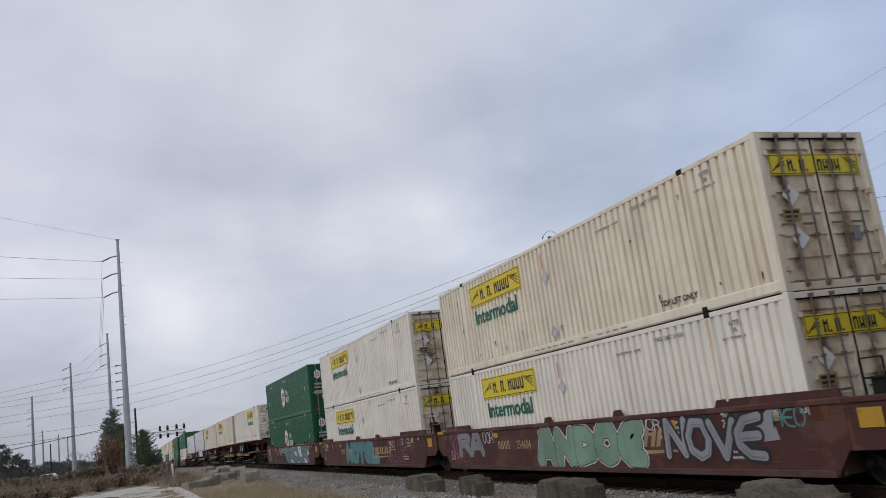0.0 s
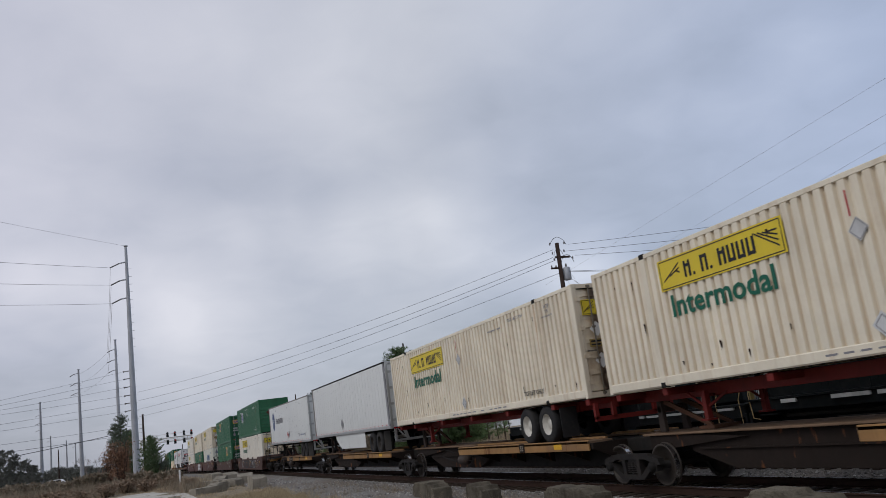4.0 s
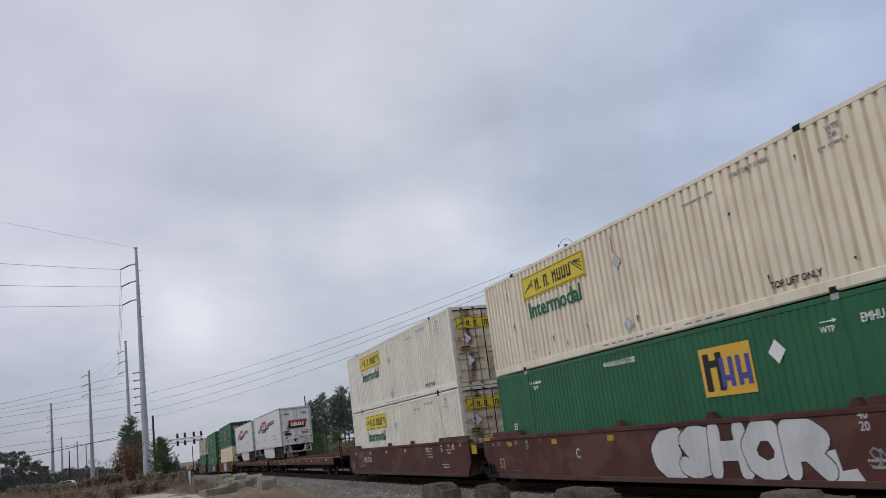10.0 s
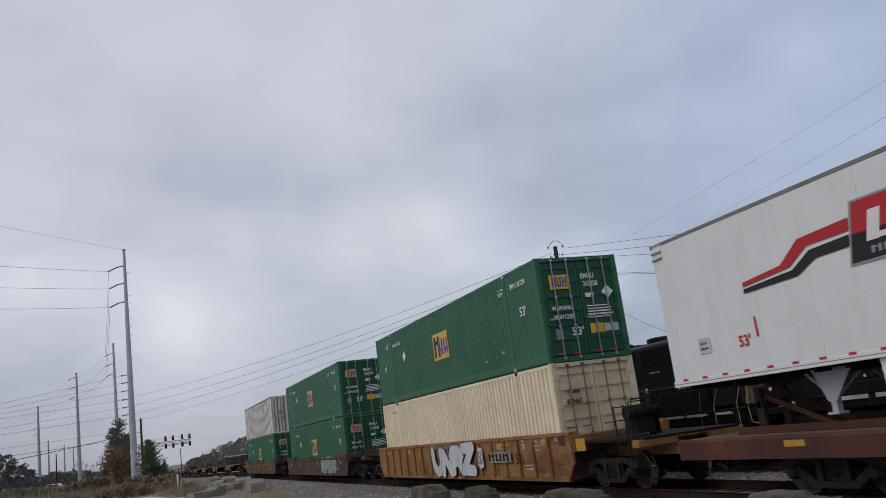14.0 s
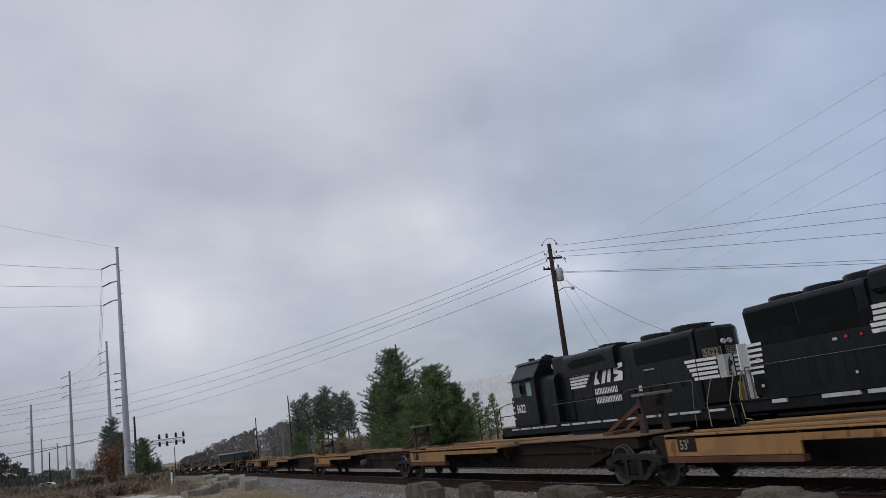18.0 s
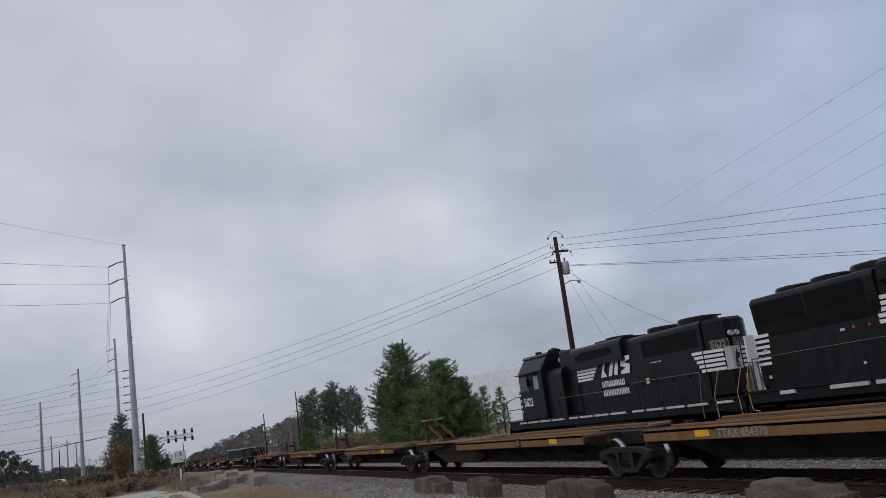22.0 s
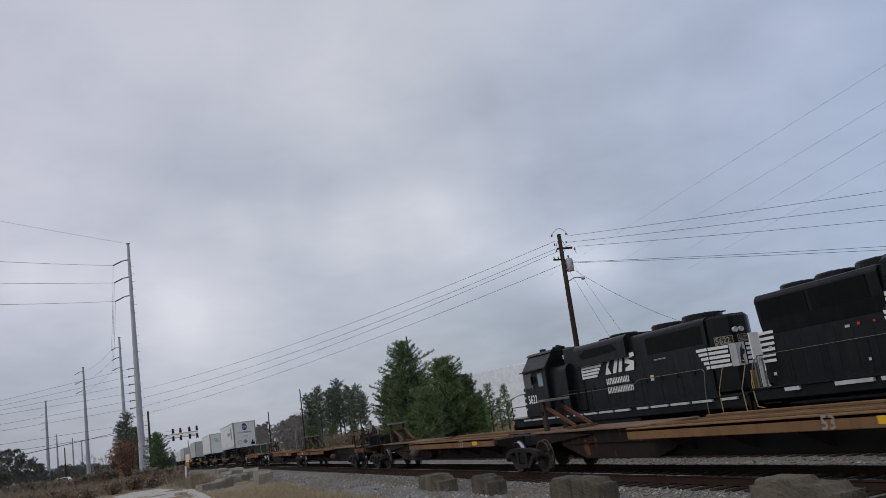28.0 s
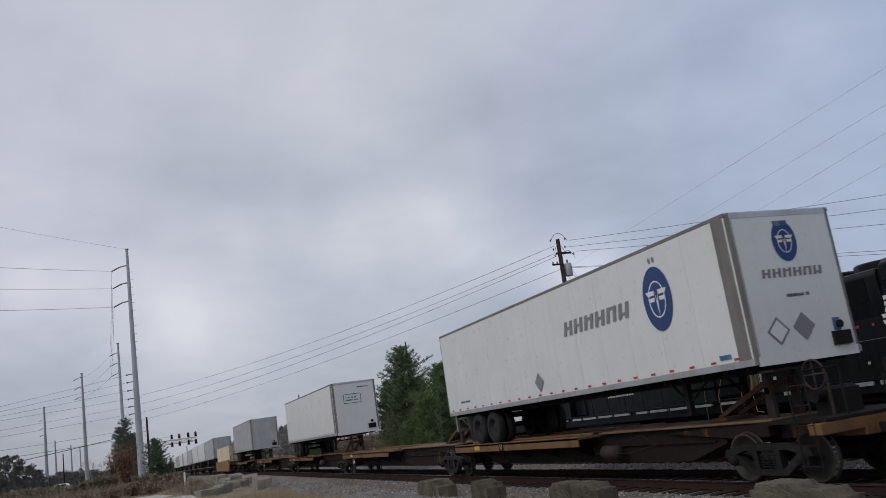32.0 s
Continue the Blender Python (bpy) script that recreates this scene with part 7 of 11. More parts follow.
def well_car(label, skin, first, last, body0, body1, style="plate", left_end=True, right_end=True, trucks=("a", "b"), brake=False):
    """One unit of a stack-well car. body0..body1: the well; first..last: truck centres; an end that couples reaches 1.9 m past its truck."""
    c = thing("well_car", label, "rail car", group="well cars of the train")
    sx = 1.50
    low = skin in ("dark_brown", "fec_tan")
    top = 1.18 if low else 1.46   # upper edge of the sides
    for s in (-1, 1):
        xo, xi = s * sx, s * (sx - 0.06)
        f = Form()
        f.prism([(body0 - 0.3, top - 0.04), (body0 - 0.3, 0.66), (body0 - 0.22, 0.62), (body0 + 0.06, 0.26), (body1 - 0.06, 0.26), (body1 + 0.22, 0.62), (body1 + 0.3, 0.66), (body1 + 0.3, top - 0.04)], "x", min(xo, xi), max(xo, xi))
        side = part("side_plate", f, skin, c, bevel=0.006)
        part("top_chord", Form().box(min(s * 1.53, s * 1.31), max(s * 1.53, s * 1.31), body0 - 0.3, body1 + 0.3, top - 0.10, top), skin, c, bevel=0.012)
        part("bottom_chord", Form().box(min(s * 1.52, s * 1.25), max(s * 1.52, s * 1.25), body0 + 0.1, body1 - 0.1, 0.22, 0.34), skin if style != "plate" else "dark_brown", c, bevel=0.012)
        if style == "posts":
            n = 17
            for i in range(n):
                y = body0 + 0.9 + i * (body1 - body0 - 1.8) / (n - 1)
                part("side_post", Form().box(min(s * 1.50, s * 1.575), max(s * 1.50, s * 1.575), y - 0.05, y + 0.05, 0.34, top - 0.10), skin, c, bevel=0.01)
        else:
            for y0, y1 in ((body0 - 0.28, body0 + 2.5), (body1 - 2.4, body1 + 0.28)) if low else ():
                part("guide", Form().prism([(y0, top), (y1, top), (y1 - 0.06, top + 0.16), (y0, top + 0.16)], "x", min(s * 1.37, s * 1.525), max(s * 1.37, s * 1.525)), skin, c, bevel=0.01)
            for y0, y1 in () if low else ((body0 - 0.25, body0 + 2.45), (body1 - 1.7, body1 + 0.25)):
                part("guide", Form().prism([(y0, top), (y1, top), (y1 - 0.12, top + 0.14), (y0 + 0.04, top + 0.14)], "x", min(s * 1.40, s * 1.46), max(s * 1.40, s * 1.46)), skin, c)
            for y in (body0 + 2.6, body0 + 6.2, body0 + 9.6, body1 - 1.8):
                part("lug", Form().prism([(y - 0.14, top), (y + 0.14, top), (y + 0.05, top + 0.14), (y - 0.05, top + 0.14)], "x", min(s * 1.36, s * 1.50), max(s * 1.36, s * 1.50)), skin, c)
    for i in range(9):
        y = body0 + 0.6 + i * (body1 - body0 - 1.2) / 8
        part("floor_beam", Form().box(-1.44, 1.44, y - 0.12, y + 0.12, 0.24, 0.36), "dark_steel", c)
    for end, d, b, tr, couples in ((0, -1, body0, first, left_end), (1, 1, body1, last, right_end)):
        reach = tr + d * (1.9 if couples else 0.0)
        ya, yb = sorted((b - d * 0.1, reach if couples else tr))
        f = Form().box(-0.42, 0.42, ya, yb, 0.72, 1.12)
        if couples:
            f.box(-1.45, 1.45, min(b, b + d * 0.35), max(b, b + d * 0.35), 0.95, 1.36)
            f.box(-1.45, 1.45, min(reach - d * 0.28, reach), max(reach - d * 0.28, reach), 0.98, 1.15)
        else:
            f.box(-1.35, 1.35, min(b, b + d * 0.4), max(b, b + d * 0.4), 0.95, 1.3)
        part("end_sill", f, skin if style == "posts" else "dark_brown", c, bevel=0.015)
        part("bulkhead", Form().box(-1.43, 1.43, min(b + d * 0.02, b - d * 0.05), max(b + d * 0.02, b - d * 0.05), 0.26, 1.2), "dark_brown", c)
        part("end_platform", Form().box(-1.3, 1.3, ya, yb, 1.13, 1.19), "dark_steel", c)
        if couples:
            coupler(c, reach + d * 0.35, d)
            ladder(c, -1.47, reach - d * 0.35, 0.35, 1.95, d=-d)
            f = Form().line([(-1.4, reach - d * 0.1, 1.15), (-1.4, reach - d * 0.1, 2.05), (1.4, reach - d * 0.1, 2.05), (1.4, reach - d * 0.1, 1.15)], 0.02)
            part("end_rail", f, "dark_steel", c)
    if "a" in trucks:
        truck(c, first)
    if "b" in trucks:
        truck(c, last)
    if brake:
        brake_gear(c, first - 0.9, 1)
    return c


def car_marks(c, body0, body1, seed=1, yellow=True, z=1.16):
    """Yellow reflectors and white stencils along a car side."""
    x = -1.505
    if yellow:
        n = 6
        flat("reflector", [rect(0, 0, 0.30, 0.13)], "yellow_dull", c, SIDE, (x - 0.002, body0 + 1.4, z), "yellow reflective patch")
        for i in range(1, n):
            flat("reflector", [rect(0, 0, 0.30, 0.13)], "yellow_dull", c, SIDE, (x - 0.002, body0 + 1.4 + i * (body1 - body0 - 2.4) / (n - 1), z))
    flat("stencil_print", bars(4, 0.9, 0.42, seed), "sill_white", c, SIDE, (x - 0.001, body0 + 4.4, 0.88), "small white stencilled data")
    flat("stencil_print", bars(2, 0.5, 0.22, seed + 1), "sill_white", c, SIDE, (x - 0.001, body0 + 2.0, 1.0))
    flat("stencil_print", bars(2, 0.8, 0.2, seed + 2), "sill_white", c, SIDE, (x - 0.001, body0 + 2.6, 0.5))
    if yellow:
        words("53", 0.42, "spray_tan", c, SIDE, (x - 0.001, body1 - 0.2, 0.52), label="white length figures")
    if z > 1.1:
        for text, y in (("45|", body0 + 1.8), ("48|", body0 + 1.3), ("53|", body0 + 0.6)):
            words(text, 0.17, "sill_white", c, SIDE, (x - 0.002, y, 1.26))
        flat("reflector", [rect(0, 0, 0.46, 0.30)], "yellow_dull", c, SIDE, (x - 0.003, body0 - 0.55, 0.98))
        flat("faded_patch", [rect(0, 0, 0.36, 0.26)], "rust_red", c, SIDE, (x - 0.0005, body0 + 0.35, 1.12), "faded red square")
        flat("stencil_print", bars(3, 0.75, 0.2, seed + 6), "fec_tan", c, SIDE, (x - 0.003, body0 + 0.05, 1.2))
        flat("stencil_print", bars(2, 0.65, 0.14, seed + 7), "fec_tan", c, SIDE, (x - 0.002, body0 + 1.9, 0.44))
        flat("stencil_print", bars(1, 0.8, 0.09, seed + 8), "fec_tan", c, SIDE, (x - 0.002, body0 + 0.95, 0.62))
    words("40", 0.2, "sill_white", c, SIDE, (x - 0.001, body0 + 2.6, z + 0.12))
    words("20", 0.2, "sill_white", c, SIDE, (x - 0.001, body0 + 2.6, z - 0.06))


def spray(c, seed, u, v, w, h, n, fill, edge, x=-1.507, hole=None, halo=None):
    """A sprayed piece of bulging letters with its outline; u: where it begins, read from the -x side."""
    polys, holes = scrawl(seed, w, h, n)
    if halo:
        flat("graffiti_halo", outline_of(polys, 0.11), halo, c, SIDE, (x + 0.0015, u, v), "pale sprayed outline")
    flat("graffiti", polys, fill, c, SIDE, (x, u, v), "sprayed graffiti lettering")
    flat("graffiti_holes", holes, hole or edge, c, SIDE, (x - 0.002, u, v))
    flat("graffiti_outline", outline_of(polys, 0.025), edge, c, SIDE, (x - 0.003, u, v))


def brush(c, strokes, u, v, wid, fill, edge, x=-1.507):
    """A sprayed piece of broad strokes with a pale outline round them."""
    flat("graffiti_outline", [q for s in strokes for q in ribbon(s, wid + 0.07)], edge, c, SIDE, (x, u, v), "pale sprayed outline")
    flat("graffiti", [q for s in strokes for q in ribbon(s, wid)], fill, c, SIDE, (x - 0.002, u, v), "broad black graffiti strokes")


GLYPH = {  # bulging letter forms as strokes in a unit cell
    "A": [[(0, 0), (0.36, 1), (0.64, 1), (1, 0)], [(0.2, 0.36), (0.8, 0.36)]],
    "B": [[(0.05, 0), (0, 1), (0.7, 0.95), (0.85, 0.72), (0.2, 0.52), (0.95, 0.4), (0.85, 0.05), (0.05, 0)]],
    "C": [[(0.95, 0.85), (0.5, 1), (0.05, 0.6), (0.1, 0.25), (0.5, 0), (1, 0.1)]],
    "D": [[(0.1, 0), (0.1, 1), (0.65, 0.95), (1, 0.6), (0.9, 0.2), (0.1, 0)]],
    "E": [[(1, 1), (0.35, 0.92), (0.05, 0.6), (0.08, 0.3), (0.4, 0.04), (1, 0)], [(0.1, 0.5), (0.85, 0.52)]],
    "H": [[(0, 0), (0.08, 1)], [(1, 0), (0.92, 1)], [(0.05, 0.48), (0.95, 0.5)]],
    "I": [[(0.5, 0), (0.5, 1)]],
    "K": [[(0, 0), (0.05, 1)], [(1, 1), (0.1, 0.5), (1, 0)]],
    "L": [[(0.1, 1), (0, 0.05), (1, 0.1)]],
    "N": [[(0, 0), (0.08, 1), (0.88, 0.02), (1, 1)]],
    "O": [[(0.5, 0), (0.1, 0.2), (0, 0.6), (0.3, 1), (0.75, 0.98), (1, 0.5), (0.85, 0.12), (0.5, 0)]],
    "R": [[(0.05, 0), (0.05, 1), (0.7, 0.98), (0.95, 0.75), (0.7, 0.5), (0.15, 0.48)], [(0.5, 0.48), (1, 0)]],
    "S": [[(0.95, 0.88), (0.5, 1), (0.08, 0.78), (0.3, 0.55), (0.85, 0.42), (0.85, 0.12), (0.4, 0), (0, 0.12)]],
    "T": [[(0, 0.95), (1, 1)], [(0.5, 0.95), (0.55, 0)]],
    "U": [[(0, 1), (0.05, 0.3), (0.4, 0), (0.8, 0.1), (1, 0.5), (0.95, 1)]],
    "V": [[(0, 1), (0.5, 0), (1, 1)]],
    "Z": [[(0, 0.95), (1, 1), (0, 0.04), (1, 0)]],
}


def layered(name, layers, material, parent, at, label=""):
    """Flat shapes on a near side, each (depth, points), laid over one another in thin coats."""
    m = Matrix.Translation(at) @ SIDE
    f = Form()
    for depth, p in layers:
        f.add([m @ Vector((u, v, depth)) for u, v in p], [tuple(range(len(p)))])
    me = f.mesh(name, M[material], fix=False)
    return part(name, me, material, parent, label)


def piece(c, text, u, v, w, h, fat, fill, edge, seed=1, x=-1.507, rim=0.07, lean=0.0, grow=0.0, shade=None):
    """Spray-painted bulging letters with an outline: fat strokes, one letter overlapping the next."""
    r = random.Random(seed)
    n = len(text)
    step = w / n
    outer, inner, dark = [], [], []
    for i, k in enumerate(text):
        a0 = i * step + fat * 0.4
        cw = step * (1.08 + grow) - fat * 0.8
        lift, tall = r.uniform(-0.03, 0.05) * h, h * r.uniform(0.94, 1.04)
        base = 0.0006 * i
        for q, stroke in enumerate(GLYPH[k]):
            pts = [(a0 + px * cw + lean * py * h + r.uniform(-0.03, 0.03) * cw, fat * 0.5 + lift + py * (tall - fat)) for px, py in stroke]
            quads = list(ribbon(pts, fat)) + [oval(pu, pv, fat / 2, fat / 2, 10) for pu, pv in pts]
            wide = list(ribbon(pts, fat + rim)) + [oval(pu, pv, (fat + rim) / 2, (fat + rim) / 2, 10) for pu, pv in pts]
            outer += [(base + 0.00001 * j, p) for j, p in enumerate(wide)]
            inner += [(base + 0.0003 + 0.00001 * j, p) for j, p in enumerate(quads)]
            if shade:
                low = [(pu + fat * 0.1, pv - fat * 0.22) for pu, pv in pts]
                dark += [(base + 0.00045 + 0.00001 * j, p) for j, p in enumerate(ribbon(low, fat * 0.22))]
    layered("graffiti_outline", outer, edge, c, (x, u, v), "sprayed outline of bulging letters")
    layered("graffiti", inner, fill, c, (x, u, v), "sprayed graffiti lettering")
    if shade:
        layered("graffiti_shading", dark, shade, c, (x, u, v), "second colour sprayed inside the letters")


def scribble(c, text, u, v, w, h, material, wid=0.03, seed=1, x=-1.5075):
    """A tag drawn in thin lines."""
    r = random.Random(seed)
    out = []
    step = w / len(text)
    for i, k in enumerate(text):
        for stroke in GLYPH[k]:
            pts = [(i * step + px * step * 0.95 + r.uniform(-0.1, 0.1) * step, py * h * r.uniform(0.85, 1.1)) for px, py in stroke]
            out += [(0.00002 * (len(out) + j), p) for j, p in enumerate(ribbon(pts, wid))]
    layered("graffiti_tag", out, material, c, (x, u, v), "thin sprayed tag")


def tag(c, seed, u, v, w, h, n, material, x=-1.507, wid=0.03):
    flat("graffiti_tag", loops(seed, w, h, n, wid), material, c, SIDE, (x, u, v), "thin sprayed tag")


# ---- trailers ----
def road_wheel(parent, x, y, z, rim, s):
    """A dual truck tyre with its rim; s: the outer side."""
    r = 0.50
    f = Form()
    for off in (0.0, -0.33):
        c = x + s * off
        f.lathe([(0.29, s * 0.13), (0.40, s * 0.14), (r - 0.03, s * 0.12), (r, s * 0.09), (r, -s * 0.09), (r - 0.03, -s * 0.12), (0.29, -s * 0.13)], (c, y, z), "x", 26)
    t = part("tyre", f, "rubber", parent, smooth=True)
    f = Form().lathe([(0.29, s * 0.12), (0.27, s * 0.10), (0.26, s * 0.0), (0.17, -s * 0.03), (0.14, s * 0.02), (0.10, s * 0.05), (0.0, s * 0.05)], (x, y, z), "x", 22)
    part("rim", f, rim, t, smooth=True)


def running_gear(c, y, rim="rim_dark", frame="dark_steel", deck=0.0):
    """Tandem axles centred at y below a trailer; deck: height of what they stand on."""
    f = Form()
    for s in (-1, 1):
        f.box(s * 0.5 - 0.06, s * 0.5 + 0.06, y - 1.35, y + 1.35, deck + 0.72, deck + 0.9)
    f.box(-0.5, 0.5, y - 0.1, y + 0.1, deck + 0.72, deck + 0.85)
    b = part("bogie_frame", f, frame, c)
    for k in (-0.62, 0.62):
        part("axle", Form().tube((-0.95, y + k, deck + 0.5), (0.95, y + k, deck + 0.5), 0.07, n=10), "dark_steel", b)
        for s in (-1, 1):
            road_wheel(b, s * 1.08, y + k, deck + 0.5, rim, s)


def legs(c, y, z_top, deck, material="dark_steel"):
    f = Form()
    for s in (-1, 1):
        f.box(s * 0.75 - 0.06, s * 0.75 + 0.06, y - 0.06, y + 0.06, deck + 0.28, z_top)
        f.box(s * 0.75 - 0.12, s * 0.75 + 0.12, y - 0.12, y + 0.12, deck + 0.25, deck + 0.29)
        f.line([(s * 0.75, y, deck + 0.5), (s * 0.75, y + 0.6, z_top)], 0.03)
        f.line([(s * 0.75, y, deck + 0.5), (s * 0.45, y - 0.5, z_top)], 0.03)
        if material == "galv":
            f.prism([(y + 0.38, z_top), (y - 0.62, z_top), (y - 0.46, z_top - 0.1), (y - 0.10, deck + 0.48), (y + 0.10, deck + 0.48), (y + 0.30, z_top - 0.1)], "x", s * 0.75 - 0.075, s * 0.75 - 0.062)
    f.line([(-0.75, y, deck + 0.75), (0.75, y, deck + 0.75)], 0.03)
    part("landing_gear", f, material, c)


def trailer(label, skin="trailer_white", nose="front", length=16.15, skirt=False, seams=13, bumper=True, rim="rim_dark", plate_nose=True, riveted=False, top=3.95, plain_rails=False):
    """A dry-van road trailer on its wheels. nose: 'front' towards -y, or 'back'. z 0 is the deck it stands on."""
    c = thing("semi_trailer", label, "trailer", group="road trailers on the train")
    z0, z1 = 1.07, top
    w = 1.295
    n_y, r_y = (0.0, length) if nose == "front" else (length, 0.0)
    d = 1 if nose == "front" else -1       # from the nose inwards
    for s in (-1, 1):
        step = (length - 0.5) / seams
        for i in range(seams):
            a = 0.25 + i * step
            part("side_panel", Form().box(min(s * (w - 0.03), s * (w - 0.006)), max(s * (w - 0.03), s * (w - 0.006)), a + 0.004, a + step - 0.004, z0 + 0.10, z1 - 0.06), skin, c, fix=False)
        part("side_core", Form().box(min(s * (w - 0.05), s * (w - 0.012)), max(s * (w - 0.05), s * (w - 0.012)), 0.05, length - 0.05, z0 + 0.05, z1 - 0.03), "grey" if riveted else skin, c)
        part("bottom_rail", Form().box(min(s * (w - 0.05), s * (w + 0.004)), max(s * (w - 0.05), s * (w + 0.004)), 0.02, length - 0.02, z0 - 0.02, z0 + 0.11), skin if plain_rails else "alu", c, bevel=0.006)
        if plain_rails:
            part("rail_groove", Form().box(min(s * w, s * (w + 0.006)), max(s * w, s * (w + 0.006)), 0.02, length - 0.02, z0 + 0.035, z0 + 0.05), "grey", c)
        part("top_rail", Form().box(min(s * (w - 0.05), s * (w + 0.002)), max(s * (w - 0.05), s * (w + 0.002)), 0.02, length - 0.02, z1 - 0.07, z1 + 0.01), "alu_dirty" if not riveted else "dark_steel", c, bevel=0.01)
        if s < 0:
            k = 26 if plain_rails else 23
            tz = z0 + (0.085 if plain_rails else 0.135)
            flat("marker_tape", [rect(0, 0, 0.16, 0.045)], "tape_red", c, SIDE, (-w - 0.008, 0.55, tz), "red reflective tape")
            for i in range(1, k):
                flat("marker_tape", [rect(0, 0, 0.16, 0.045)], "tape_red", c, SIDE, (-w - 0.008, 0.55 + i * (length - 0.9) / (k - 1), tz))
            if riveted:
                for i in range(seams):
                    a = 0.25 + i * step
                    f = Form()
                    for j in range(26):
                        z = z0 + 0.18 + j * 0.10
                        f.box(-w - 0.004, -w + 0.006, a - 0.012, a + 0.012, z, z + 0.03)
                    part("rivet_row", f, "alu", c, fix=False)
    roof = Form().prism([(-w + 0.01, z1 - 0.02), (-w + 0.06, z1 + 0.015), (w - 0.06, z1 + 0.015), (w - 0.01, z1 - 0.02)], "y", 0.02, length - 0.02)
    part("roof", roof, "alu", c)
    part("floor", Form().box(-w + 0.05, w - 0.05, 0.05, length - 0.05, z0 - 0.02, z0 + 0.06), "dark_steel", c)
    # nose wall with rounded aluminium corners
    ya, yb = sorted((n_y, n_y + d * 0.05))
    part("nose_wall", Form().box(-w + 0.12, w - 0.12, ya, yb, z0 + 0.02, z1 - 0.02), skin, c)
    for s in (-1, 1):
        f = Form()
        pts = [(s * (w + 0.002), n_y + d * 0.42), (s * (w + 0.002), n_y + d * 0.12), (s * (w - 0.03), n_y + d * 0.03), (s * (w - 0.14), n_y - d * 0.004), (s * (w - 0.14), n_y + d * 0.04), (s * (w - 0.06), n_y + d * 0.15), (s * (w - 0.06), n_y + d * 0.42)]
        f.prism(pts, "z", z0 - 0.01, z1)
        part("nose_corner", f, skin if plain_rails else "alu_dirty", c)
    part("nose_rail", Form().box(-w + 0.12, w - 0.12, min(n_y - d * 0.004, n_y + d * 0.05), max(n_y - d * 0.004, n_y + d * 0.05), z1 - 0.12, z1 + 0.005), "alu", c, bevel=0.01)
    part("nose_rail", Form().box(-w + 0.1, w - 0.1, min(n_y - d * 0.006, n_y + d * 0.05), max(n_y - d * 0.006, n_y + d * 0.05), z0 - 0.05, z0 + 0.12), skin, c)
    f = Form()
    f.box(0.62, 1.05, min(n_y - d * 0.06, n_y), max(n_y - d * 0.06, n_y), z0 + 0.16, z0 + 0.42)
    f.tube((0.85, n_y - d * 0.05, z0 + 0.55), (0.85, n_y + d * 0.02, z0 + 0.55), 0.08, n=12)
    part("connection_box", f, "dark_steel", c, "electric and air connections")
    # doors
    f = Form()
    ya, yb = sorted((r_y, r_y - d * -0.06))
    for a, b in ((-w + 0.03, -w + 0.14), (w - 0.14, w - 0.03)):
        f.box(a, b, ya, yb, z0 - 0.02, z1)
    f.box(-w + 0.03, w - 0.03, ya, yb, z1 - 0.12, z1)
    part("rear_frame", f, "alu", c, bevel=0.006)
    for s in (-1, 1):
        a, b = (-w + 0.15, -0.01) if s < 0 else (0.01, w - 0.15)
        ya, yb = sorted((r_y + d * -0.03 + d * 0.035, r_y + d * -0.03))
        leaf = part("rear_door", Form().box(a, b, ya, yb, z0 + 0.04, z1 - 0.13), skin, c)
        for q in (0.35, 0.9 if s < 0 else 0.1):
            x = a + (b - a) * q
            f = Form().tube((x, r_y + d * 0.025, z0 + 0.0), (x, r_y + d * 0.025, z1 - 0.06), 0.017, n=8)
            for z in (z0 + 0.05, z0 + 0.7, z0 + 1.5, z1 - 0.2):
                f.box(x - 0.05, x + 0.05, min(r_y, r_y + d * 0.04), max(r_y, r_y + d * 0.04), z, z + 0.06)
            f.box(x - 0.02, x + 0.3, min(r_y + d * 0.03, r_y + d * 0.05), max(r_y + d * 0.03, r_y + d * 0.05), z0 + 0.42, z0 + 0.46)
            part("lock_rod", f, "alu", leaf)
        f = Form()
        for z in (z0 + 0.3, z0 + 1.0, z0 + 1.7, z0 + 2.4):
            x = a if s < 0 else b
            f.box(x - 0.14, x + 0.14, min(r_y, r_y + d * 0.03), max(r_y, r_y + d * 0.03), z, z + 0.1)
        part("hinge", f, "alu", leaf)
    # under the floor
    f = Form()
    for s in (-1, 1):
        f.box(s * 0.5 - 0.05, s * 0.5 + 0.05, min(r_y - d * 0.3, n_y + d * 1.0), max(r_y - d * 0.3, n_y + d * 1.0), z0 - 0.16, z0 - 0.02)
    for i in range(24):
        y = 0.4 + i * (length - 0.8) / 23
        f.box(-1.18, 1.18, y - 0.03, y + 0.03, z0 - 0.1, z0 - 0.02)
    f.box(-0.6, 0.6, min(n_y + d * 0.3, n_y + d * 1.6), max(n_y + d * 0.3, n_y + d * 1.6), z0 - 0.12, z0 - 0.03)
    part("underframe", f, "dark_steel", c)
    running_gear(c, r_y - d * 2.9, rim)
    legs(c, n_y + d * (3.62 if plain_rails else 2.9), z0 - 0.05, 0.0, "galv" if plain_rails else "dark_steel")
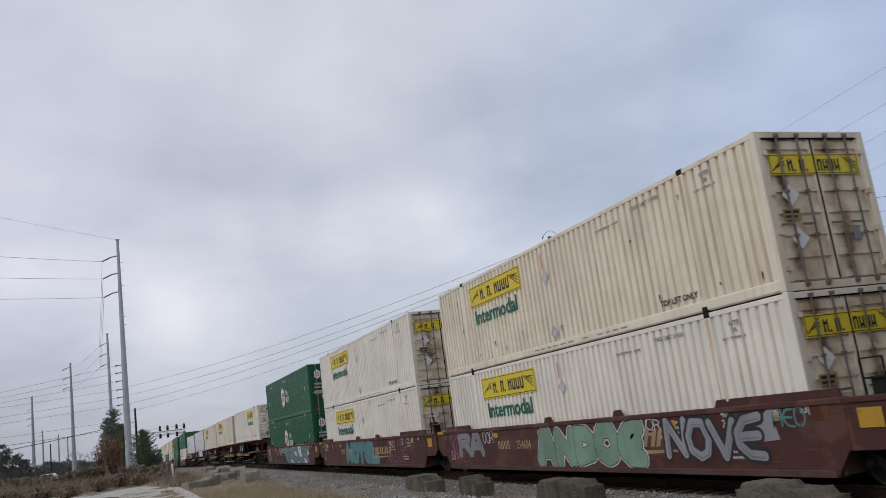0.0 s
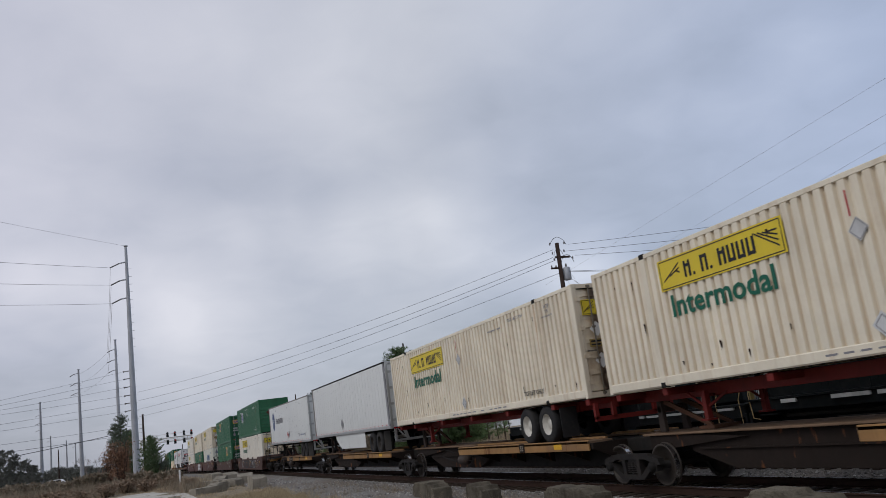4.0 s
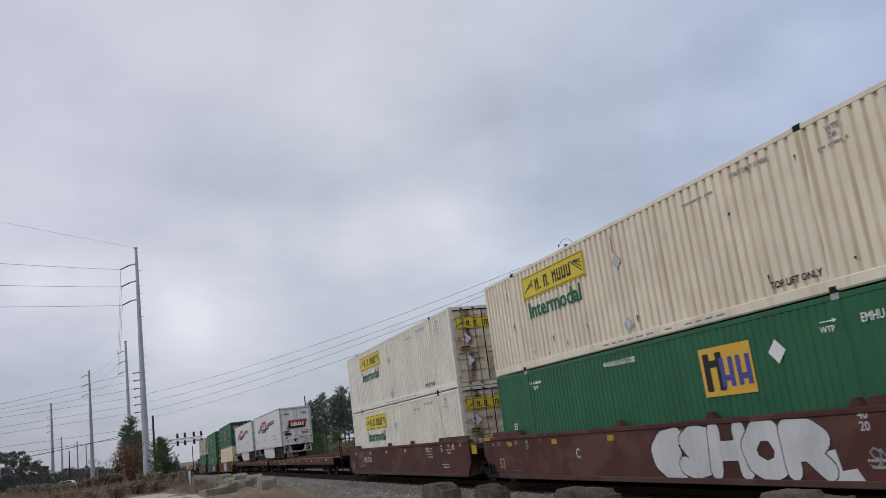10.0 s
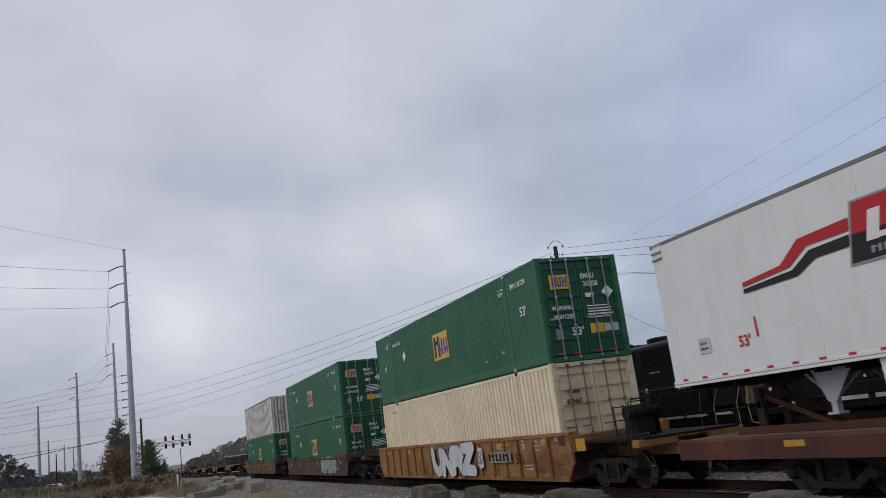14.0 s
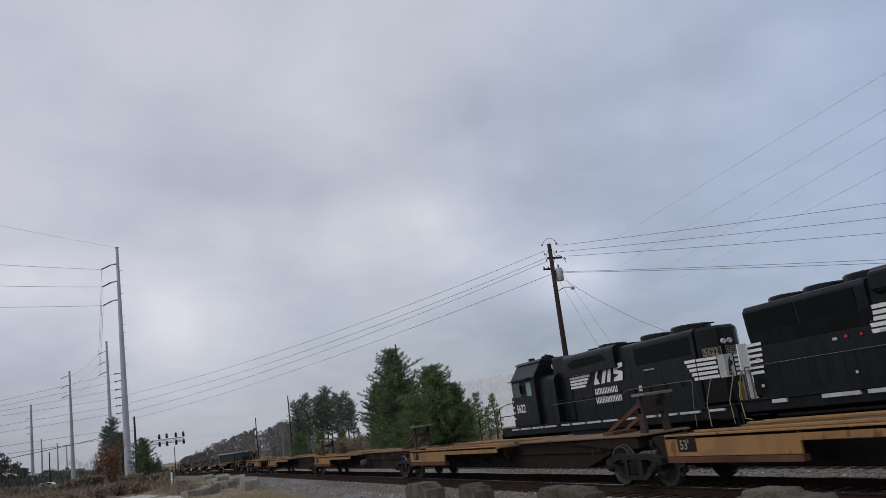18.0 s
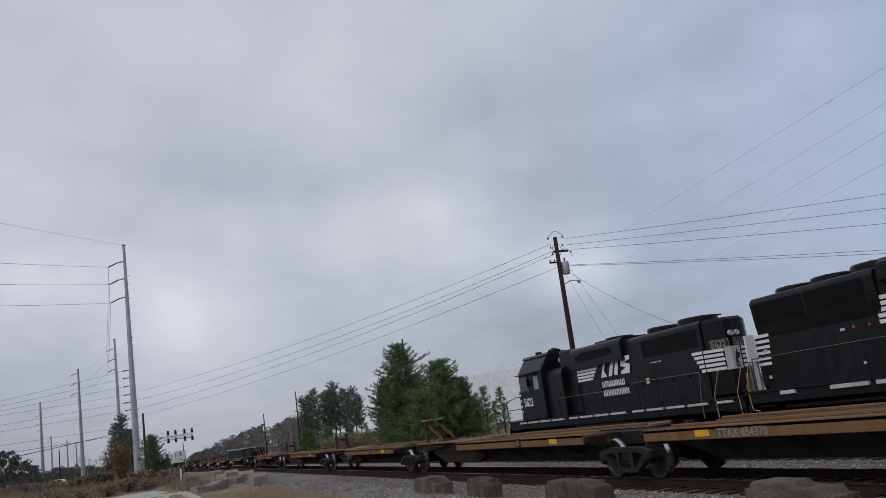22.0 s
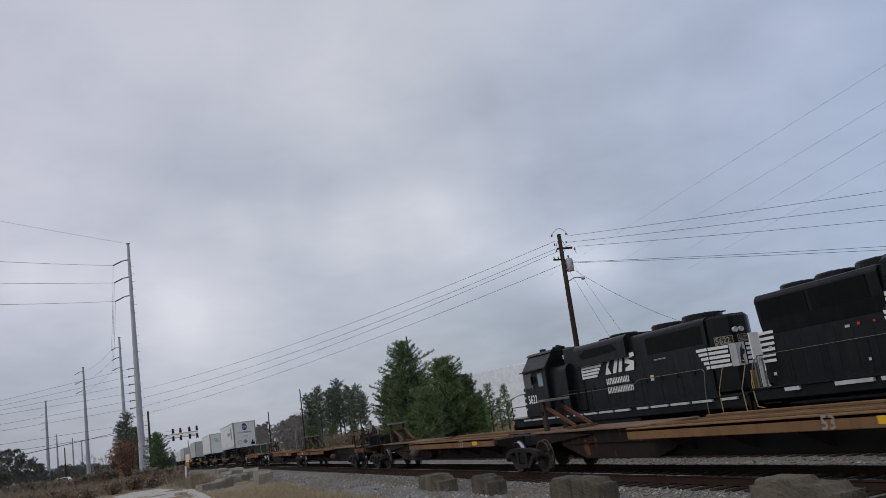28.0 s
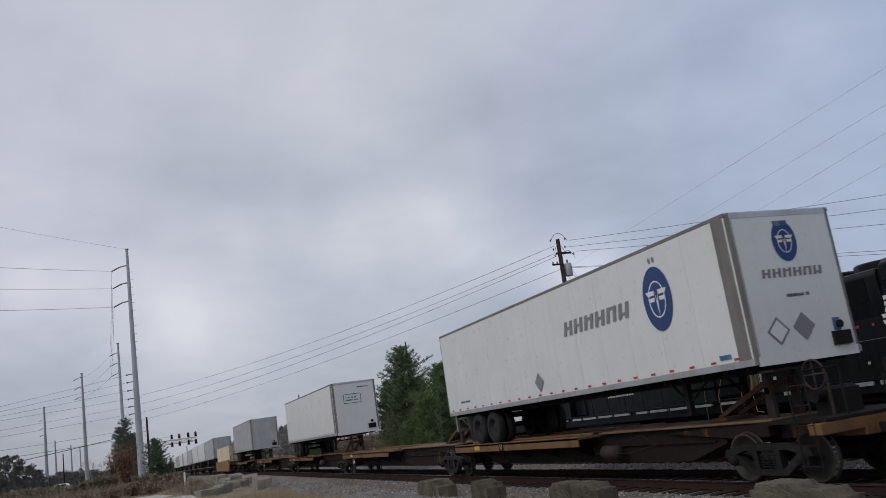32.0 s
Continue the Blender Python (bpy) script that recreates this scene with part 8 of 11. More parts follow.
    if bumper:
        f = Form()
        f.box(-1.1, 1.1, min(r_y - d * 0.12, r_y), max(r_y - d * 0.12, r_y), 0.48, 0.58)
        for s in (-1, 1):
            f.prism([(s * 0.45, 0.58), (s * 0.57, 0.58), (s * 0.75, z0 - 0.02), (s * 0.6, z0 - 0.02)], "y", min(r_y - d * 0.1, r_y - d * 0.02), max(r_y - d * 0.1, r_y - d * 0.02))
            f.prism([(s * 1.0, 0.58), (s * 1.1, 0.58), (s * 1.1, z0 - 0.02), (s * 1.0, z0 - 0.02)], "y", min(r_y - d * 0.1, r_y - d * 0.02), max(r_y - d * 0.1, r_y - d * 0.02))
            f.line([(s * 0.6, r_y - d * 0.06, 0.6), (s * 0.95, r_y - d * 0.06, z0 - 0.05)], 0.03)
        part("rear_bumper", f, "alu", c)
        for s in (-1, 1):
            part("mud_flap", Form().box(s * 1.18 - 0.3 * (s > 0), s * 1.18 + 0.3 * (s < 0), min(r_y - d * 1.5, r_y - d * 1.515), max(r_y - d * 1.5, r_y - d * 1.515), 0.12, z0 - 0.1), "flap_grey", c)
        flat("tail_light", [oval(k, z0 + 0.0, 0.05, 0.05, 12) for k in (-1.08, -0.92, 0.92, 1.08)], "tape_red", c, END, (0, r_y - 0.01 if d < 0 else r_y + 0.01, 0), "red tail lights")
    if skirt:
        a, b = sorted((n_y + d * 5.1, r_y - d * 4.7))
        low, knee, cut = (0.20, 0.55, 0.02) if plain_rails else (0.32, 0.75, 0.35)
        for s in (-1, 1):
            part("side_skirt", Form().prism([(a, z0 - 0.02), (a + cut * (d > 0), knee), (a + 1.3 * (d > 0), low), (b - 1.3 * (d < 0), low), (b - cut * (d < 0), knee), (b, z0 - 0.02)], "x", min(s * 1.2, s * 1.22), max(s * 1.2, s * 1.22)), skin, c)
    return c


def chassis(label, nose="front", length=16.1):
    """A red container chassis with a tandem at its tail. z 0 is the deck it stands on; the container sits at 1.02."""
    c = thing("container_chassis", label, "trailer chassis", group="red chassis on the train")
    n_y, r_y = (0.0, length) if nose == "front" else (length, 0.0)
    d = 1 if nose == "front" else -1
    for s in (-1, 1):
        part("main_beam", Form().box(s * 0.46 - 0.06, s * 0.46 + 0.06, min(n_y + d * 0.2, r_y - d * 0.1), max(n_y + d * 0.2, r_y - d * 0.1), 0.74, 1.0), "chassis_red", c, bevel=0.01)
    for k in (0.15, 2.0, 5.2, 8.1, 11.0, 14.0, length - 0.2):
        y = n_y + d * k
        part("bolster", Form().box(-1.22, 1.22, y - 0.09, y + 0.09, 0.86, 1.01), "chassis_red", c, bevel=0.01)
    running_gear(c, r_y - d * 3.2, "rim_white", "chassis_red")
    legs(c, n_y + d * 2.7, 0.86, 0.0, "chassis_red")
    f = Form().box(-1.15, 1.15, min(r_y - d * 0.1, r_y), max(r_y - d * 0.1, r_y), 0.45, 0.56)
    for s in (-1, 1):
        f.box(s * 0.6 - 0.05, s * 0.6 + 0.05, min(r_y - d * 0.1, r_y), max(r_y - d * 0.1, r_y), 0.5, 0.9)
        f.box(s * 1.1 - 0.05, s * 1.1 + 0.05, min(r_y - d * 0.1, r_y), max(r_y - d * 0.1, r_y), 0.5, 0.9)
    part("rear_bumper", f, "chassis_red", c)
    for s in (-1, 1):
        part("mud_flap", Form().box(s * 0.95 - 0.25, s * 0.95 + 0.25, min(r_y - d * 1.75, r_y - d * 1.77), max(r_y - d * 1.75, r_y - d * 1.77), 0.12, 0.9), "rubber", c)
    return c


# ---- spine and flat cars ----
def hitch(c, y, d, deck):
    """A fold-down fifth-wheel stand: two uprights, a pad and slanting struts towards d."""
    f = Form()
    for s in (-1, 1):
        f.prism([(y - 0.12, deck), (y + 0.12, deck), (y + 0.07, deck + 0.86), (y - 0.07, deck + 0.86)], "x", s * 0.32 - 0.05, s * 0.32 + 0.05)
    f.box(-0.37, 0.37, y - 0.07, y + 0.07, deck + 0.45, deck + 0.6)
    h = part("hitch_stand", f, "hitch_grey", c, "trailer hitch stand", bevel=0.01)
    part("hitch_pad", Form().prism([(-0.42, y - 0.34), (0.42, y - 0.34), (0.42, y + 0.18), (0.18, y + 0.38), (-0.18, y + 0.38), (-0.42, y + 0.18)], "z", deck + 0.86, deck + 0.93), "alu_dirty", h, bevel=0.01)
    f = Form()
    for s in (-1, 1):
        f.prism([(y + d * 0.05, deck + 0.64), (y + d * 0.05, deck + 0.76), (y + d * 1.7, deck + 0.12), (y + d * 1.7, deck + 0.03)], "x", s * 0.26 - 0.026, s * 0.26 + 0.026)
    f.box(-0.36, 0.36, min(y + d * 1.35, y + d * 1.85), max(y + d * 1.35, y + d * 1.85), deck + 0.01, deck + 0.08)
    part("hitch_strut", f, "rust_edge", h, "rust-brown slanting strut")


def spine_unit(label, skin, pitch, flip=False, first=True, last_truck=False, ends=(False, False), both=False, box=False, tank=True, dirty="sill_grime"):
    """One platform of an articulated spine car, from truck to truck. Wheel runways on one half, the hitch over the other end."""
    c = thing("spine_car", label, "rail car", group="spine car platforms of the train")
    deck = 1.10

    def Y(k):
        return pitch - k if flip else k

    def span(a, b):
        return sorted((Y(a), Y(b)))
    sg = -1 if flip else 1
    # centre sill: deep in the middle, sloping up to the trucks
    f = Form()
    f.prism([(Y(0.0), 1.05), (Y(0.0), 0.74), (Y(1.3), 0.72), (Y(2.6), 0.36), (Y(pitch - 2.9), 0.36), (Y(pitch - 1.5), 0.72), (Y(pitch), 0.74), (Y(pitch), 1.05)], "x", -0.36, 0.36)
    part("centre_sill", f, "dark_steel", c, bevel=0.015)
    # runways
    r0, r1 = (1.75 if flip else 2.4, 10.3) if box else (1.35, 10.3)
    box_end = 5.55 if flip else 5.9
    for s in (-1, 1):
        a, b = span(r0, r1)
        xo = s * 1.36
        f = Form().box(min(s * 0.66, xo), max(s * 0.66, xo), a, b, deck - 0.05, deck)
        part("runway", f, "deck_dust", c)
        if box:
            a2, b2 = span(r0, box_end)
            part("runway_box", Form().box(min(xo, s * 1.30), max(xo, s * 1.30), a2, b2, 0.70, deck + 0.04), skin, c, bevel=0.01)
            part("runway_flange", Form().box(min(xo, s * 1.2), max(xo, s * 1.2), a2, b2, 0.57, 0.69), "rust_edge", c, bevel=0.008)
            a2, b2 = span(box_end, r1 - 0.2)
            part("runway_edge", Form().box(min(xo, s * 1.30), max(xo, s * 1.30), a2, b2, 0.92, deck + 0.03), skin, c, bevel=0.01)
            part("bracket", Form().prism([(Y(r0 - 0.55), deck - 0.02), (Y(r0), deck - 0.02), (Y(r0), 0.62), (Y(r0 - 0.12), 0.62)], "x", min(s * 1.22, s * 1.30), max(s * 1.22, s * 1.30)), "sill_grime", c)
        else:
            a2, b2 = span(r0, r1)
            part("runway_edge", Form().box(min(xo, s * 1.31), max(xo, s * 1.31), a2, b2, 0.87, deck + 0.03), skin, c, bevel=0.012)
            flat("reflector", [rect(0, 0, 0.45, 0.13)], "yellow", c, SIDE, (-1.364, Y(3.2), 0.93)) if s < 0 else None
        a2, b2 = span(r0 + 0.2, r1 - 0.3)
        part("guide_rail", Form().box(min(s * 0.66, s * 0.74), max(s * 0.66, s * 0.74), a2, b2, deck, deck + 0.06), skin, c, bevel=0.01)
    for k in (1.2, 3.2, 5.2, 7.2, 9.2):
        part("cross_bearer", Form().prism([(-1.34, deck - 0.05), (-1.34, 0.92), (-0.36, 0.5), (0.36, 0.5), (1.34, 0.92), (1.34, deck - 0.05)], "y", Y(k) - 0.05, Y(k) + 0.05), dirty, c)
    # raised saddle before the hitch, end plates over the trucks
    a, b = span(10.3, pitch - 0.1)
    part("saddle", Form().box(-0.72, 0.72, a, b, 1.09, 1.14), "deck_dust", c, bevel=0.012)
    part("deep_web", Form().prism([(Y(9.6), 0.98), (Y(9.6), 0.60), (Y(10.4), 0.36), (Y(pitch - 3.0), 0.36), (Y(pitch - 1.7), 0.72), (Y(pitch - 1.7), 1.09), (Y(10.2), 1.09)], "x", -0.56, 0.56), dirty, c, bevel=0.01)
    a, b = span(9.6, pitch - 2.0)
    part("web_flange", Form().box(-0.62, 0.62, a, b, 0.76, 0.79), dirty, c)
    a, b = span(pitch - 3.4, pitch - 0.4)
    part("saddle_wing", Form().prism([(Y(pitch - 3.6), 0.99), (Y(pitch - 1.2), 1.12), (Y(pitch - 0.3), 1.12), (Y(pitch - 0.3), 0.82), (Y(pitch - 1.2), 0.8)], "x", -0.66, 0.66), "sill_grime", c, bevel=0.01)
    hitch(c, Y(pitch - 0.45), -sg, 1.14)
    if both:
        hitch(c, Y(0.75), sg, 1.14)
    if tank:
        ya, yb = span(10.7, 11.4)
        f = Form().lathe([(0.0, 0), (0.14, 0.02), (0.17, 0.08), (0.17, yb - ya - 0.08), (0.14, yb - ya - 0.02), (0.0, yb - ya)], (-0.88, ya, 0.66), "y", 16)
        part("air_tank", f, "hitch_grey", c, "small air reservoir", smooth=True)
        f = Form().line([(-0.9, Y(11.9), 0.9), (-0.95, Y(12.6), 1.02), (-0.95, Y(13.2), 0.8), (-0.9, Y(11.9), 0.62), (-0.85, Y(10.3), 0.62)], 0.018)
        part("brake_pipe", f, "dark_steel", c)
    if first:
        truck(c, 0.0, wheel=0.46)
    if last_truck:
        truck(c, pitch, wheel=0.46)
    for k, (y, d) in enumerate(((0.0, -1), (pitch, 1))):
        if not ends[k]:
            continue
        ya, yb = sorted((y, y + d * 1.75))
        part("end_sill", Form().box(-0.4, 0.4, ya, yb, 0.74, 1.06).box(-1.35, 1.35, min(y + d * 1.45, y + d * 1.75), max(y + d * 1.45, y + d * 1.75), 0.86, 1.06), skin, c, bevel=0.015)
        part("end_platform", Form().box(-1.2, 1.2, ya, yb, 1.07, 1.12), "dark_steel", c)
        coupler(c, y + d * 2.05, d)
        ladder(c, -1.34, y + d * 1.6, 0.3, 1.75, d=-d, material="dark_steel")
        f = Form().line([(-1.3, y + d * 1.55, 1.1), (-1.3, y + d * 1.55, 1.95), (-0.5, y + d * 1.55, 1.95), (-0.5, y + d * 1.55, 1.1)], 0.022)
        part("end_rail", f, "dark_steel", c)
        f = Form().box(-0.35, 0.35, min(y + d * 0.7, y + d * 1.1), max(y + d * 0.7, y + d * 1.1), 1.12, 1.55).tube((-0.55, y + d * 0.9, 1.48), (0.4, y + d * 0.9, 1.48), 0.13, n=14)
        part("brake_cylinder", f, "dark_steel", c, "brake cylinder on the end platform")
        ring = [(-0.72, y + d * 1.2 + 0.26 * math.cos(a * math.pi / 8), 1.85 + 0.26 * math.sin(a * math.pi / 8)) for a in range(17)]
        f = Form().line(ring, 0.02)
        for a in range(0, 16, 4):
            f.line([(-0.72, y + d * 1.2, 1.85), ring[a]], 0.014)
        f.line([(-0.72, y + d * 1.2, 1.85), (-0.45, y + d * 1.2, 1.85), (-0.45, y + d * 1.2, 1.12)], 0.03)
        part("brake_wheel", f, "hitch_grey", c, "grimy brown hand brake wheel")
    return c


def unit_marks(c, marks):
    """Stencils on the near runway edge: (text, y of its left end, size, height, on a black plate)."""
    for text, y, size, z, plate in marks:
        if plate:
            flat("plate", [rect(-0.06, -0.05, len(text) * size * 0.6 + 0.06, size * 0.78 + 0.04)], "sill_grime", c, SIDE, (-1.366, y, z), "black stencil plate")
        words(text, size, "post_grey", c, SIDE, (-1.369, y, z), label="worn pale stencilled figures")


def flat_car(label):
    """An 89-foot flat car with a rusty wooden deck."""
    n = 26.9
    c = thing("flat_car", label, "rail car", group="flat cars of the train")
    deck = 1.08
    for s in (-1, 1):
        part("side_sill", Form().prism([(s * 1.43, deck - 0.03), (s * 1.43, deck - 0.38), (s * 1.30, deck - 0.38), (s * 1.30, deck - 0.36), (s * 1.405, deck - 0.36), (s * 1.405, deck - 0.06), (s * 1.30, deck - 0.02), (s * 1.30, deck + 0.01), (s * 1.39, deck + 0.01)], "y", 0.0, n), "flat_brown", c)
        part("wheel_guide", Form().box(min(s * 0.62, s * 0.70), max(s * 0.62, s * 0.70), 1.0, n - 1.0, deck, deck + 0.14), "flat_brown", c, bevel=0.01)
    step = n / 40
    for i in range(40):
        part("plank", Form().box(-1.30, 1.30, i * step + 0.008, (i + 1) * step - 0.008, deck - 0.05, deck), "deck_dust", c, fix=False)
    part("centre_sill", Form().prism([(0.3, deck - 0.06), (0.3, 0.72), (5.0, 0.70), (7.0, 0.38), (n - 7.0, 0.38), (n - 5.0, 0.70), (n - 0.3, 0.72), (n - 0.3, deck - 0.06)], "x", -0.4, 0.4), "sill_grime", c, bevel=0.015)
    for i in range(12):
        y = 1.5 + i * (n - 3) / 11
        part("cross_bearer", Form().prism([(-1.34, deck - 0.06), (-1.34, deck - 0.2), (-0.4, 0.62), (0.4, 0.62), (1.34, deck - 0.2), (1.34, deck - 0.06)], "y", y - 0.05, y + 0.05), "sill_grime", c)
    truck(c, 3.6)
    truck(c, n - 3.6)
    coupler(c, -0.35, -1)
    coupler(c, n + 0.35, 1)
    part("sill_step", Form().line([(-1.42, 0.35, 0.98), (-1.42, 0.35, 0.42), (-1.42, 0.75, 0.42), (-1.42, 0.75, 0.98)], 0.014), "dark_steel", c)
    part("grab_rail", Form().line([(-1.3, 0.15, 1.08), (-1.3, 0.15, 1.24), (-1.3, 0.75, 1.24), (-1.3, 0.75, 1.08)], 0.012), "dark_steel", c)
    return c


def side_patches(c, spots):
    """Yellow reflective patches on a flat car's side sill: (left end, length)."""
    for i, (y, w) in enumerate(spots):
        flat("reflector", [rect(0, 0, w, 0.11)], "yellow_dull", c, SIDE, (-1.433, y, 0.90), "worn yellow reflective patch" if not i else "")

# ---- the train, from its front (u = y at the clip's start) to its far end ----
LOW = 0.37   # floor of a container in a well


def jb(u, z, y0=12.6, clean=True, side=True, doors=True, chassis_nose=None):
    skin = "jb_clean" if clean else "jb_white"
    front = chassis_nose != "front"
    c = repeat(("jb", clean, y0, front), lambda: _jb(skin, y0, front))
    return ride(c, u, z)


def _jb(skin, y0, front):
    c = container("container", "white corrugated steel container with a yellow sign and green lettering", skin, "jb_door" if front else skin, doors_at_front=front)
    jb_signs(c, y0, door=front, clean=skin == "jb_clean")
    if not front:
        flat("end_sign", [rect(-0.95, 2.28, 0.98, 2.72)], "grey", c, END, (0, 0.0, 0), "cream sign with black blocks on the ribbed end")
        flat("end_sign_face", [rect(-0.92, 2.31, 0.95, 2.69)], "cream", c, END, (0, -0.002, 0))
        flat("end_sign_lettering", [[(a - 0.55, b + 2.38) for a, b in p] for p in blocks("J.B.-HUHT", 1.15, 0.22)], "black", c, END, (0, -0.004, 0))
        flat("placard", [diamond(-0.62, 0.52, 0.2)], "grey", c, END, (0, -0.024, 0), "grey diamond placard holder")
        flat("end_label", [rect(0.42, 0.42, 0.62, 0.62)], "grey", c, END, (0, -0.024, 0)), flat("end_label", [rect(0.78, 0.38, 1.0, 0.72)], "post_grey", c, END, (0, -0.024, 0))
        flat("end_label", [rect(0.18, 0.44, 0.34, 0.58)], "stain_plate", c, END, (0, -0.024, 0))
    return c


def emp(u, z, y0=12.0, v0=1.15, plain=False):
    def build():
        if plain:
            c = container("container", "green corrugated steel container with a pale square sign", "green", "green_door", doors_at_front=False)
            green_signs(c, y0, v0, figures="831725", plain=True)
            return c
        c = container("container", "green corrugated steel container with a gold square sign", "green", "green_door")
        green_signs(c, y0, v0, figures={5.9: "651832", 8.75: "263258"}.get(y0, "269467"))
        return c
    return ride(repeat(("emp", y0, v0, plain), build), u, z)


def hub(u, z, y0=9.6):
    def build():
        c = container("container", "deep green corrugated container with a white hexagon sign", "hub_green", "green_door")
        hub_signs(c, y0)
        return c
    return ride(repeat("hub", build), u, z)


def well(u, label, skin="brown", style="plate", a=True, b=True, fa=1.9, fb=1.9, trucks=("a", "b"), brake=False):
    """A well unit under a container that begins at u; fa, fb: from the container's ends to the truck centres."""
    key = ("well", label, skin, style, a, b, round(fa, 2), round(fb, 2), trucks, brake)
    c = repeat(key, lambda: _well(label, skin, style, a, b, fa, fb, trucks, brake))
    tagged(c, label)
    return ride(c, u)


def _well(label, skin, style, a, b, fa, fb, trucks, brake):
    c = well_car(label, skin, -fa, L53 + fb, -0.55, L53 + 0.35, style, a, b, trucks, brake)
    car_marks(c, -0.55, L53 + 0.35, yellow=skin != "fec_tan", z=0.84 if skin in ("dark_brown", "fec_tan") else 1.16)
    return c


def car_number(w):
    """Tan reporting mark: plain blocks and the figures."""
    flat("side_lettering", blocks("OHOI", 0.85, 0.24, 0.0, 0.3), "spray_tan", w, SIDE, (-1.508, 12.3, 0.82), "tan block letters")
    words("254604", 0.32, "spray_tan", w, SIDE, (-1.508, 11.05, 0.82), label="tan stencilled figures", stretch=0.95)


# first articulated car: brown wells with graffiti, white and green stacks
A = [-8.6, 10.93, 30.6, 50.35]
w = well(A[0], "brown well car carrying two stacked white containers", a=True, b=False, fb=1.7)
jb(A[0], LOW, 13.4), jb(A[0], LOW + HIGH, 13.4, clean=False)
w = well(A[1], "brown well car with mint and silver graffiti", a=False, b=False, fa=1.7, fb=1.76, trucks=("b",))
jb(A[1], LOW, 13.4), jb(A[1], LOW + HIGH, 13.4, clean=False)
piece(w, "ANDOE", 9.75, 0.34, 5.0, 1.02, 0.40, "mint", "spray_white", 3, x=-1.5065, rim=0.10)
piece(w, "ANDOE", 9.75, 0.34, 5.0, 1.02, 0.38, "mint", "spray_black", 3, x=-1.511, rim=0.04)
car_number(w)
flat("side_lettering", blocks("OI", 0.95, 0.36, 0.5, 0.14), "spray_tan", w, SIDE, (-1.506, 4.75, 0.78), "tan block letters")
flat("side_swoosh", [[(0, 0), (1.6, 0.06), (1.6, 0.09), (0, 0.09)]], "spray_tan", w, SIDE, (-1.506, 4.75, 0.62))
piece(w, "NOVE", 3.95, 0.50, 2.9, 0.84, 0.17, "silver", "spray_black", 5, rim=0.14, shade="chrome_grey")
flat("graffiti", [[(0, 0.0), (0.92, 0.06), (0.80, 0.64)]], "silver", w, SIDE, (-1.5075, 1.55, 0.78), "silver sprayed wedge")
scribble(w, "NOR", 4.75, 1.12, 0.75, 0.22, "spray_white", 0.022, 4)
scribble(w, "HEO", 0.72, 1.05, 0.75, 0.3, "teal", 0.04, 6)
piece(w, "RA", 15.5, 0.62, 2.0, 0.80, 0.22, "chrome_grey", "silver", 8, rim=0.05)
scribble(w, "SKO", 16.2, 0.55, 0.7, 0.9, "pink", 0.05, 9), scribble(w, "OOR", 13.4, 1.0, 0.8, 0.36, "spray_white", 0.03, 11)
w = well(A[2], "brown well car with a teal graffiti piece and tan block letters", a=False, b=False, fa=1.76, fb=1.85, trucks=("b",))
jb(A[2], LOW, 13.55), jb(A[2], LOW + HIGH, 13.55)
piece(w, "NOTEL", 11.3, 0.29, 5.6, 1.08, 0.46, "teal", "teal", 12, rim=0.03, lean=0.05, grow=0.1)
flat("side_lettering", blocks("OHOO", 2.85, 0.30, 0.5, 0.12), "spray_tan", w, SIDE, (-1.513, 6.45, 0.76), "tan block letters")
flat("side_swoosh", [[(0, 0), (2.75, 0.10), (2.75, 0.13), (0, 0.12)]], "spray_tan", w, SIDE, (-1.513, 6.5, 0.56))
scribble(w, "OUOR", 3.4, 0.38, 1.6, 1.04, "pink", 0.03, 15), scribble(w, "NOR", 4.1, 0.45, 0.75, 0.26, "pink", 0.03, 16)
scribble(w, "ES", 2.0, 0.72, 0.6, 0.3, "pink", 0.035, 18), scribble(w, "KOK", 5.4, 1.1, 0.9, 0.28, "spray_black", 0.03, 19)
scribble(w, "SOR", 16.1, 1.0, 0.8, 0.38, "spray_white", 0.035, 17)
car_number(w)
w = well(A[3], "brown well car with a large pale blue and white graffiti piece", a=False, b=True, fa=1.85, fb=1.9, trucks=("b",))
hub(A[3], LOW), hub(A[3], LOW + HIGH)
flat("graffiti_ground", [[(-0.1, 0.72), (0.15, 1.0), (0.05, 1.19), (7.5, 1.19), (7.6, 0.95), (8.3, 0.62), (7.7, 0.5), (7.9, 0.2), (7.4, 0.0), (0.75, 0.0), (0.1, 0.45)]], "spray_white", w, SIDE, (-1.5062, 8.95, 0.28), "white sprayed ground of a graffiti piece")
piece(w, "EROUR", 8.75, 0.32, 7.5, 1.06, 0.30, "spotted_spray", "navy_spray", 21, rim=0.11, lean=-0.30, grow=0.08)
scribble(w, "ROHED", 11.2, 1.0, 2.3, 0.40, "spray_white", 0.045, 23), scribble(w, "SKO", 13.5, 0.4, 0.95, 0.95, "pink", 0.04, 24)
scribble(w, "SOS", 16.0, 0.85, 0.75, 0.5, "spray_white", 0.05, 25), scribble(w, "NNL", 15.6, 0.48, 1.0, 0.28, "spray_white", 0.03, 26)
scribble(w, "KUR", 10.4, 0.40, 0.9, 0.5, "letter_green", 0.09, 27), scribble(w, "EROS", 8.1, 0.42, 0.9, 0.22, "navy_spray", 0.02, 28)
flat("graffiti_line", ribbon([(0.0, 0.1), (0.3, 0.0), (0.5, 0.3), (2.0, 0.62), (3.4, 0.2), (4.3, 0.05), (4.5, 0.2)], 0.035), "orange", w, SIDE, (-1.5068, 9.1, 0.75), "orange sprayed line")
car_number(w)

# the loaded spine car: three boxes on red chassis, two vans
DECK = 1.10


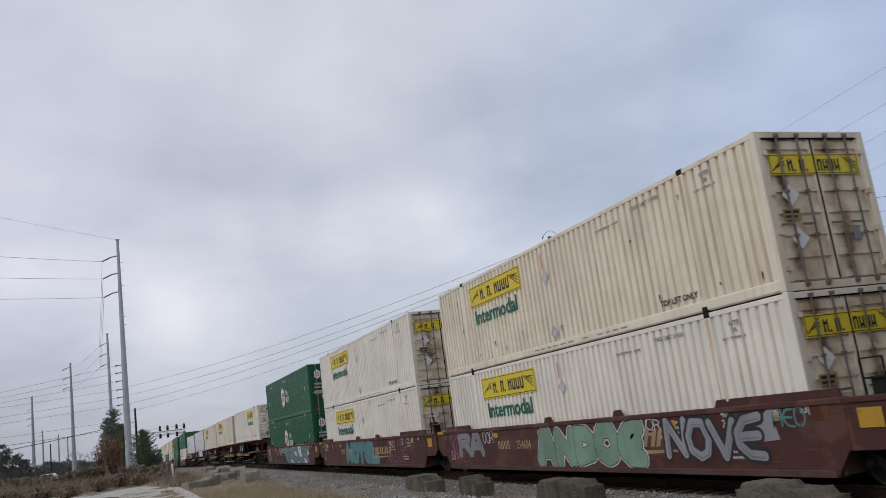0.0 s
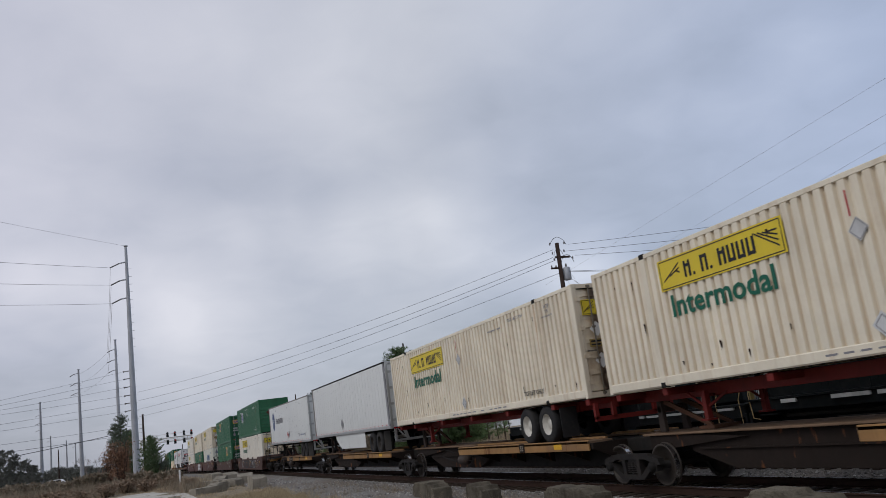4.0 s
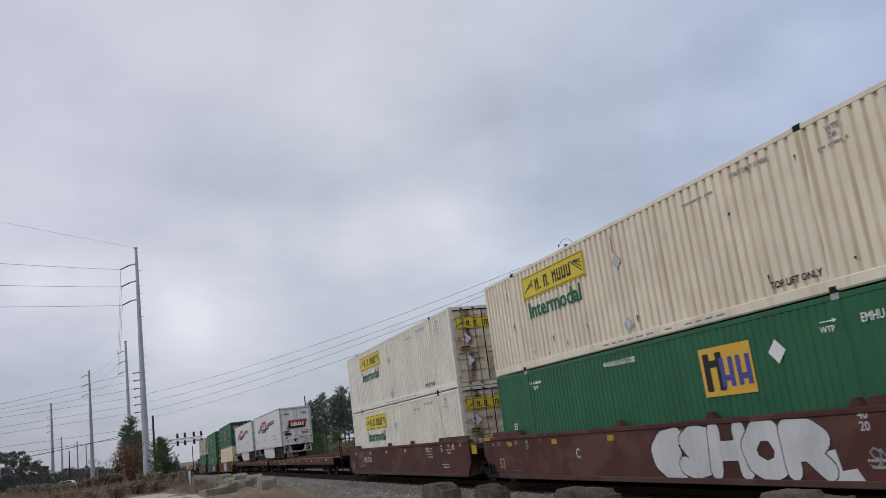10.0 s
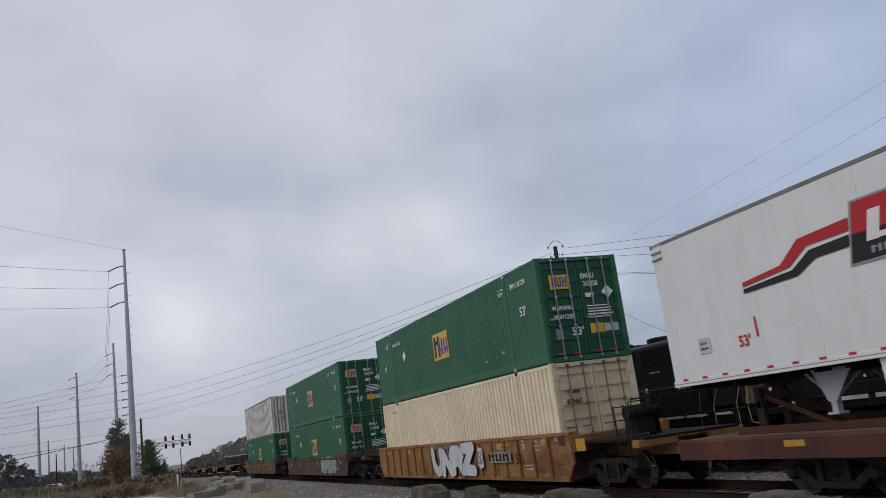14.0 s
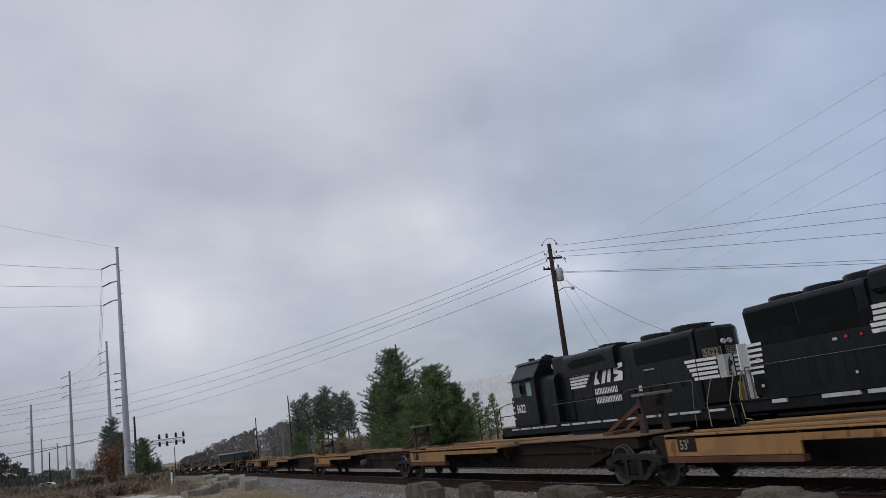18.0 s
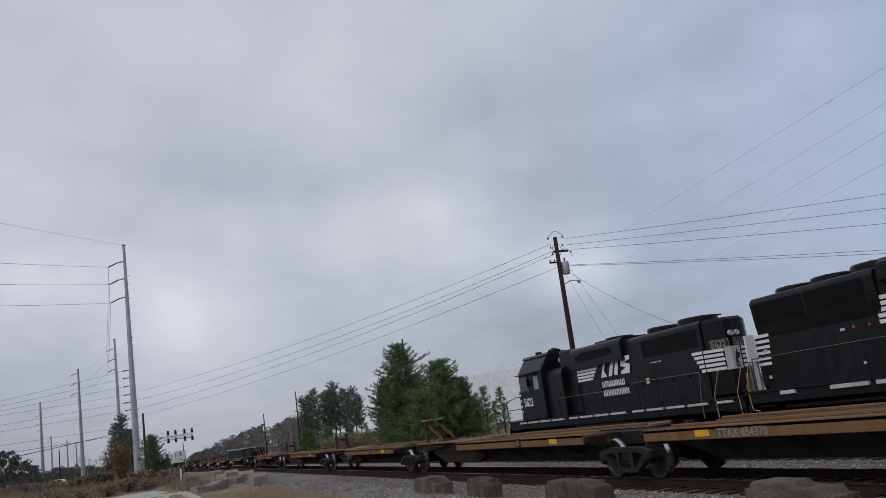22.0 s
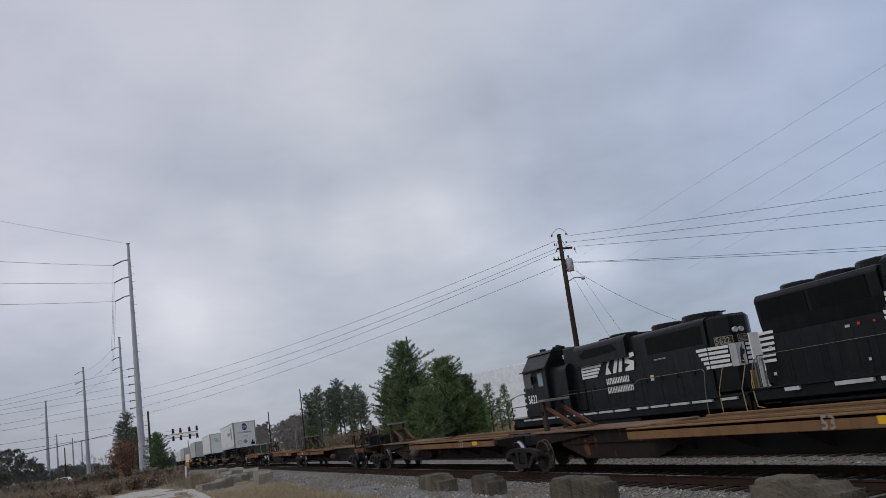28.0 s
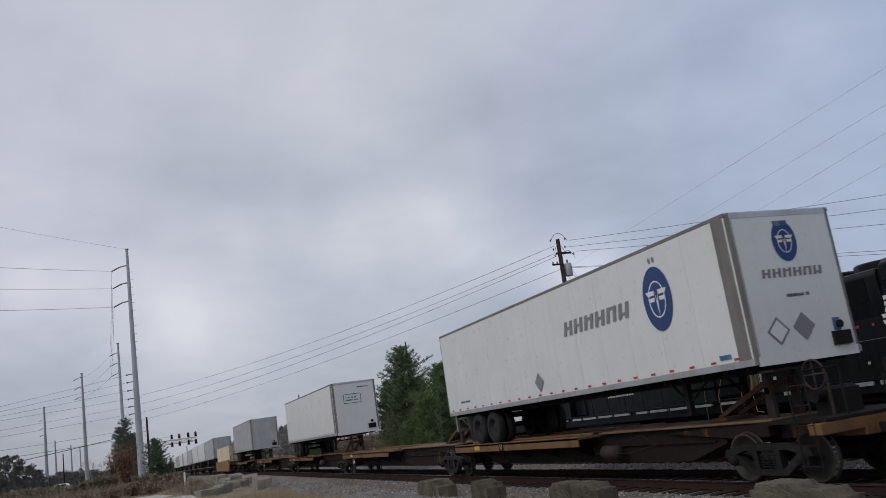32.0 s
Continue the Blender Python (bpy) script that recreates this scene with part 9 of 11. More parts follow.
MARKS = {0: [("53'", 2.25, 0.26, 0.84, True)], 1: [("53", 5.3, 0.2, 0.93, True)], 2: [("TTAX 654370", 3.9, 0.24, 0.90, False)],
         3: [("TTAX", 9.3, 0.19, 0.95, True), ("555658", 8.3, 0.19, 0.95, True), ("53'", 3.0, 0.26, 0.84, True)], 4: [("2-2811-57", 4.7, 0.24, 0.90, True)],
         5: [("53", 4.5, 0.22, 0.91, True), ("TTAX 753243", 5.8, 0.22, 0.91, True)], 7: [("53", 4.35, 0.33, 0.89, False)], 6: [("53", 5.4, 0.22, 0.90, True), ("TTAX 753243", 9.2, 0.22, 0.91, True)]}


def spine(us, label, skin, flip=False, box=False, both=False, dirty="sill_grime", marks=()):
    n = len(us) - 1
    for i in range(n):
        p = us[i + 1] - us[i]
        ends = (i == 0, i == n - 1)
        mk = marks[i % len(marks)] if marks else 1
        bx = box
        fl = flip if isinstance(flip, bool) else flip[i]
        key = ("spine", skin, fl, bx, both, ends, round(p, 1), dirty, i % 2, mk)
        c = repeat(key, lambda: _spine(label, skin, p, fl, i == n - 1, ends, both, bx, i, dirty, mk))
        ride(c, us[i])


def _spine(label, skin, p, flip, last, ends, both, box, i, dirty, mk):
    c = spine_unit(label, skin, p, flip, True, last, ends, both, box, i % 2 == 0, dirty)
    unit_marks(c, [(t, p - k if flip else k, size, z, plate) for t, k, size, z, plate in MARKS[mk]])
    return c


spine([72.3, 89.1, 106.4, 123.6, 141.2, 158.2], "grimy yellow spine car platform under a road trailer", "ttx", flip=(True, False, False, False, False), marks=(5, 1, 1, 1, 6))
for u, nose in ((71.85, "front"), (90.3, "back"), (107.5, "back")):
    ch = repeat(("chassis", nose), lambda: chassis("red steel container chassis with white wheel rims", nose))
    ride(ch, u, DECK)
    jb(u, DECK + 1.02, 6.55 if u < 80 else 13.45, clean=u < 80, chassis_nose="front" if nose == "front" else "back")


def van(key, u, build, sink=0.0):
    """A van on the deck; sink: how far its tail sits below its nose end."""
    return ride(repeat(key, build), u, DECK - sink, math.degrees(sink / 16.15))


def round_sign(c, face, at, r=0.42):
    flat("sign", [oval(0, 0, r * 0.82, r * 1.12)], "blue", c, face, at, "dark blue oval sign with a white winged mark")
    o = Vector(at) + (Vector((-0.004, 0, 0)) if face is SIDE else Vector((0, -0.004, 0)))
    wing = [[(-0.09, 0.30), (0.0, -0.62), (0.09, 0.30), (0.0, -0.1)], [(-0.62, 0.30), (-0.1, 0.30), (-0.14, 0.14), (-0.5, 0.14)], [(0.1, 0.30), (0.62, 0.30), (0.5, 0.14), (0.14, 0.14)],
            [(-0.5, 0.06), (-0.13, 0.06), (-0.16, -0.08), (-0.4, -0.08)], [(0.13, 0.06), (0.5, 0.06), (0.4, -0.08), (0.16, -0.08)]]
    ringo = ribbon([(0.46 * math.cos(a * math.pi / 14), 0.62 * math.sin(a * math.pi / 14) - 0.02) for a in range(29)], 0.05)
    flat("sign_mark", [[(a * r, b * r) for a, b in p] for p in wing + ringo], "white", c, face, o)


def blue_van(nose):
    c = trailer("white van trailer with a blue oval sign and grey letters", "trailer_white", nose, seams=13, skirt=False, top=3.93)
    x = -1.305
    if nose == "back":
        round_sign(c, SIDE, (x, 13.98, 2.8), 0.60)
        flat("name_lettering", blocks("VIIRAN", 3.1, 0.38, 0.3), "grey", c, SIDE, (x, 12.85, 2.6), "slanted grey block letters")
        flat("web_print", bars(1, 1.55, 0.2, 5), "blue", c, SIDE, (x, 3.2, 1.46), "small blue writing")
        flat("placard", [diamond(0, 0, 0.24)], "grey", c, SIDE, (x - 0.002, 7.38, 1.68), "grey diamond placard holder")
        flat("placard", [diamond(0, 0, 0.24)], "red", c, SIDE, (x - 0.002, 7.96, 1.66), "red diamond placard")
        flat("side_light", [rect(0, 0, 0.16, 0.09), rect(0.3, 0, 0.46, 0.09)], "orange", c, SIDE, (x - 0.006, 3.5, 1.06))
        flat("data_plate", [rect(0, 0, 0.25, 0.22), rect(2.1, 0.0, 2.35, 0.2)], "sill_white", c, SIDE, (x, 3.75, 1.45))
        for y in (2.8, 7.7, 12.7):
            flat("data_plate", [oval(0, 0, 0.045, 0.06), oval(0.14, 0, 0.045, 0.06)], "grey", c, SIDE, (x, y, 3.58))
        flat("door_plate", [diamond(0.55, 1.7, 0.24)], "red", c, END, (0, -0.012, 0))
    else:
        round_sign(c, SIDE, (x, 2.55, 2.78), 0.62)
        flat("name_lettering", blocks("VIIRAN", 3.2, 0.36, 0.3), "grey", c, SIDE, (x, 6.85, 2.58), "slanted grey block letters")
        flat("web_print", bars(1, 0.9, 0.13, 5), "blue", c, SIDE, (x, 14.9, 1.4), "small blue writing")
        flat("placard", [diamond(0, 0, 0.27)], "grey", c, SIDE, (x - 0.002, 8.7, 1.58), "grey diamond placard holder")
        flat("data_plate", [rect(0, 0, 0.34, 0.09)], "swift_blue", c, SIDE, (x, 0.95, 1.25))
        flat("data_plate", [oval(0, 0, 0.04, 0.06), oval(0.14, 0, 0.04, 0.06)], "grey", c, SIDE, (x, 2.6, 3.62))
        round_sign(c, END, (0.0, -0.008, 3.32), 0.36)
        flat("nose_lettering", blocks("VIIRAN", 1.5, 0.17, 0.15), "grey", c, END, (-0.72, -0.008, 2.62), "slanted grey block letters")
        flat("nose_number", bars(1, 0.62, 0.13, 2), "black", c, END, (-0.3, -0.008, 2.2), "small black figures")
        flat("placard", [diamond(-0.62, 1.62, 0.27), ], "grey", c, END, (0, -0.008, 0), "diamond placard holders")
        flat("placard_face", [diamond(-0.62, 1.62, 0.21)], "trailer_white", c, END, (0, -0.012, 0))
        flat("placard", [diamond(0.0, 1.66, 0.27)], "grey", c, END, (0, -0.008, 0))
        flat("nose_label", [rect(0.72, 1.28, 0.9, 1.46)], "sign_yellow", c, END, (0, -0.008, 0), "yellow label")
        flat("nose_label", [rect(0.7, 1.5, 0.88, 1.75), rect(-0.2, 3.62, 0.15, 3.72)], "swift_blue", c, END, (0, -0.008, 0))
    return c


def skirted_van():
    c = trailer("white riveted van trailer with white side skirts", "trailer_white", "back", seams=30, skirt=True, riveted=True, top=3.98)
    flat("placard", [diamond(0, 0, 0.3)], "grey", c, SIDE, (-1.308, 8.8, 1.62), "grey diamond placard holder")
    return c


def striped_van():
    c = trailer("white van trailer with a red and black striped sign", "trailer_white", "back", seams=12, skirt=True, top=4.06, plain_rails=True)
    x = -1.305
    shield = [(0.0, 0.0), (2.75, 0.0), (3.1, 0.92), (0.22, 0.92)]
    y0, v0 = 11.05, 2.52
    flat("sign_edge", [[(a * 1.03 - 0.05, b * 1.08 - 0.04) for a, b in shield]], "silver", c, SIDE, (x, y0, v0), "red and black shield sign with stripes")
    flat("sign", [[(0.0, 0.0), (2.75, 0.0), (2.92, 0.44), (0.1, 0.44)]], "black", c, SIDE, (x - 0.003, y0, v0))
    flat("sign_top", [[(0.1, 0.44), (2.92, 0.44), (3.1, 0.92), (0.22, 0.92)]], "red", c, SIDE, (x - 0.003, y0, v0))
    flat("sign_lettering", [[(a + 0.35, b + 0.27) for a, b in p] for p in blocks("PAH", 2.35, 0.46, 0.3, 0.1)], "white", c, SIDE, (x - 0.006, y0, v0), "white block letters")
    flat("sign_lettering", [[(a + 0.4, b + 0.08) for a, b in p] for p in blocks("OIOIOOIIO", 2.1, 0.11, 0.1)], "silver", c, SIDE, (x - 0.006, y0, v0))
    flat("stripe", [[(-2.5, 0.22), (-1.5, 0.32), (-1.0, 0.66), (0.1, 0.72), (0.06, 0.52), (-0.85, 0.5), (-1.3, 0.24), (-2.5, 0.14)], [(3.0, 0.52), (3.9, 0.52), (4.5, 0.72), (8.0, 0.80), (8.0, 0.68), (4.6, 0.58), (4.0, 0.36), (2.94, 0.36)]], "red", c, SIDE, (x - 0.001, y0, v0), "red stripe")
    flat("stripe", [[(-2.5, 0.10), (-1.25, 0.18), (-0.8, 0.42), (0.05, 0.46), (0.02, 0.28), (-0.7, 0.26), (-1.15, 0.06), (-2.5, 0.02)], [(2.92, 0.32), (4.05, 0.32), (4.7, 0.54), (8.0, 0.62), (8.0, 0.52), (4.8, 0.42), (4.2, 0.16), (2.86, 0.16)]], "black", c, SIDE, (x - 0.001, y0, v0), "black stripe")
    flat("side_print", bars(1, 1.9, 0.16, 3), "grey", c, SIDE, (x, 4.3, 1.95))
    flat("side_print", bars(1, 2.6, 0.17, 4), "red", c, SIDE, (x, 3.9, 1.65))
    flat("side_label", [rect(0, 0, 0.34, 0.3)], "sill_white", c, SIDE, (x, 15.1, 1.62)), flat("side_label_mark", bars(2, 0.26, 0.2, 4), "black", c, SIDE, (x - 0.003, 15.06, 1.67))
    words("53'", 0.28, "red", c, SIDE, (x, 13.95, 1.62), label="red length figures")
    flat("side_bar", [rect(0, 0, 0.05, 0.36)], "red", c, SIDE, (x, 13.45, 1.74))
    flat("placard", [[(0, 0.3), (0.36, 0.3), (0.22, 0.0), (0.14, 0.0)]], "grey", c, SIDE, (x, 9.65, 1.62))
    flat("placard_mark", [[(0.08, 0.16), (0.28, 0.16), (0.18, 0.04)]], "black", c, SIDE, (x - 0.003, 9.65, 1.62))
    part("side_light", Form().box(-1.24, -1.22, 7.58, 7.74, 0.91, 0.97), "orange", c, "amber side light", bevel=0.008)
    for z in (3.74, 3.88):
        part("nose_vent", Form().tube((-1.31, 15.75, z), (-1.31, 16.08, z), 0.028, n=8), "alu", c)
    for i in range(7):
        part("bumper_tape", Form().box(-1.08 + i * 0.31, -0.94 + i * 0.31, -0.006, -0.001, 0.50, 0.56), "tape_red", c)
    # doors
    flat("door_sign", [[(-0.72, 2.35), (0.72, 2.35), (0.95, 3.05), (-0.6, 3.05)]], "silver", c, END, (0, -0.062, 0), "red and black sign on the doors")
    flat("door_sign_face", [[(-0.66, 2.4), (0.68, 2.4), (0.8, 2.7), (-0.62, 2.7)]], "black", c, END, (0, -0.066, 0))
    flat("door_sign_top", [[(-0.62, 2.7), (0.8, 2.7), (0.9, 3.0), (-0.57, 3.0)]], "red", c, END, (0, -0.066, 0))
    flat("door_sign_lettering", [[(a - 0.42, b + 2.56) for a, b in p] for p in blocks("PAH", 1.05, 0.28, 0.15, 0.12)], "white", c, END, (0, -0.07, 0))
    flat("door_print", [rect(0.38, 2.12, 0.98, 2.16), rect(0.42, 1.94, 0.96, 1.99)], "red", c, END, (0, -0.062, 0), "red and black printed lines")
    flat("door_print", [[(a + 0.38, b + 1.84) for a, b in p] for p in bars(2, 0.62, 0.26, 5)], "black", c, END, (0, -0.062, 0))
    words("AIR RIDE EQUIPPED", 0.12, "black", c, END, (0.22, -0.063, 1.60), label="black lettering", stretch=0.95)
    flat("door_print", [rect(0.62, 1.32, 0.98, 1.34), rect(0.62, 1.54, 0.98, 1.56), rect(0.62, 1.40, 0.86, 1.43), rect(0.62, 1.47, 0.84, 1.50)], "red", c, END, (0, -0.062, 0))
    flat("door_print", [rect(-1.0, 2.22, -0.5, 2.25), rect(-0.98, 2.08, -0.72, 2.14), rect(-0.98, 1.70, -0.74, 1.74), rect(-0.98, 1.62, -0.74, 1.65)], "red", c, END, (0, -0.062, 0))
    flat("door_print", [rect(-0.98, 1.86, -0.44, 2.04), rect(-0.98, 2.16, -0.52, 2.2)], "black", c, END, (0, -0.062, 0))
    flat("door_print", [rect(-0.9, 3.5, -0.5, 3.62), rect(0.5, 3.5, 0.9, 3.62)], "grey", c, END, (0, -0.062, 0))
    flat("door_plate", [[(-0.32, 1.55), (0.0, 1.55), (-0.16, 1.25)]], "black", c, END, (0, -0.062, 0))
    flat("door_plate", [rect(0.5, 1.15, 0.95, 1.35), rect(-0.85, 1.35, -0.6, 1.52)], "sill_white", c, END, (0, -0.062, 0))
    return c


van("skirted", 124.75, skirted_van, 0.06)
van("blue_back", 142.5, lambda: blue_van("back"), 0.12)

# single wells
w = well(164.0, "dark brown well car with pale block graffiti", "dark_brown")
jb(164.0, LOW, 13.4), emp(164.0, LOW + HIGH, 12.8, 1.5, plain=True)
piece(w, "REOBSN", 11.6, 0.32, 3.85, 0.85, 0.19, "spray_black", "post_rust", 31, rim=0.03)
words("71123", 0.32, "sill_white", w, SIDE, (-1.508, 11.95, 0.93), label="worn white stencilled figures", stretch=0.85)
flat("side_lettering", blocks("EHO", 0.6, 0.2), "post_grey", w, SIDE, (-1.508, 12.65, 1.0))
scribble(w, "ORL", 13.4, 0.42, 1.2, 0.6, "grey", 0.09, 34)
flat("graffiti_patch", [[(0.0, 0.88), (0.34, 0.92), (0.12, 0.62), (0.1, 0.36), (0.5, 0.0), (0.32, 0.0), (0.05, 0.25), (-0.06, 0.6)]], "spray_tan", w, SIDE, (-1.5055, 7.62, 0.3), "tan sprayed crescent")
flat("graffiti_patch", [[(0.75, 0.86), (1.5, 0.88), (1.35, 0.5)], [(1.75, 0.3), (1.95, 0.75), (2.95, 0.72), (2.75, 0.42)], [(3.0, 0.9), (3.75, 0.88), (3.55, 0.35)], [(3.1, 0.1), (3.15, 0.55), (3.6, 0.05)]], "silver", w, SIDE, (-1.5058, 7.62, 0.3), "silver sprayed patches")
brush(w, [[(1.02, 0.74), (0.72, 0.86), (0.42, 0.72), (0.33, 0.42), (0.5, 0.12), (0.95, 0.06)], [(1.5, 0.06), (1.55, 0.45), (1.42, 0.84)], [(2.05, 0.84), (1.58, 0.46), (2.12, 0.05)], [(2.15, 0.80), (2.9, 0.84)], [(2.5, 0.8), (2.6, 0.05)], [(3.02, 0.05), (3.0, 0.84), (3.72, 0.08), (3.66, 0.86)]], 7.62, 0.3, 0.25, "spray_black", "silver")
scribble(w, "RECN", 3.5, 0.34, 1.5, 0.36, "post_grey", 0.022, 33), scribble(w, "SOL", 3.75, 0.72, 1.5, 0.42, "spray_tan", 0.028, 35)
w = well(188.0, "dark brown well car with white stencilled figures", "dark_brown")
emp(188.0, LOW, 5.9, 1.5), emp(188.0, LOW + HIGH, 11.75, 1.6)
words("71169", 0.3, "sill_white", w, SIDE, (-1.508, 11.95, 0.92), label="white stencilled figures")

# second articulated car
B = [211.7, 231.15, 250.8]
w = well(B[0], "red-brown well car with thin tags and white figures", a=True, b=False, fb=1.65, brake=True)


def swift_box():
    c = container("container", "cool white corrugated container with faded blue letters", "swift_white", "swift_white")
    x = -HALF - 0.004
    flat("name_lettering", blocks("SUIHT", 4.3, 0.82, 0.18, 0.16), "swift_blue", c, SIDE, (x, 10.1, 1.3), "faded blue block letters")
    words("SWRU 102816", 0.27, "swift_blue", c, SIDE, (x, 4.35, 2.2), label="blue stencilled container mark", stretch=0.9)
    flat("door_lettering", [[(a - 0.95, b + 2.12) for a, b in p] for p in blocks("SUIHT", 1.95, 0.46, 0.25, 0.08)], "blue", c, END, (0, 0.016, 0), "blue block letters on the doors")
    flat("door_stencil", bars(2, 0.8, 0.2, 7), "black", c, END, (-0.98, 0.018, 1.2)), words("24,000 lbs", 0.17, "black", c, END, (-0.98, 0.018, 0.86), stretch=0.8), words("SWRU", 0.3, "blue", c, END, (-0.2, 0.018, 1.1), stretch=0.85)
    return c


ride(repeat("swift", swift_box), B[0], LOW), jb(B[0], LOW + HIGH, 13.4, clean=False)
words("AOK", 0.36, "sill_white", w, SIDE, (-1.508, 4.9, 0.80), label="white stencilled letters", stretch=0.85)
words("55100", 0.36, "spray_tan", w, SIDE, (-1.508, 3.9, 0.80), label="tan stencilled figures", stretch=0.85)
scribble(w, "CDN", 8.6, 0.45, 2.4, 0.95, "silver", 0.028, 41), scribble(w, "VNV", 6.6, 0.36, 1.8, 0.75, "silver", 0.03, 42), scribble(w, "AV", 8.3, 0.30, 1.3, 0.25, "silver", 0.025, 43)
w = well(B[1], "red-brown well car with bold white graffiti letters", a=False, b=False, fa=1.65, fb=1.75, trucks=("b",))
emp(B[1], LOW, 5.9, 1.5), jb(B[1], LOW + HIGH, 13.4, clean=False)
piece(w, "ESHOR", 7.85, 0.30, 5.0, 1.08, 0.37, "spray_white", "spray_black", 51, rim=0.05, grow=0.08)
flat("graffiti", [[(0.0, 0.52), (0.26, 0.56), (0.32, 0.22), (0.62, 0.26), (0.78, 0.0), (0.1, 0.0), (-0.45, 0.55)]], "spray_white", w, SIDE, (-1.5072, 2.9, 0.27), "white sprayed tail of the letters")
words("C", 0.34, "sill_white", w, SIDE, (-1.508, 11.3, 0.78), label="white stencilled letter")
scribble(w, "SNN", 2.0, 0.55, 0.7, 0.3, "silver", 0.025, 52)
w = well(B[2], "red-brown well car with white stencilled figures", a=False, b=True, fa=1.75, fb=1.5, trucks=("b",))
jb(B[2], LOW, 13.4), jb(B[2], LOW + HIGH, 13.4)
words("AOK 55100", 0.34, "sill_white", w, SIDE, (-1.508, 13.7, 0.80), label="white stencilled letters and figures", stretch=0.85)
tag(w, 61, 14.8, 0.5, 1.2, 0.8, 3, "silver")

for o, u, z, _ in list(TRAIN):
    if o.name.startswith("well_car") and u in A[1:] + B[:1]:
        for q in (-1, 1):
            part("side_wing", Form().prism([(-2.0, 1.40), (-2.0, 0.86), (-1.7, 0.66), (-0.84, 0.64), (-0.84, 1.40)], "x", min(q * 1.44, q * 1.49), max(q * 1.44, q * 1.49)), "brown", o)
            if q < 0:
                part("hand_brake_stand", Form().line([(-1.34, -1.62, 1.40), (-1.34, -1.62, 2.0), (-1.34, -1.2, 2.0), (-1.34, -1.2, 1.40)], 0.02, 6).line([(-1.34, -1.62, 1.7), (-1.34, -1.2, 1.7)], 0.016, 6).box(-1.3, -1.1, -1.55, -1.3, 1.40, 1.72), "dark_steel", o, "dark hand brake stand with grab irons")
            part("wing_chord", Form().box(min(q * 1.52, q * 1.36), max(q * 1.52, q * 1.36), -2.0, -0.86, 1.36, 1.45), "brown", o, bevel=0.01)
    if o.name.startswith("well_car") and u in A[:3] + B[:2]:
        for q in (-1, 1):
            part("side_wing", Form().prism([(17.5, 1.42), (17.5, 0.88), (17.2, 0.66), (16.82, 0.62), (16.82, 1.42)], "x", min(q * 1.44, q * 1.49), max(q * 1.44, q * 1.49)), "brown", o)
            part("wing_chord", Form().box(min(q * 1.52, q * 1.36), max(q * 1.52, q * 1.36), 16.82, 17.5, 1.37, 1.455), "brown", o, bevel=0.01)
        flat("reflector", [rect(0, 0, 0.85, 0.11)], "yellow_dull", o, SIDE, (-1.523, 17.35, 1.37), "worn yellow reflective strip")
        for text, y, z, size in (("125", 16.75, 1.2, 0.15), ("|53", 16.3, 1.2, 0.17), ("|48", 15.6, 1.2, 0.17), ("|45", 15.0, 1.2, 0.17), ("40", 14.25, 1.2, 0.18), ("20", 14.25, 1.06, 0.18)):
            words(text, size, "post_grey", o, SIDE, (-1.5075, y, z), label="worn pale stencilled figures" if text == "125" else "")
        flat("stencil_print", outline_of([rect(0, 0, 0.55, 0.3)], 0.015) + outline_of([oval(0.95, 0.42, 0.09, 0.1, 14)], 0.02), "rod_dark", o, SIDE, (-1.5072, 15.25, 0.46), "faint stencilled frame and ring")

# flat cars with two striped vans, one of them across the joint
fc = repeat("flat_car", lambda: flat_car("rusty red-brown flat car with a planked deck"))
ride(fc, 272.2)
fd = repeat("flat_car", None)
ride(fd, 300.0)
side_patches(fc, [(y, 0.48) for y in (2.3, 4.7, 7.13, 8.88, 11.9, 14.31, 16.67, 18.85, 20.9, 23.5)])
words("UNIT A", 0.2, "rod_dark", fc, SIDE, (-1.433, 14.95, 0.80), label="worn pale stencilled letters", stretch=0.7)
side_patches(fd, [(0.91, 0.95), (3.3, 0.48), (4.97, 0.48), (8.05, 0.48), (10.3, 0.48), (15.0, 0.48), (17.5, 0.48), (20.4, 0.48), (23.9, 0.48)])
part("repaint", Form().box(-1.434, -1.43, 0.98, 1.72, 0.71, 1.03), "flat_patch", fd, "paler orange-brown repainted patch")
flat("stencil_print", bars(2, 0.75, 0.09, 6), "post_grey", fd, SIDE, (-1.433, 2.7, 0.72), "worn pale stencils")
flat("stencil_print", bars(1, 0.3, 0.07, 7), "post_grey", fd, SIDE, (-1.433, 2.72, 0.9)), flat("stencil_print", bars(2, 0.75, 0.09, 8), "post_grey", fd, SIDE, (-1.433, 0.75, 0.72))
hitch(fd, 6.9, -1, 1.08), hitch(fd, 25.55, -1, 1.08)
flat("stencil_print", blocks("FEO", 0.75, 0.17, 0.0, 0.25), "rod_dark", fc, SIDE, (-1.433, 6.9, 0.80), "worn pale block letters")
words("2220", 0.27, "rod_dark", fc, SIDE, (-1.433, 5.75, 0.80), label="worn pale stencilled figures", stretch=1.15)
flat("stencil_print", blocks("FLOIIOA-EAOT-OOAOT", 3.35, 0.17, 0.0, 0.25), "post_grey", fc, SIDE, (-1.433, 20.58, 0.73), "worn pale block letters")
flat("stencil_print", bars(1, 0.9, 0.07, 4), "rod_dark", fc, SIDE, (-1.433, 16.5, 0.74))
for u in (292.0, 310.7):
    ride(repeat("striped", striped_van), u, 1.09)

# single wells, one yellow with side posts
w = well(332.1, "weathered yellow well car with ribbed sides and graffiti", "well_yellow", "posts", brake=True)


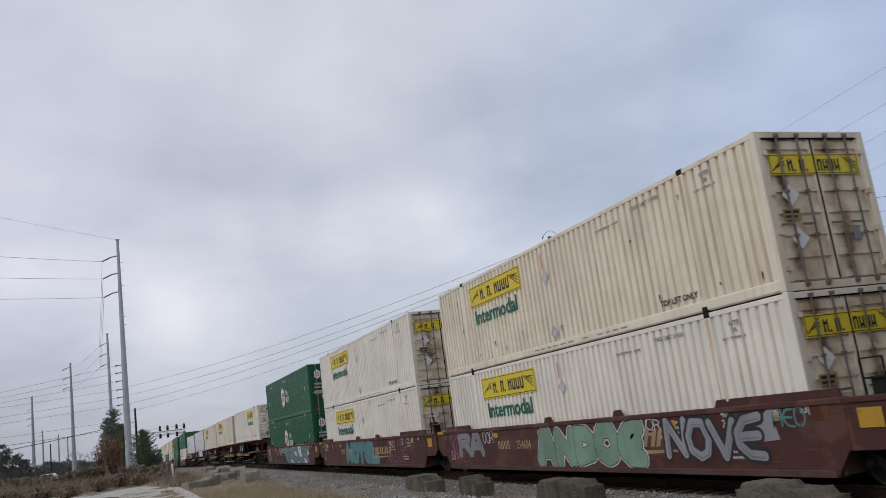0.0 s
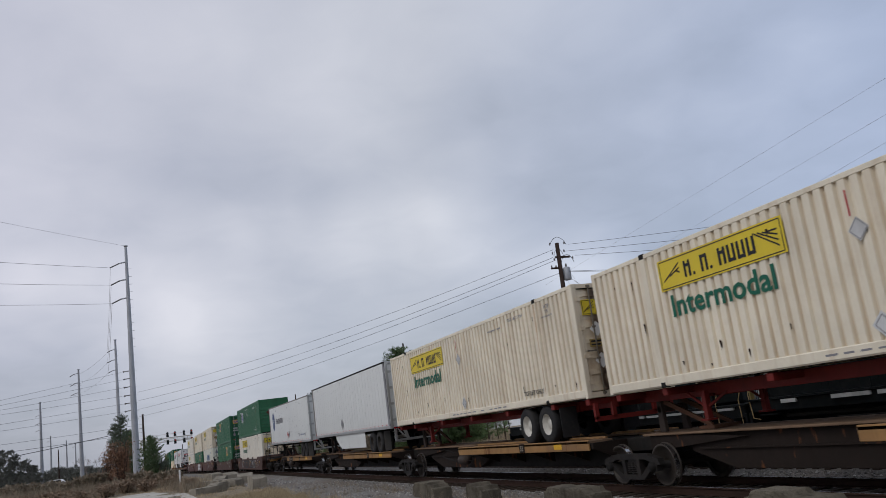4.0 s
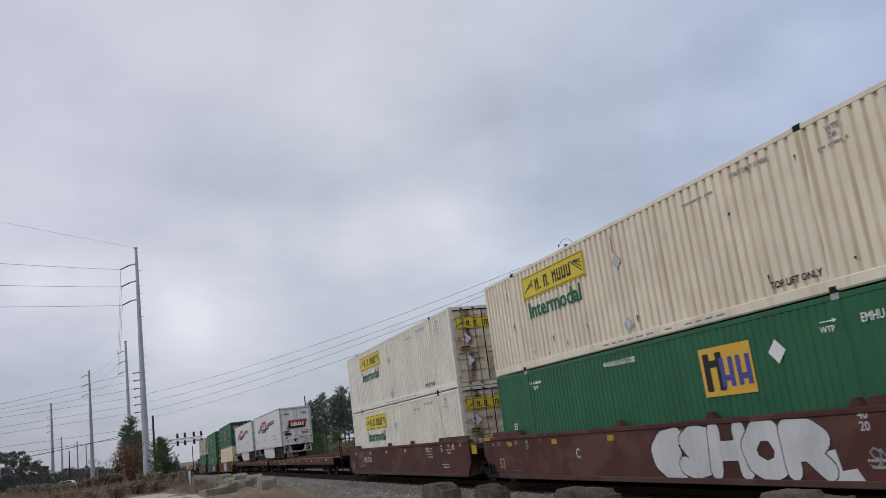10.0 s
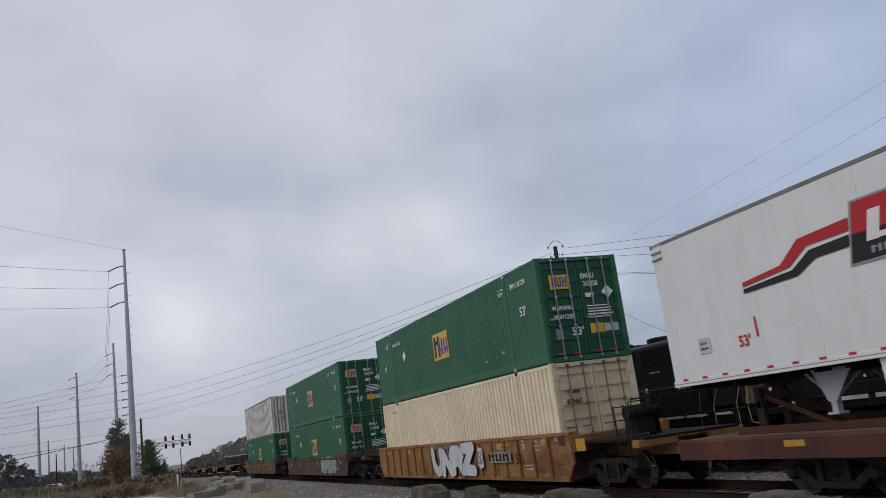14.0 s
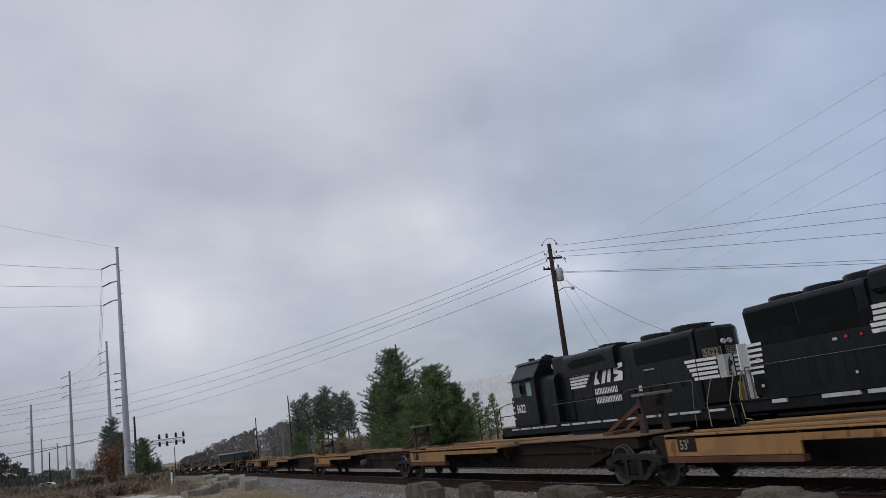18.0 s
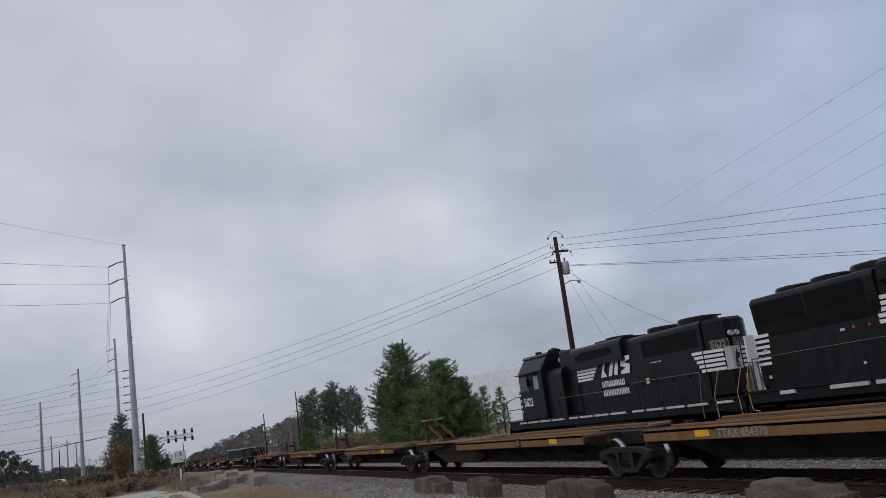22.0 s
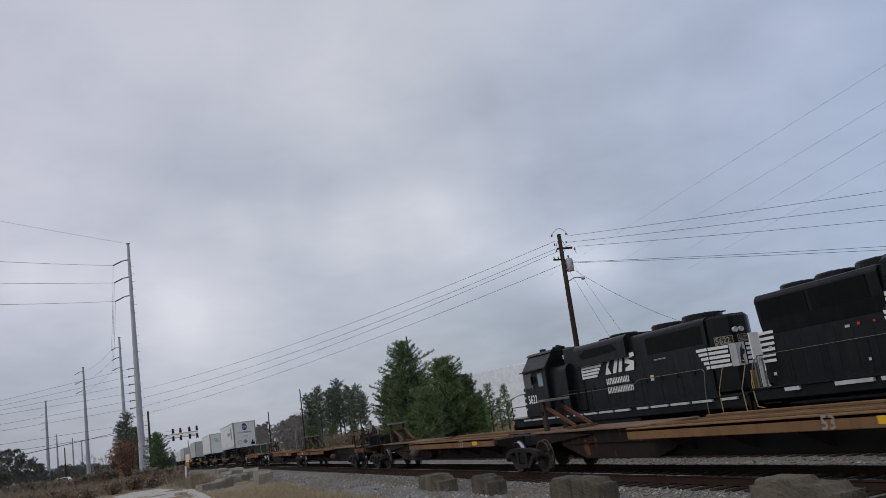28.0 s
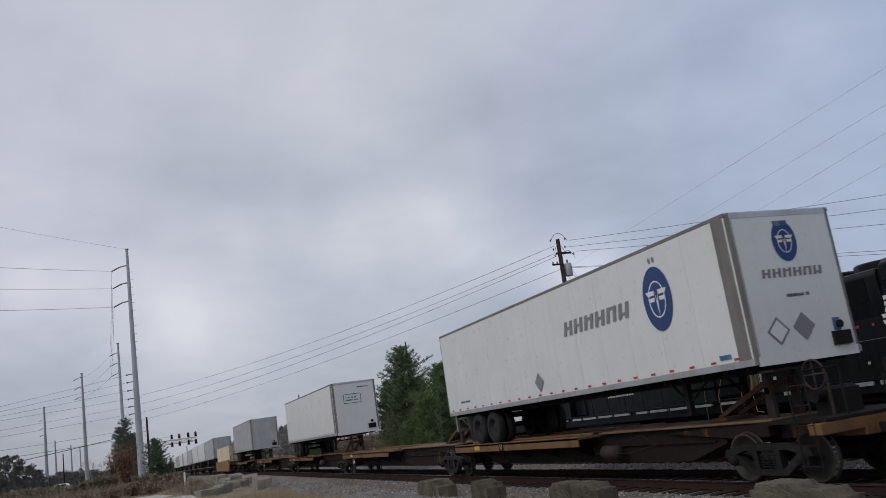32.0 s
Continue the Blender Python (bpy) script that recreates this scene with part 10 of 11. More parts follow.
def cream_box():
    c = container("container", "cream corrugated steel container", "cream", "cream")
    flat("door_stencil", bars(1, 0.5, 0.2, 9), "black", c, END, (-0.95, 0.018, 2.0))
    words("603465", 0.2, "black", c, END, (-0.95, 0.018, 1.78), label="black stencilled figures", stretch=0.8)
    flat("side_stencil", bars(1, 0.8, 0.2, 6), "grey", c, SIDE, (-HALF - 0.004, 14.9, 2.4))
    return c


ride(repeat("cream", cream_box), 332.1, LOW), emp(332.1, LOW + HIGH, 8.75, 1.1)
piece(w, "UNRZ", 9.6, 0.29, 3.95, 1.06, 0.36, "spray_white", "spray_black", 71, x=-1.579, rim=0.05, grow=0.1)
scribble(w, "TITIT", 9.7, 0.95, 3.6, 0.38, "teal", 0.13, 73, x=-1.5765)
flat("graffiti", [[(0, 0.12), (0.1, 0.68), (0.42, 0.66), (0.46, 0.1), (0.2, 0.0)]], "spray_white", w, SIDE, (-1.578, 5.25, 0.55), "white sprayed shield with dark lines")
scribble(w, "SO", 5.18, 0.72, 0.32, 0.4, "spray_black", 0.035, 72, x=-1.58)
flat("side_plate_mark", [rect(0, 0, 1.68, 0.30)], "post_grey", w, SIDE, (-1.577, 4.4, 0.75), "pale stencilled panel with dark block letters")
flat("side_lettering", [[(a + 0.06, b + 0.04) for a, b in p] for p in blocks("THX", 1.56, 0.22)], "sill_grime", w, SIDE, (-1.579, 4.4, 0.75))
words("53", 0.42, "sill_grime", w, SIDE, (-1.577, 2.4, 0.70), label="dark length figures")
w = well(355.85, "dark brown well car with pale green graffiti", "dark_brown", fb=1.75)
emp(355.85, LOW, 8.75, 1.0), emp(355.85, LOW + HIGH, 8.75, 1.05)
spray(w, 73, 5.6, 0.36, 3.8, 0.9, 5, "mint", "spray_white")
w = well(379.1, "tan-yellow well car with white reflectors", "fec_tan", fa=1.75)
emp(379.1, LOW, 8.75, 1.0)
words("70370", 0.32, "sill_grime", w, SIDE, (-1.508, 11.98, 0.92), label="dark stencilled figures", stretch=0.95)
for y, wide, z, high in ((15.98, 0.55, 0.84, 0.19), (13.83, 0.46, 0.83, 0.12), (11.04, 0.5, 0.82, 0.13), (8.4, 0.5, 0.82, 0.13), (5.7, 0.5, 0.82, 0.13)):
    flat("reflector", [rect(0, 0, wide, high)], "yellow_dull", w, SIDE, (-1.509, y, z), "worn orange-yellow reflective patch")
flat("side_lettering", blocks("FEO", 0.5, 0.22, 0.0, 0.25), "sill_grime", w, SIDE, (-1.508, 12.64, 0.92), "dark block letters")


def plate_box():
    c = container("container", "chalky white container with grey exterior posts and rust stains", "plate_white", "plate_white", outside_posts=True)
    x = -HALF - 0.03
    flat("sign", [rect(0, 0, 0.6, 0.55)], "gold", c, SIDE, (x, 4.4, 1.75), "small gold sign")
    flat("sign_lettering", [[(a + 0.06, b + 0.1) for a, b in p] for p in blocks("EHP", 0.5, 0.34)], "emp_blue", c, SIDE, (x - 0.004, 4.4, 1.75))
    flat("side_stencil", bars(1, 1.2, 0.18, 6), "grey", c, SIDE, (x, 4.9, 2.45))
    flat("side_stencil", [rect(0, 0, 0.42, 0.015)], "grey", c, SIDE, (-HALF + 0.008, 10.45, 2.53)), flat("side_stencil", outline_of([rect(0, 0, 0.3, 0.14)], 0.02), "grey", c, SIDE, (-HALF + 0.008, 14.95, 0.2))
    for i in range(9):
        q = -1.05 + i * 0.262
        part("end_post", Form().box(q - 0.045, q + 0.045, 0.004, 0.03, 0.2, HIGH - 0.14), "post_grey", c)
    flat("placard", [diamond(-0.55, 1.6, 0.2)], "post_grey", c, END, (0, 0.0, 0))
    return c


ride(repeat("plate", plate_box), 379.1, LOW + HIGH)

# empty spine cars
S1 = [401.6, 418.2, 435.2, 453.2, 470.7, 486.8]
S2 = [491.8, 508.1, 524.8, 541.7, 559.5, 576.5]
S3 = [580.7, 597.1, 614.3, 631.1, 647.9, 664.6]
S4 = [669.2, 686.1, 704.5, 721.6]
S5 = [726.4, 743.2, 760.8, 778.2, 796.0, 813.2]
spine(S1, "weathered yellow empty spine car platform with deep side boxes", "ttx", flip=(True, True, True, True, False), box=True, marks=(0, 0, 0, 0, 3))
spine(S2, "rusty yellow-edged empty spine car platform", "ttx_dirty", flip=(True, False, False, False, False), marks=(2, 1, 1, 1, 1))
spine(S3, "rusty empty spine car platform with yellow edges", "ttx_dirty", marks=(7, 7))
spine(S4, "rust-brown empty spine car platform with two hitches", "ttx_dirty", flip=(True, False, False), both=True, marks=(4, 1, 1))
spine(S5, "grimy spine car platform", "ttx_dirty", flip=True)
van("blue_front", 725.9, lambda: blue_van("front"))


def plain_front():
    c = trailer("plain white van trailer with a framed label on its nose", "trailer_white", "front", seams=12)
    flat("nose_label", outline_of([rect(-0.65, 2.75, 0.35, 3.25)], 0.03), "letter_green", c, END, (0, -0.008, 0), "framed green label")
    flat("nose_label", bars(2, 0.8, 0.3, 4), "letter_green", c, END, (-0.55, -0.008, 2.85))
    flat("nose_number", bars(1, 0.8, 0.13, 2), "black", c, END, (0.1, -0.008, 3.55))
    return c


def far_van(label, skin):
    """A van trailer far along the train, with its main parts only."""
    c = thing("semi_trailer", label, "trailer", group="road trailers on the train")
    n, z0, z1, w = 16.15, 1.07, 3.95, 1.295
    part("box_body", Form().box(-w + 0.01, w - 0.01, 0.04, n - 0.02, z0 + 0.05, z1 - 0.03), skin, c)
    part("roof", Form().prism([(-w, z1 - 0.03), (-w + 0.06, z1 + 0.015), (w - 0.06, z1 + 0.015), (w, z1 - 0.03)], "y", 0.02, n - 0.02), "alu", c)
    for s in (-1, 1):
        part("nose_corner", Form().prism([(s * w, 0.40), (s * w, 0.10), (s * (w - 0.14), -0.004), (s * (w - 0.14), 0.05), (s * (w - 0.05), 0.40)], "z", z0, z1), "alu_dirty", c)
        part("bottom_rail", Form().box(min(s * w, s * (w - 0.06)), max(s * w, s * (w - 0.06)), 0.02, n, z0 - 0.03, z0 + 0.10), "alu", c)
    part("underframe", Form().box(-0.6, 0.6, 0.6, n - 0.4, z0 - 0.14, z0 - 0.03), "dark_steel", c)
    legs(c, 2.9, z0 - 0.05, 0.0)
    for y in (n - 3.5, n - 2.3):
        f = Form()
        for s in (-1, 1):
            f.lathe([(0.0, 0.24), (0.3, 0.22), (0.47, 0.24), (0.5, 0.2), (0.5, -0.2), (0.47, -0.24), (0.0, -0.24)], (s * 0.97, y, 0.5), "x", 18)
        part("wheel_pair", f, "rubber", c, smooth=True)
    return c


def far_spine(pitch):
    """A spine platform far along the train: sill, runways, hitch and one truck."""
    c = thing("spine_car", "grimy yellow spine car platform under a road trailer", "rail car", group="spine car platforms of the train")
    part("centre_sill", Form().prism([(0.0, 1.05), (0.0, 0.74), (1.5, 0.72), (2.9, 0.36), (pitch - 2.6, 0.36), (pitch - 1.3, 0.72), (pitch, 0.74), (pitch, 1.05)], "x", -0.36, 0.36), "sill_grime", c)
    for s in (-1, 1):
        part("runway", Form().box(min(s * 0.66, s * 1.36), max(s * 0.66, s * 1.36), pitch - 10.3, pitch - 1.35, 0.95, 1.10), "ttx_dirty", c)
    hitch(c, 0.45, 1, 1.14)
    truck(c, 0.0, wheel=0.46, far=True)
    return c


def grey_front():
    return trailer("weathered grey van trailer", "trailer_grey", "front", seams=10)


van("plain_front", 760.6, plain_front)
van("grey_front", 797.6, grey_front)
w = well(820.2, "yellow well car with one cream container", "ttx")
ride(repeat("cream", None), 820.2, LOW)
for i in range(10):
    u = (841.2, 932.0)[i // 5] + 17.2 * (i % 5)
    ride(repeat("far_spine", lambda: far_spine(17.2)), u)
    if i % 3:
        van("far_white", u + 0.5, lambda: far_van("plain white van trailer far along the train", "trailer_white"))
    else:
        van("far_grey", u + 0.5, lambda: far_van("weathered grey van trailer far along the train", "trailer_grey"))

# ---- two black locomotives standing on the siding ----
def hood_form(x, y0, y1, z0, z1, r=0.18):
    """A long body with rounded top edges."""
    pts = [(-x, z0), (x, z0), (x, z1 - r)] + [(x - r + r * math.cos(a), z1 - r + r * math.sin(a)) for a in (math.pi / 8, math.pi / 4, 3 * math.pi / 8)] + [(x - r, z1), (-x + r, z1)]
    pts += [(-x + r - r * math.sin(a), z1 - r + r * math.cos(a)) for a in (math.pi / 8, math.pi / 4, 3 * math.pi / 8)] + [(-x, z1 - r)]
    return Form().prism(pts, "y", y0, y1)


def loco_truck(c, y, axles, r=0.51):
    """A locomotive truck: frame, springs, axles and wheels."""
    n = len(axles)
    t = part("truck", Form().box(-0.6, 0.6, y + axles[0] - 0.2, y + axles[-1] + 0.2, 0.45, 0.75), "truck_steel", c, bevel=0.02)
    for s in (-1, 1):
        x0, x1 = sorted((s * 1.0, s * 1.16))
        f = Form().prism([(y + axles[0] - 0.75, 0.72), (y + axles[0] - 0.7, 0.98), (y + axles[-1] + 0.7, 0.98), (y + axles[-1] + 0.75, 0.72), (y + axles[-1] + 0.2, 0.70), (y + axles[-1] - 0.35, 0.60), (y + axles[0] + 0.35, 0.60), (y + axles[0] - 0.2, 0.70)], "x", x0, x1)
        part("side_frame", f, "truck_steel", t)
        for a in axles:
            part("journal_box", Form().box(min(s * 1.0, s * 1.24), max(s * 1.0, s * 1.24), y + a - 0.17, y + a + 0.17, 0.34, 0.70), "truck_steel", t, bevel=0.03)
        f = Form()
        for k in (-0.35, 0.35):
            for z in range(7):
                f.lathe([(0.06, 0), (0.1, 0.015), (0.06, 0.03)], (s * 1.1, y + k, 0.36 + z * 0.04), "z", 10)
        part("spring", f, "dark_steel", t)
        part("brake_cylinder", Form().tube((s * 1.18, y - 0.2, 1.02), (s * 1.18, y + 0.35, 1.02), 0.12, n=12), "truck_steel", t)
    for a in axles:
        w = part("axle", Form().tube((-0.9, y + a, r), (0.9, y + a, r), 0.09, n=10), "truck_steel", t)
        for s in (-1, 1):
            d = s * 0.07
            part("wheel", Form().lathe([(0.1, -d), (0.17, -d * 0.2), (r - 0.08, -d * 0.4), (r - 0.05, d), (r, d), (r, -d * 0.5), (r + 0.03, -d * 0.7), (r - 0.06, -d)], (s * 0.745, y + a, r), "x", 28), "wheel_steel", w, smooth=True)
    return t


def fan(c, y, z, r=0.62, h=0.24):
    f = part("fan_housing", Form().lathe([(r - 0.05, 0.0), (r, 0.0), (r, h - 0.04), (r - 0.04, h), (r - 0.1, h), (r - 0.1, 0.04), (0.0, 0.04)], (0, y, z), "z", 28), "loco", c, smooth=False)
    g = Form()
    for k in range(-4, 5):
        w = math.sqrt(max(0.01, (r - 0.06) ** 2 - (k * r / 5) ** 2))
        g.line([(k * r / 5, y - w, z + h), (k * r / 5, y + w, z + h)], 0.012, 4)
    part("fan_grille", g, "loco_grille", f)


def side_rail(c, x, y0, y1, z0, z1, n, material="loco", r=0.018):
    f = Form().line([(x, y0, z1), (x, y1, z1)], r, 6)
    rail = part("hand_rail", f, material, c)
    for i in range(n):
        y = y0 + (y1 - y0) * i / (n - 1)
        part("stanchion", Form().line([(x, y, z0), (x, y, z1)], r, 6), material, rail)


def road_switcher():
    """A four-axle hood unit, cab towards +y. Local: y from the middle, z from its rail."""
    o = 28.0
    c = thing("locomotive", "black diesel locomotive with white stripes and white figures", "locomotive", pose(SIDING_X, o, SIDING_Z), group="parked locomotives")
    part("frame", Form().box(-1.42, 1.42, 20.15 - o, 36.75 - o, 1.28, 1.62), "loco", c, bevel=0.02)
    part("walkway", Form().box(-1.5, 1.5, 20.1 - o, 36.8 - o, 1.62, 1.67), "loco", c)
    n = 13
    for i in range(n):
        y = 20.6 - o + i * 1.18
        part("sill_stripe", Form().box(-1.506, -1.42, y, y + (1.0 if i % 4 else 0.7), 1.525, 1.60), "sill_white", c, "white reflective sill stripe" if not i else "")
    hood = part("long_hood", hood_form(0.92, 22.2 - o, 31.5 - o, 1.67, 4.18), "loco", c)
    # the end narrows to a flat face between two slanting corners
    plan = [(-0.92, 22.2), (-0.32, 21.58), (0.32, 21.58), (0.92, 22.2)]
    part("hood_end", Form().prism([(x, y - o) for x, y in plan], "z", 1.67, 4.17), "loco", hood, bevel=0.09)
    for i in range(9):
        y = 22.3 - o + i * 0.93
        part("hood_door", Form().box(-0.926, -0.915, y, y + 0.915, 1.85, 3.25), "loco", hood)
        part("door_handle", Form().box(-0.965, -0.945, y + 0.78, y + 0.82, 2.4, 2.6), "loco_grille", hood)
    part("radiator_grille", Form().box(-0.926, -0.915, 22.4 - o, 25.6 - o, 3.35, 3.95), "loco_grille", hood)
    # dynamic brake blister with its dark intake
    part("brake_blister", hood_form(1.10, 26.7 - o, 30.6 - o, 3.45, 4.30, 0.22), "loco", hood)
    part("intake", Form().prism([(27.3 - o, 3.78), (29.9 - o, 3.70), (30.2 - o, 3.9), (29.6 - o, 4.06), (27.6 - o, 4.04)], "x", -1.12, -1.09), "loco_grille", hood, "dark air intake")
    fan(c, 28.3 - o, 4.28, 0.58, 0.16), fan(c, 25.3 - o, 4.16, 0.62, 0.22), fan(c, 23.35 - o, 4.16, 0.68, 0.24)
    part("exhaust_stack", Form().box(-0.35, 0.35, 29.0 - o, 29.7 - o, 4.2, 4.42), "loco_grille", c, bevel=0.03)
    part("equipment_housing", Form().prism([(30.4 - o, 1.67), (31.7 - o, 1.67), (31.7 - o, 4.35), (30.8 - o, 4.35), (30.4 - o, 4.2)], "x", -1.0, 1.0), "loco", c, bevel=0.05)
    part("blower_bulge", hood_form(1.28, 31.2 - o, 32.7 - o, 1.67, 3.7, 0.3), "loco", c)
    # cab
    q = o - 0.65
    cab = part("cab", Form().prism([(-1.48, 1.67), (1.48, 1.67), (1.48, 3.75), (1.05, 4.38), (-1.05, 4.38), (-1.48, 3.75)], "y", 32.0 - q, 34.3 - q), "loco", c, bevel=0.03)
    part("cab_roof", Form().prism([(-1.12, 4.36), (1.12, 4.36), (1.0, 4.47), (-1.0, 4.47)], "y", 31.9 - q, 34.4 - q), "loco", cab)
    part("side_window", Form().box(-1.50, -1.46, 32.35 - q, 32.8 - q, 2.95, 3.55), "glass_teal", cab, "pale reflecting cab window", bevel=0.01)
    part("side_window", Form().box(-1.50, -1.46, 33.45 - q, 34.1 - q, 2.95, 3.6), "glass_dark", cab, "dark cab window", bevel=0.01)
    part("window_frame", Form().box(-1.505, -1.47, 33.38 - q, 33.44 - q, 2.9, 3.65).box(-1.505, -1.47, 34.11 - q, 34.17 - q, 2.9, 3.65), "loco_rail", cab)
    part("mirror", Form().box(-1.62, -1.50, 33.2 - q, 33.23 - q, 3.1, 3.45), "loco_grille", cab)
    part("sun_visor", Form().prism([(32.2 - q, 3.66), (34.1 - q, 3.66), (34.1 - q, 3.70), (32.2 - q, 3.70)], "x", -1.75, -1.46), "loco", cab)
    part("front_window", Form().box(-1.3, -0.85, 34.28 - q, 34.33 - q, 3.1, 3.7).box(0.85, 1.3, 34.28 - q, 34.33 - q, 3.1, 3.7), "glass_dark", cab)
    part("horn", Form().tube((0.1, 33.0 - q, 4.62), (0.1, 33.5 - q, 4.66), 0.03, 0.09, 10).tube((-0.1, 33.0 - q, 4.60), (-0.1, 33.45 - q, 4.6), 0.03, 0.08, 10).box(-0.2, 0.2, 32.95 - q, 33.05 - q, 4.44, 4.62), "dark_steel", cab)
    part("antenna", Form().lathe([(0.0, 0.18), (0.14, 0.16), (0.16, 0.0)], (-0.6, 33.6 - q, 4.46), "z", 12), "loco", cab)
    nose = part("short_hood", hood_form(0.95, 34.3 - q, 35.55 - q, 1.67, 3.05, 0.12), "loco", c)
    for i in range(4):
        flat("nose_stripe", [rect(0, 0, 1.0, 0.09)], "white", nose, SIDE, (-0.956, 35.5 - q, 2.0 + i * 0.26), "white nose stripe" if not i else "")
    # stripes, block mark and figures
    for i in range(5):
        k = i * 0.125
        flat("stripe", [rect(0.0, 0, 2.25 - 0.13 * (4 - i), 0.09, 0.3)], "white", hood, SIDE, (-0.968, 30.95 - o, 2.93 + k), "white slanting stripe" if not i else "")
    flat("mark", [[(0, 0), (0.45, 0.0), (0.28, 0.28), (0.62, 0.62), (0.35, 0.62)], [(0.55, 0), (0.8, 0.0), (1.15, 0.62), (0.9, 0.62)], [(0.95, 0.02), (1.2, 0.0), (1.45, 0.62), (1.25, 0.62)], [(1.45, 0.0), (2.05, 0.0), (2.15, 0.32), (1.75, 0.42), (2.2, 0.5), (2.2, 0.64), (1.6, 0.64), (1.5, 0.3), (1.85, 0.22), (1.5, 0.12)]], "white", hood, SIDE, (-0.968, 28.6 - o, 2.95), "white block mark")
    flat("name_lettering", [[(a, b + 0.33) for a, b in p] for p in blocks("NOREOIH", 1.65, 0.24)] + blocks("SOUTHEIN", 1.85, 0.24), "white", hood, SIDE, (-0.968, 28.6 - o, 2.22), "white block letters")
    words("5622", 0.5, "white", cab, SIDE, (-1.484, 34.7 - o, 2.28), label="white road figures", stretch=0.9)
    corner = Matrix(((0.695, 0, -0.719, 0), (-0.719, 0, -0.695, 0), (0, 1, 0, 0), (0, 0, 0, 1)))

    def on_corner(u, v, out=0.004):
        """A place on the slanting near corner: u along it from the side, v up."""
        return (-0.92 + 0.695 * u - 0.719 * out, 22.2 - o - 0.719 * u - 0.695 * out, v)
    plate = flat("number_board", [rect(0.0, 0, 0.58, 0.26)], "post_grey", hood, corner, on_corner(0.24, 3.22, 0.012), "pale-framed number board with pale figures")
    flat("number_face", [rect(0.02, 0.02, 0.56, 0.24)], "black", plate, corner, on_corner(0.24, 3.22, 0.016))
    words("5622", 0.27, "post_grey", plate, corner, on_corner(0.265, 3.255, 0.02), stretch=0.86)
    plate = flat("number_board", [rect(-0.2, 0, 0.28, 0.26)], "post_grey", hood, END, (0, 21.57 - o, 3.22))
    flat("number_face", [rect(-0.18, 0.02, 0.26, 0.24)], "black", plate, END, (0, 21.566 - o, 3.22))
    words("5622", 0.25, "post_grey", plate, END, (-0.165, 21.563 - o, 3.255), stretch=0.72)
    for i in range(5):
        z, back = 2.52 + i * 0.145, 0.55 - 0.09 * (4 - i)
        flat("end_stripe", [rect(0, 0, back, 0.095)], "white", hood, SIDE, (-0.968, 22.22 - o + back, z), "white slanting stripe")
        flat("end_stripe", [rect(-0.02, 0, 0.62 - 0.03 * (i % 2), 0.095)], "white", hood, corner, on_corner(0, z))
        flat("end_stripe", [rect(0.05, 0, 0.34, 0.095)], "white", hood, END, (0, 21.575 - o, z))
    flat("end_patch", [rect(0.64, 0, 0.86, 0.72)], "sill_white", hood, corner, on_corner(0, 2.50, 0.008), "white patch with a black shape")
    flat("end_patch", [rect(-0.32, 0, 0.0, 0.72)], "sill_white", hood, END, (0, 21.572 - o, 2.50))
    flat("end_shape", [[(-0.26, 0.05), (-0.08, 0.0), (-0.16, 0.26), (-0.05, 0.36), (-0.03, 0.46), (-0.12, 0.50), (-0.10, 0.66), (-0.2, 0.5), (-0.24, 0.3)]], "black", hood, END, (0, 21.568 - o, 2.52))
    for k in (-0.12, 0.12):
        part("headlight", Form().lathe([(0.0, -0.02), (0.06, -0.035), (0.08, -0.045), (0.09, 0.0), (0.09, 0.06)], (k * 0.95 - 0.12, 21.56 - o, 3.64), "y", 14), "sill_white", hood, "twin headlight")
    part("roof_bracket", Form().line([(-0.3, 22.35 - o, 4.18), (-0.3, 22.25 - o, 4.32), (0.1, 22.25 - o, 4.32)], 0.025, 6), "loco_grille", hood)
    flat("small_label", [rect(0, 0, 0.18, 0.2), rect(-3.0, 0.28, -2.8, 0.46), rect(3.2, -1.2, 3.4, -1.0)], "cream", hood, SIDE, (-0.97, 28.8 - o, 3.65))
    flat("small_label", bars(1, 0.8, 0.1, 3), "sill_white", hood, SIDE, (-0.97, 25.2 - o, 3.1))
    # rails, steps, tank
    side_rail(c, -1.46, 21.95 - o, 31.4 - o, 1.67, 2.54, 9, "loco", 0.012)
    part("hand_rail", Form().line([(-1.475, 21.95 - o, 2.55), (-1.475, 25.6 - o, 2.55), (-1.475, 26.0 - o, 2.42), (-1.475, 31.4 - o, 2.42)], 0.011, 6), "loco_rail", c, "pale-edged hand rail")
    side_rail(c, 1.46, 22.4 - o, 31.4 - o, 1.67, 2.62, 9)
    for m, pts in (("loco_rail", ((21.95, 2.54), (21.88, 2.46), (22.02, 1.8), (22.05, 1.1))), ("pipe_tan", ((20.9, 2.52), (21.0, 2.46), (21.36, 1.8), (21.34, 1.1))), ("pipe_tan", ((20.05, 2.62), (19.9, 2.58), (20.3, 1.8), (20.26, 1.12))), ("pipe_tan", ((19.62, 2.52), (19.85, 1.9), (19.78, 1.25), (19.5, 1.2)))):
        part("end_hand_rail", Form().line([(-1.49, y - o, z) for y, z in pts], 0.016, 6), m, c, "tan-painted hand rail" if m == "pipe_tan" else "thin grey hand rail")
    part("end_gate", Form().box(-1.15, -0.95, 20.15 - o, 20.2 - o, 1.7, 2.3), "stain_plate", c)
    for s in (-1, 1):
        for y in (20.6, 36.0):
            f = Form()
            for z in (0.45, 0.85, 1.25):
                f.box(min(s * 1.15, s * 1.5), max(s * 1.15, s * 1.5), y - o - 0.35, y - o + 0.35, z, z + 0.04)
            part("step", f, "loco_grille", c)
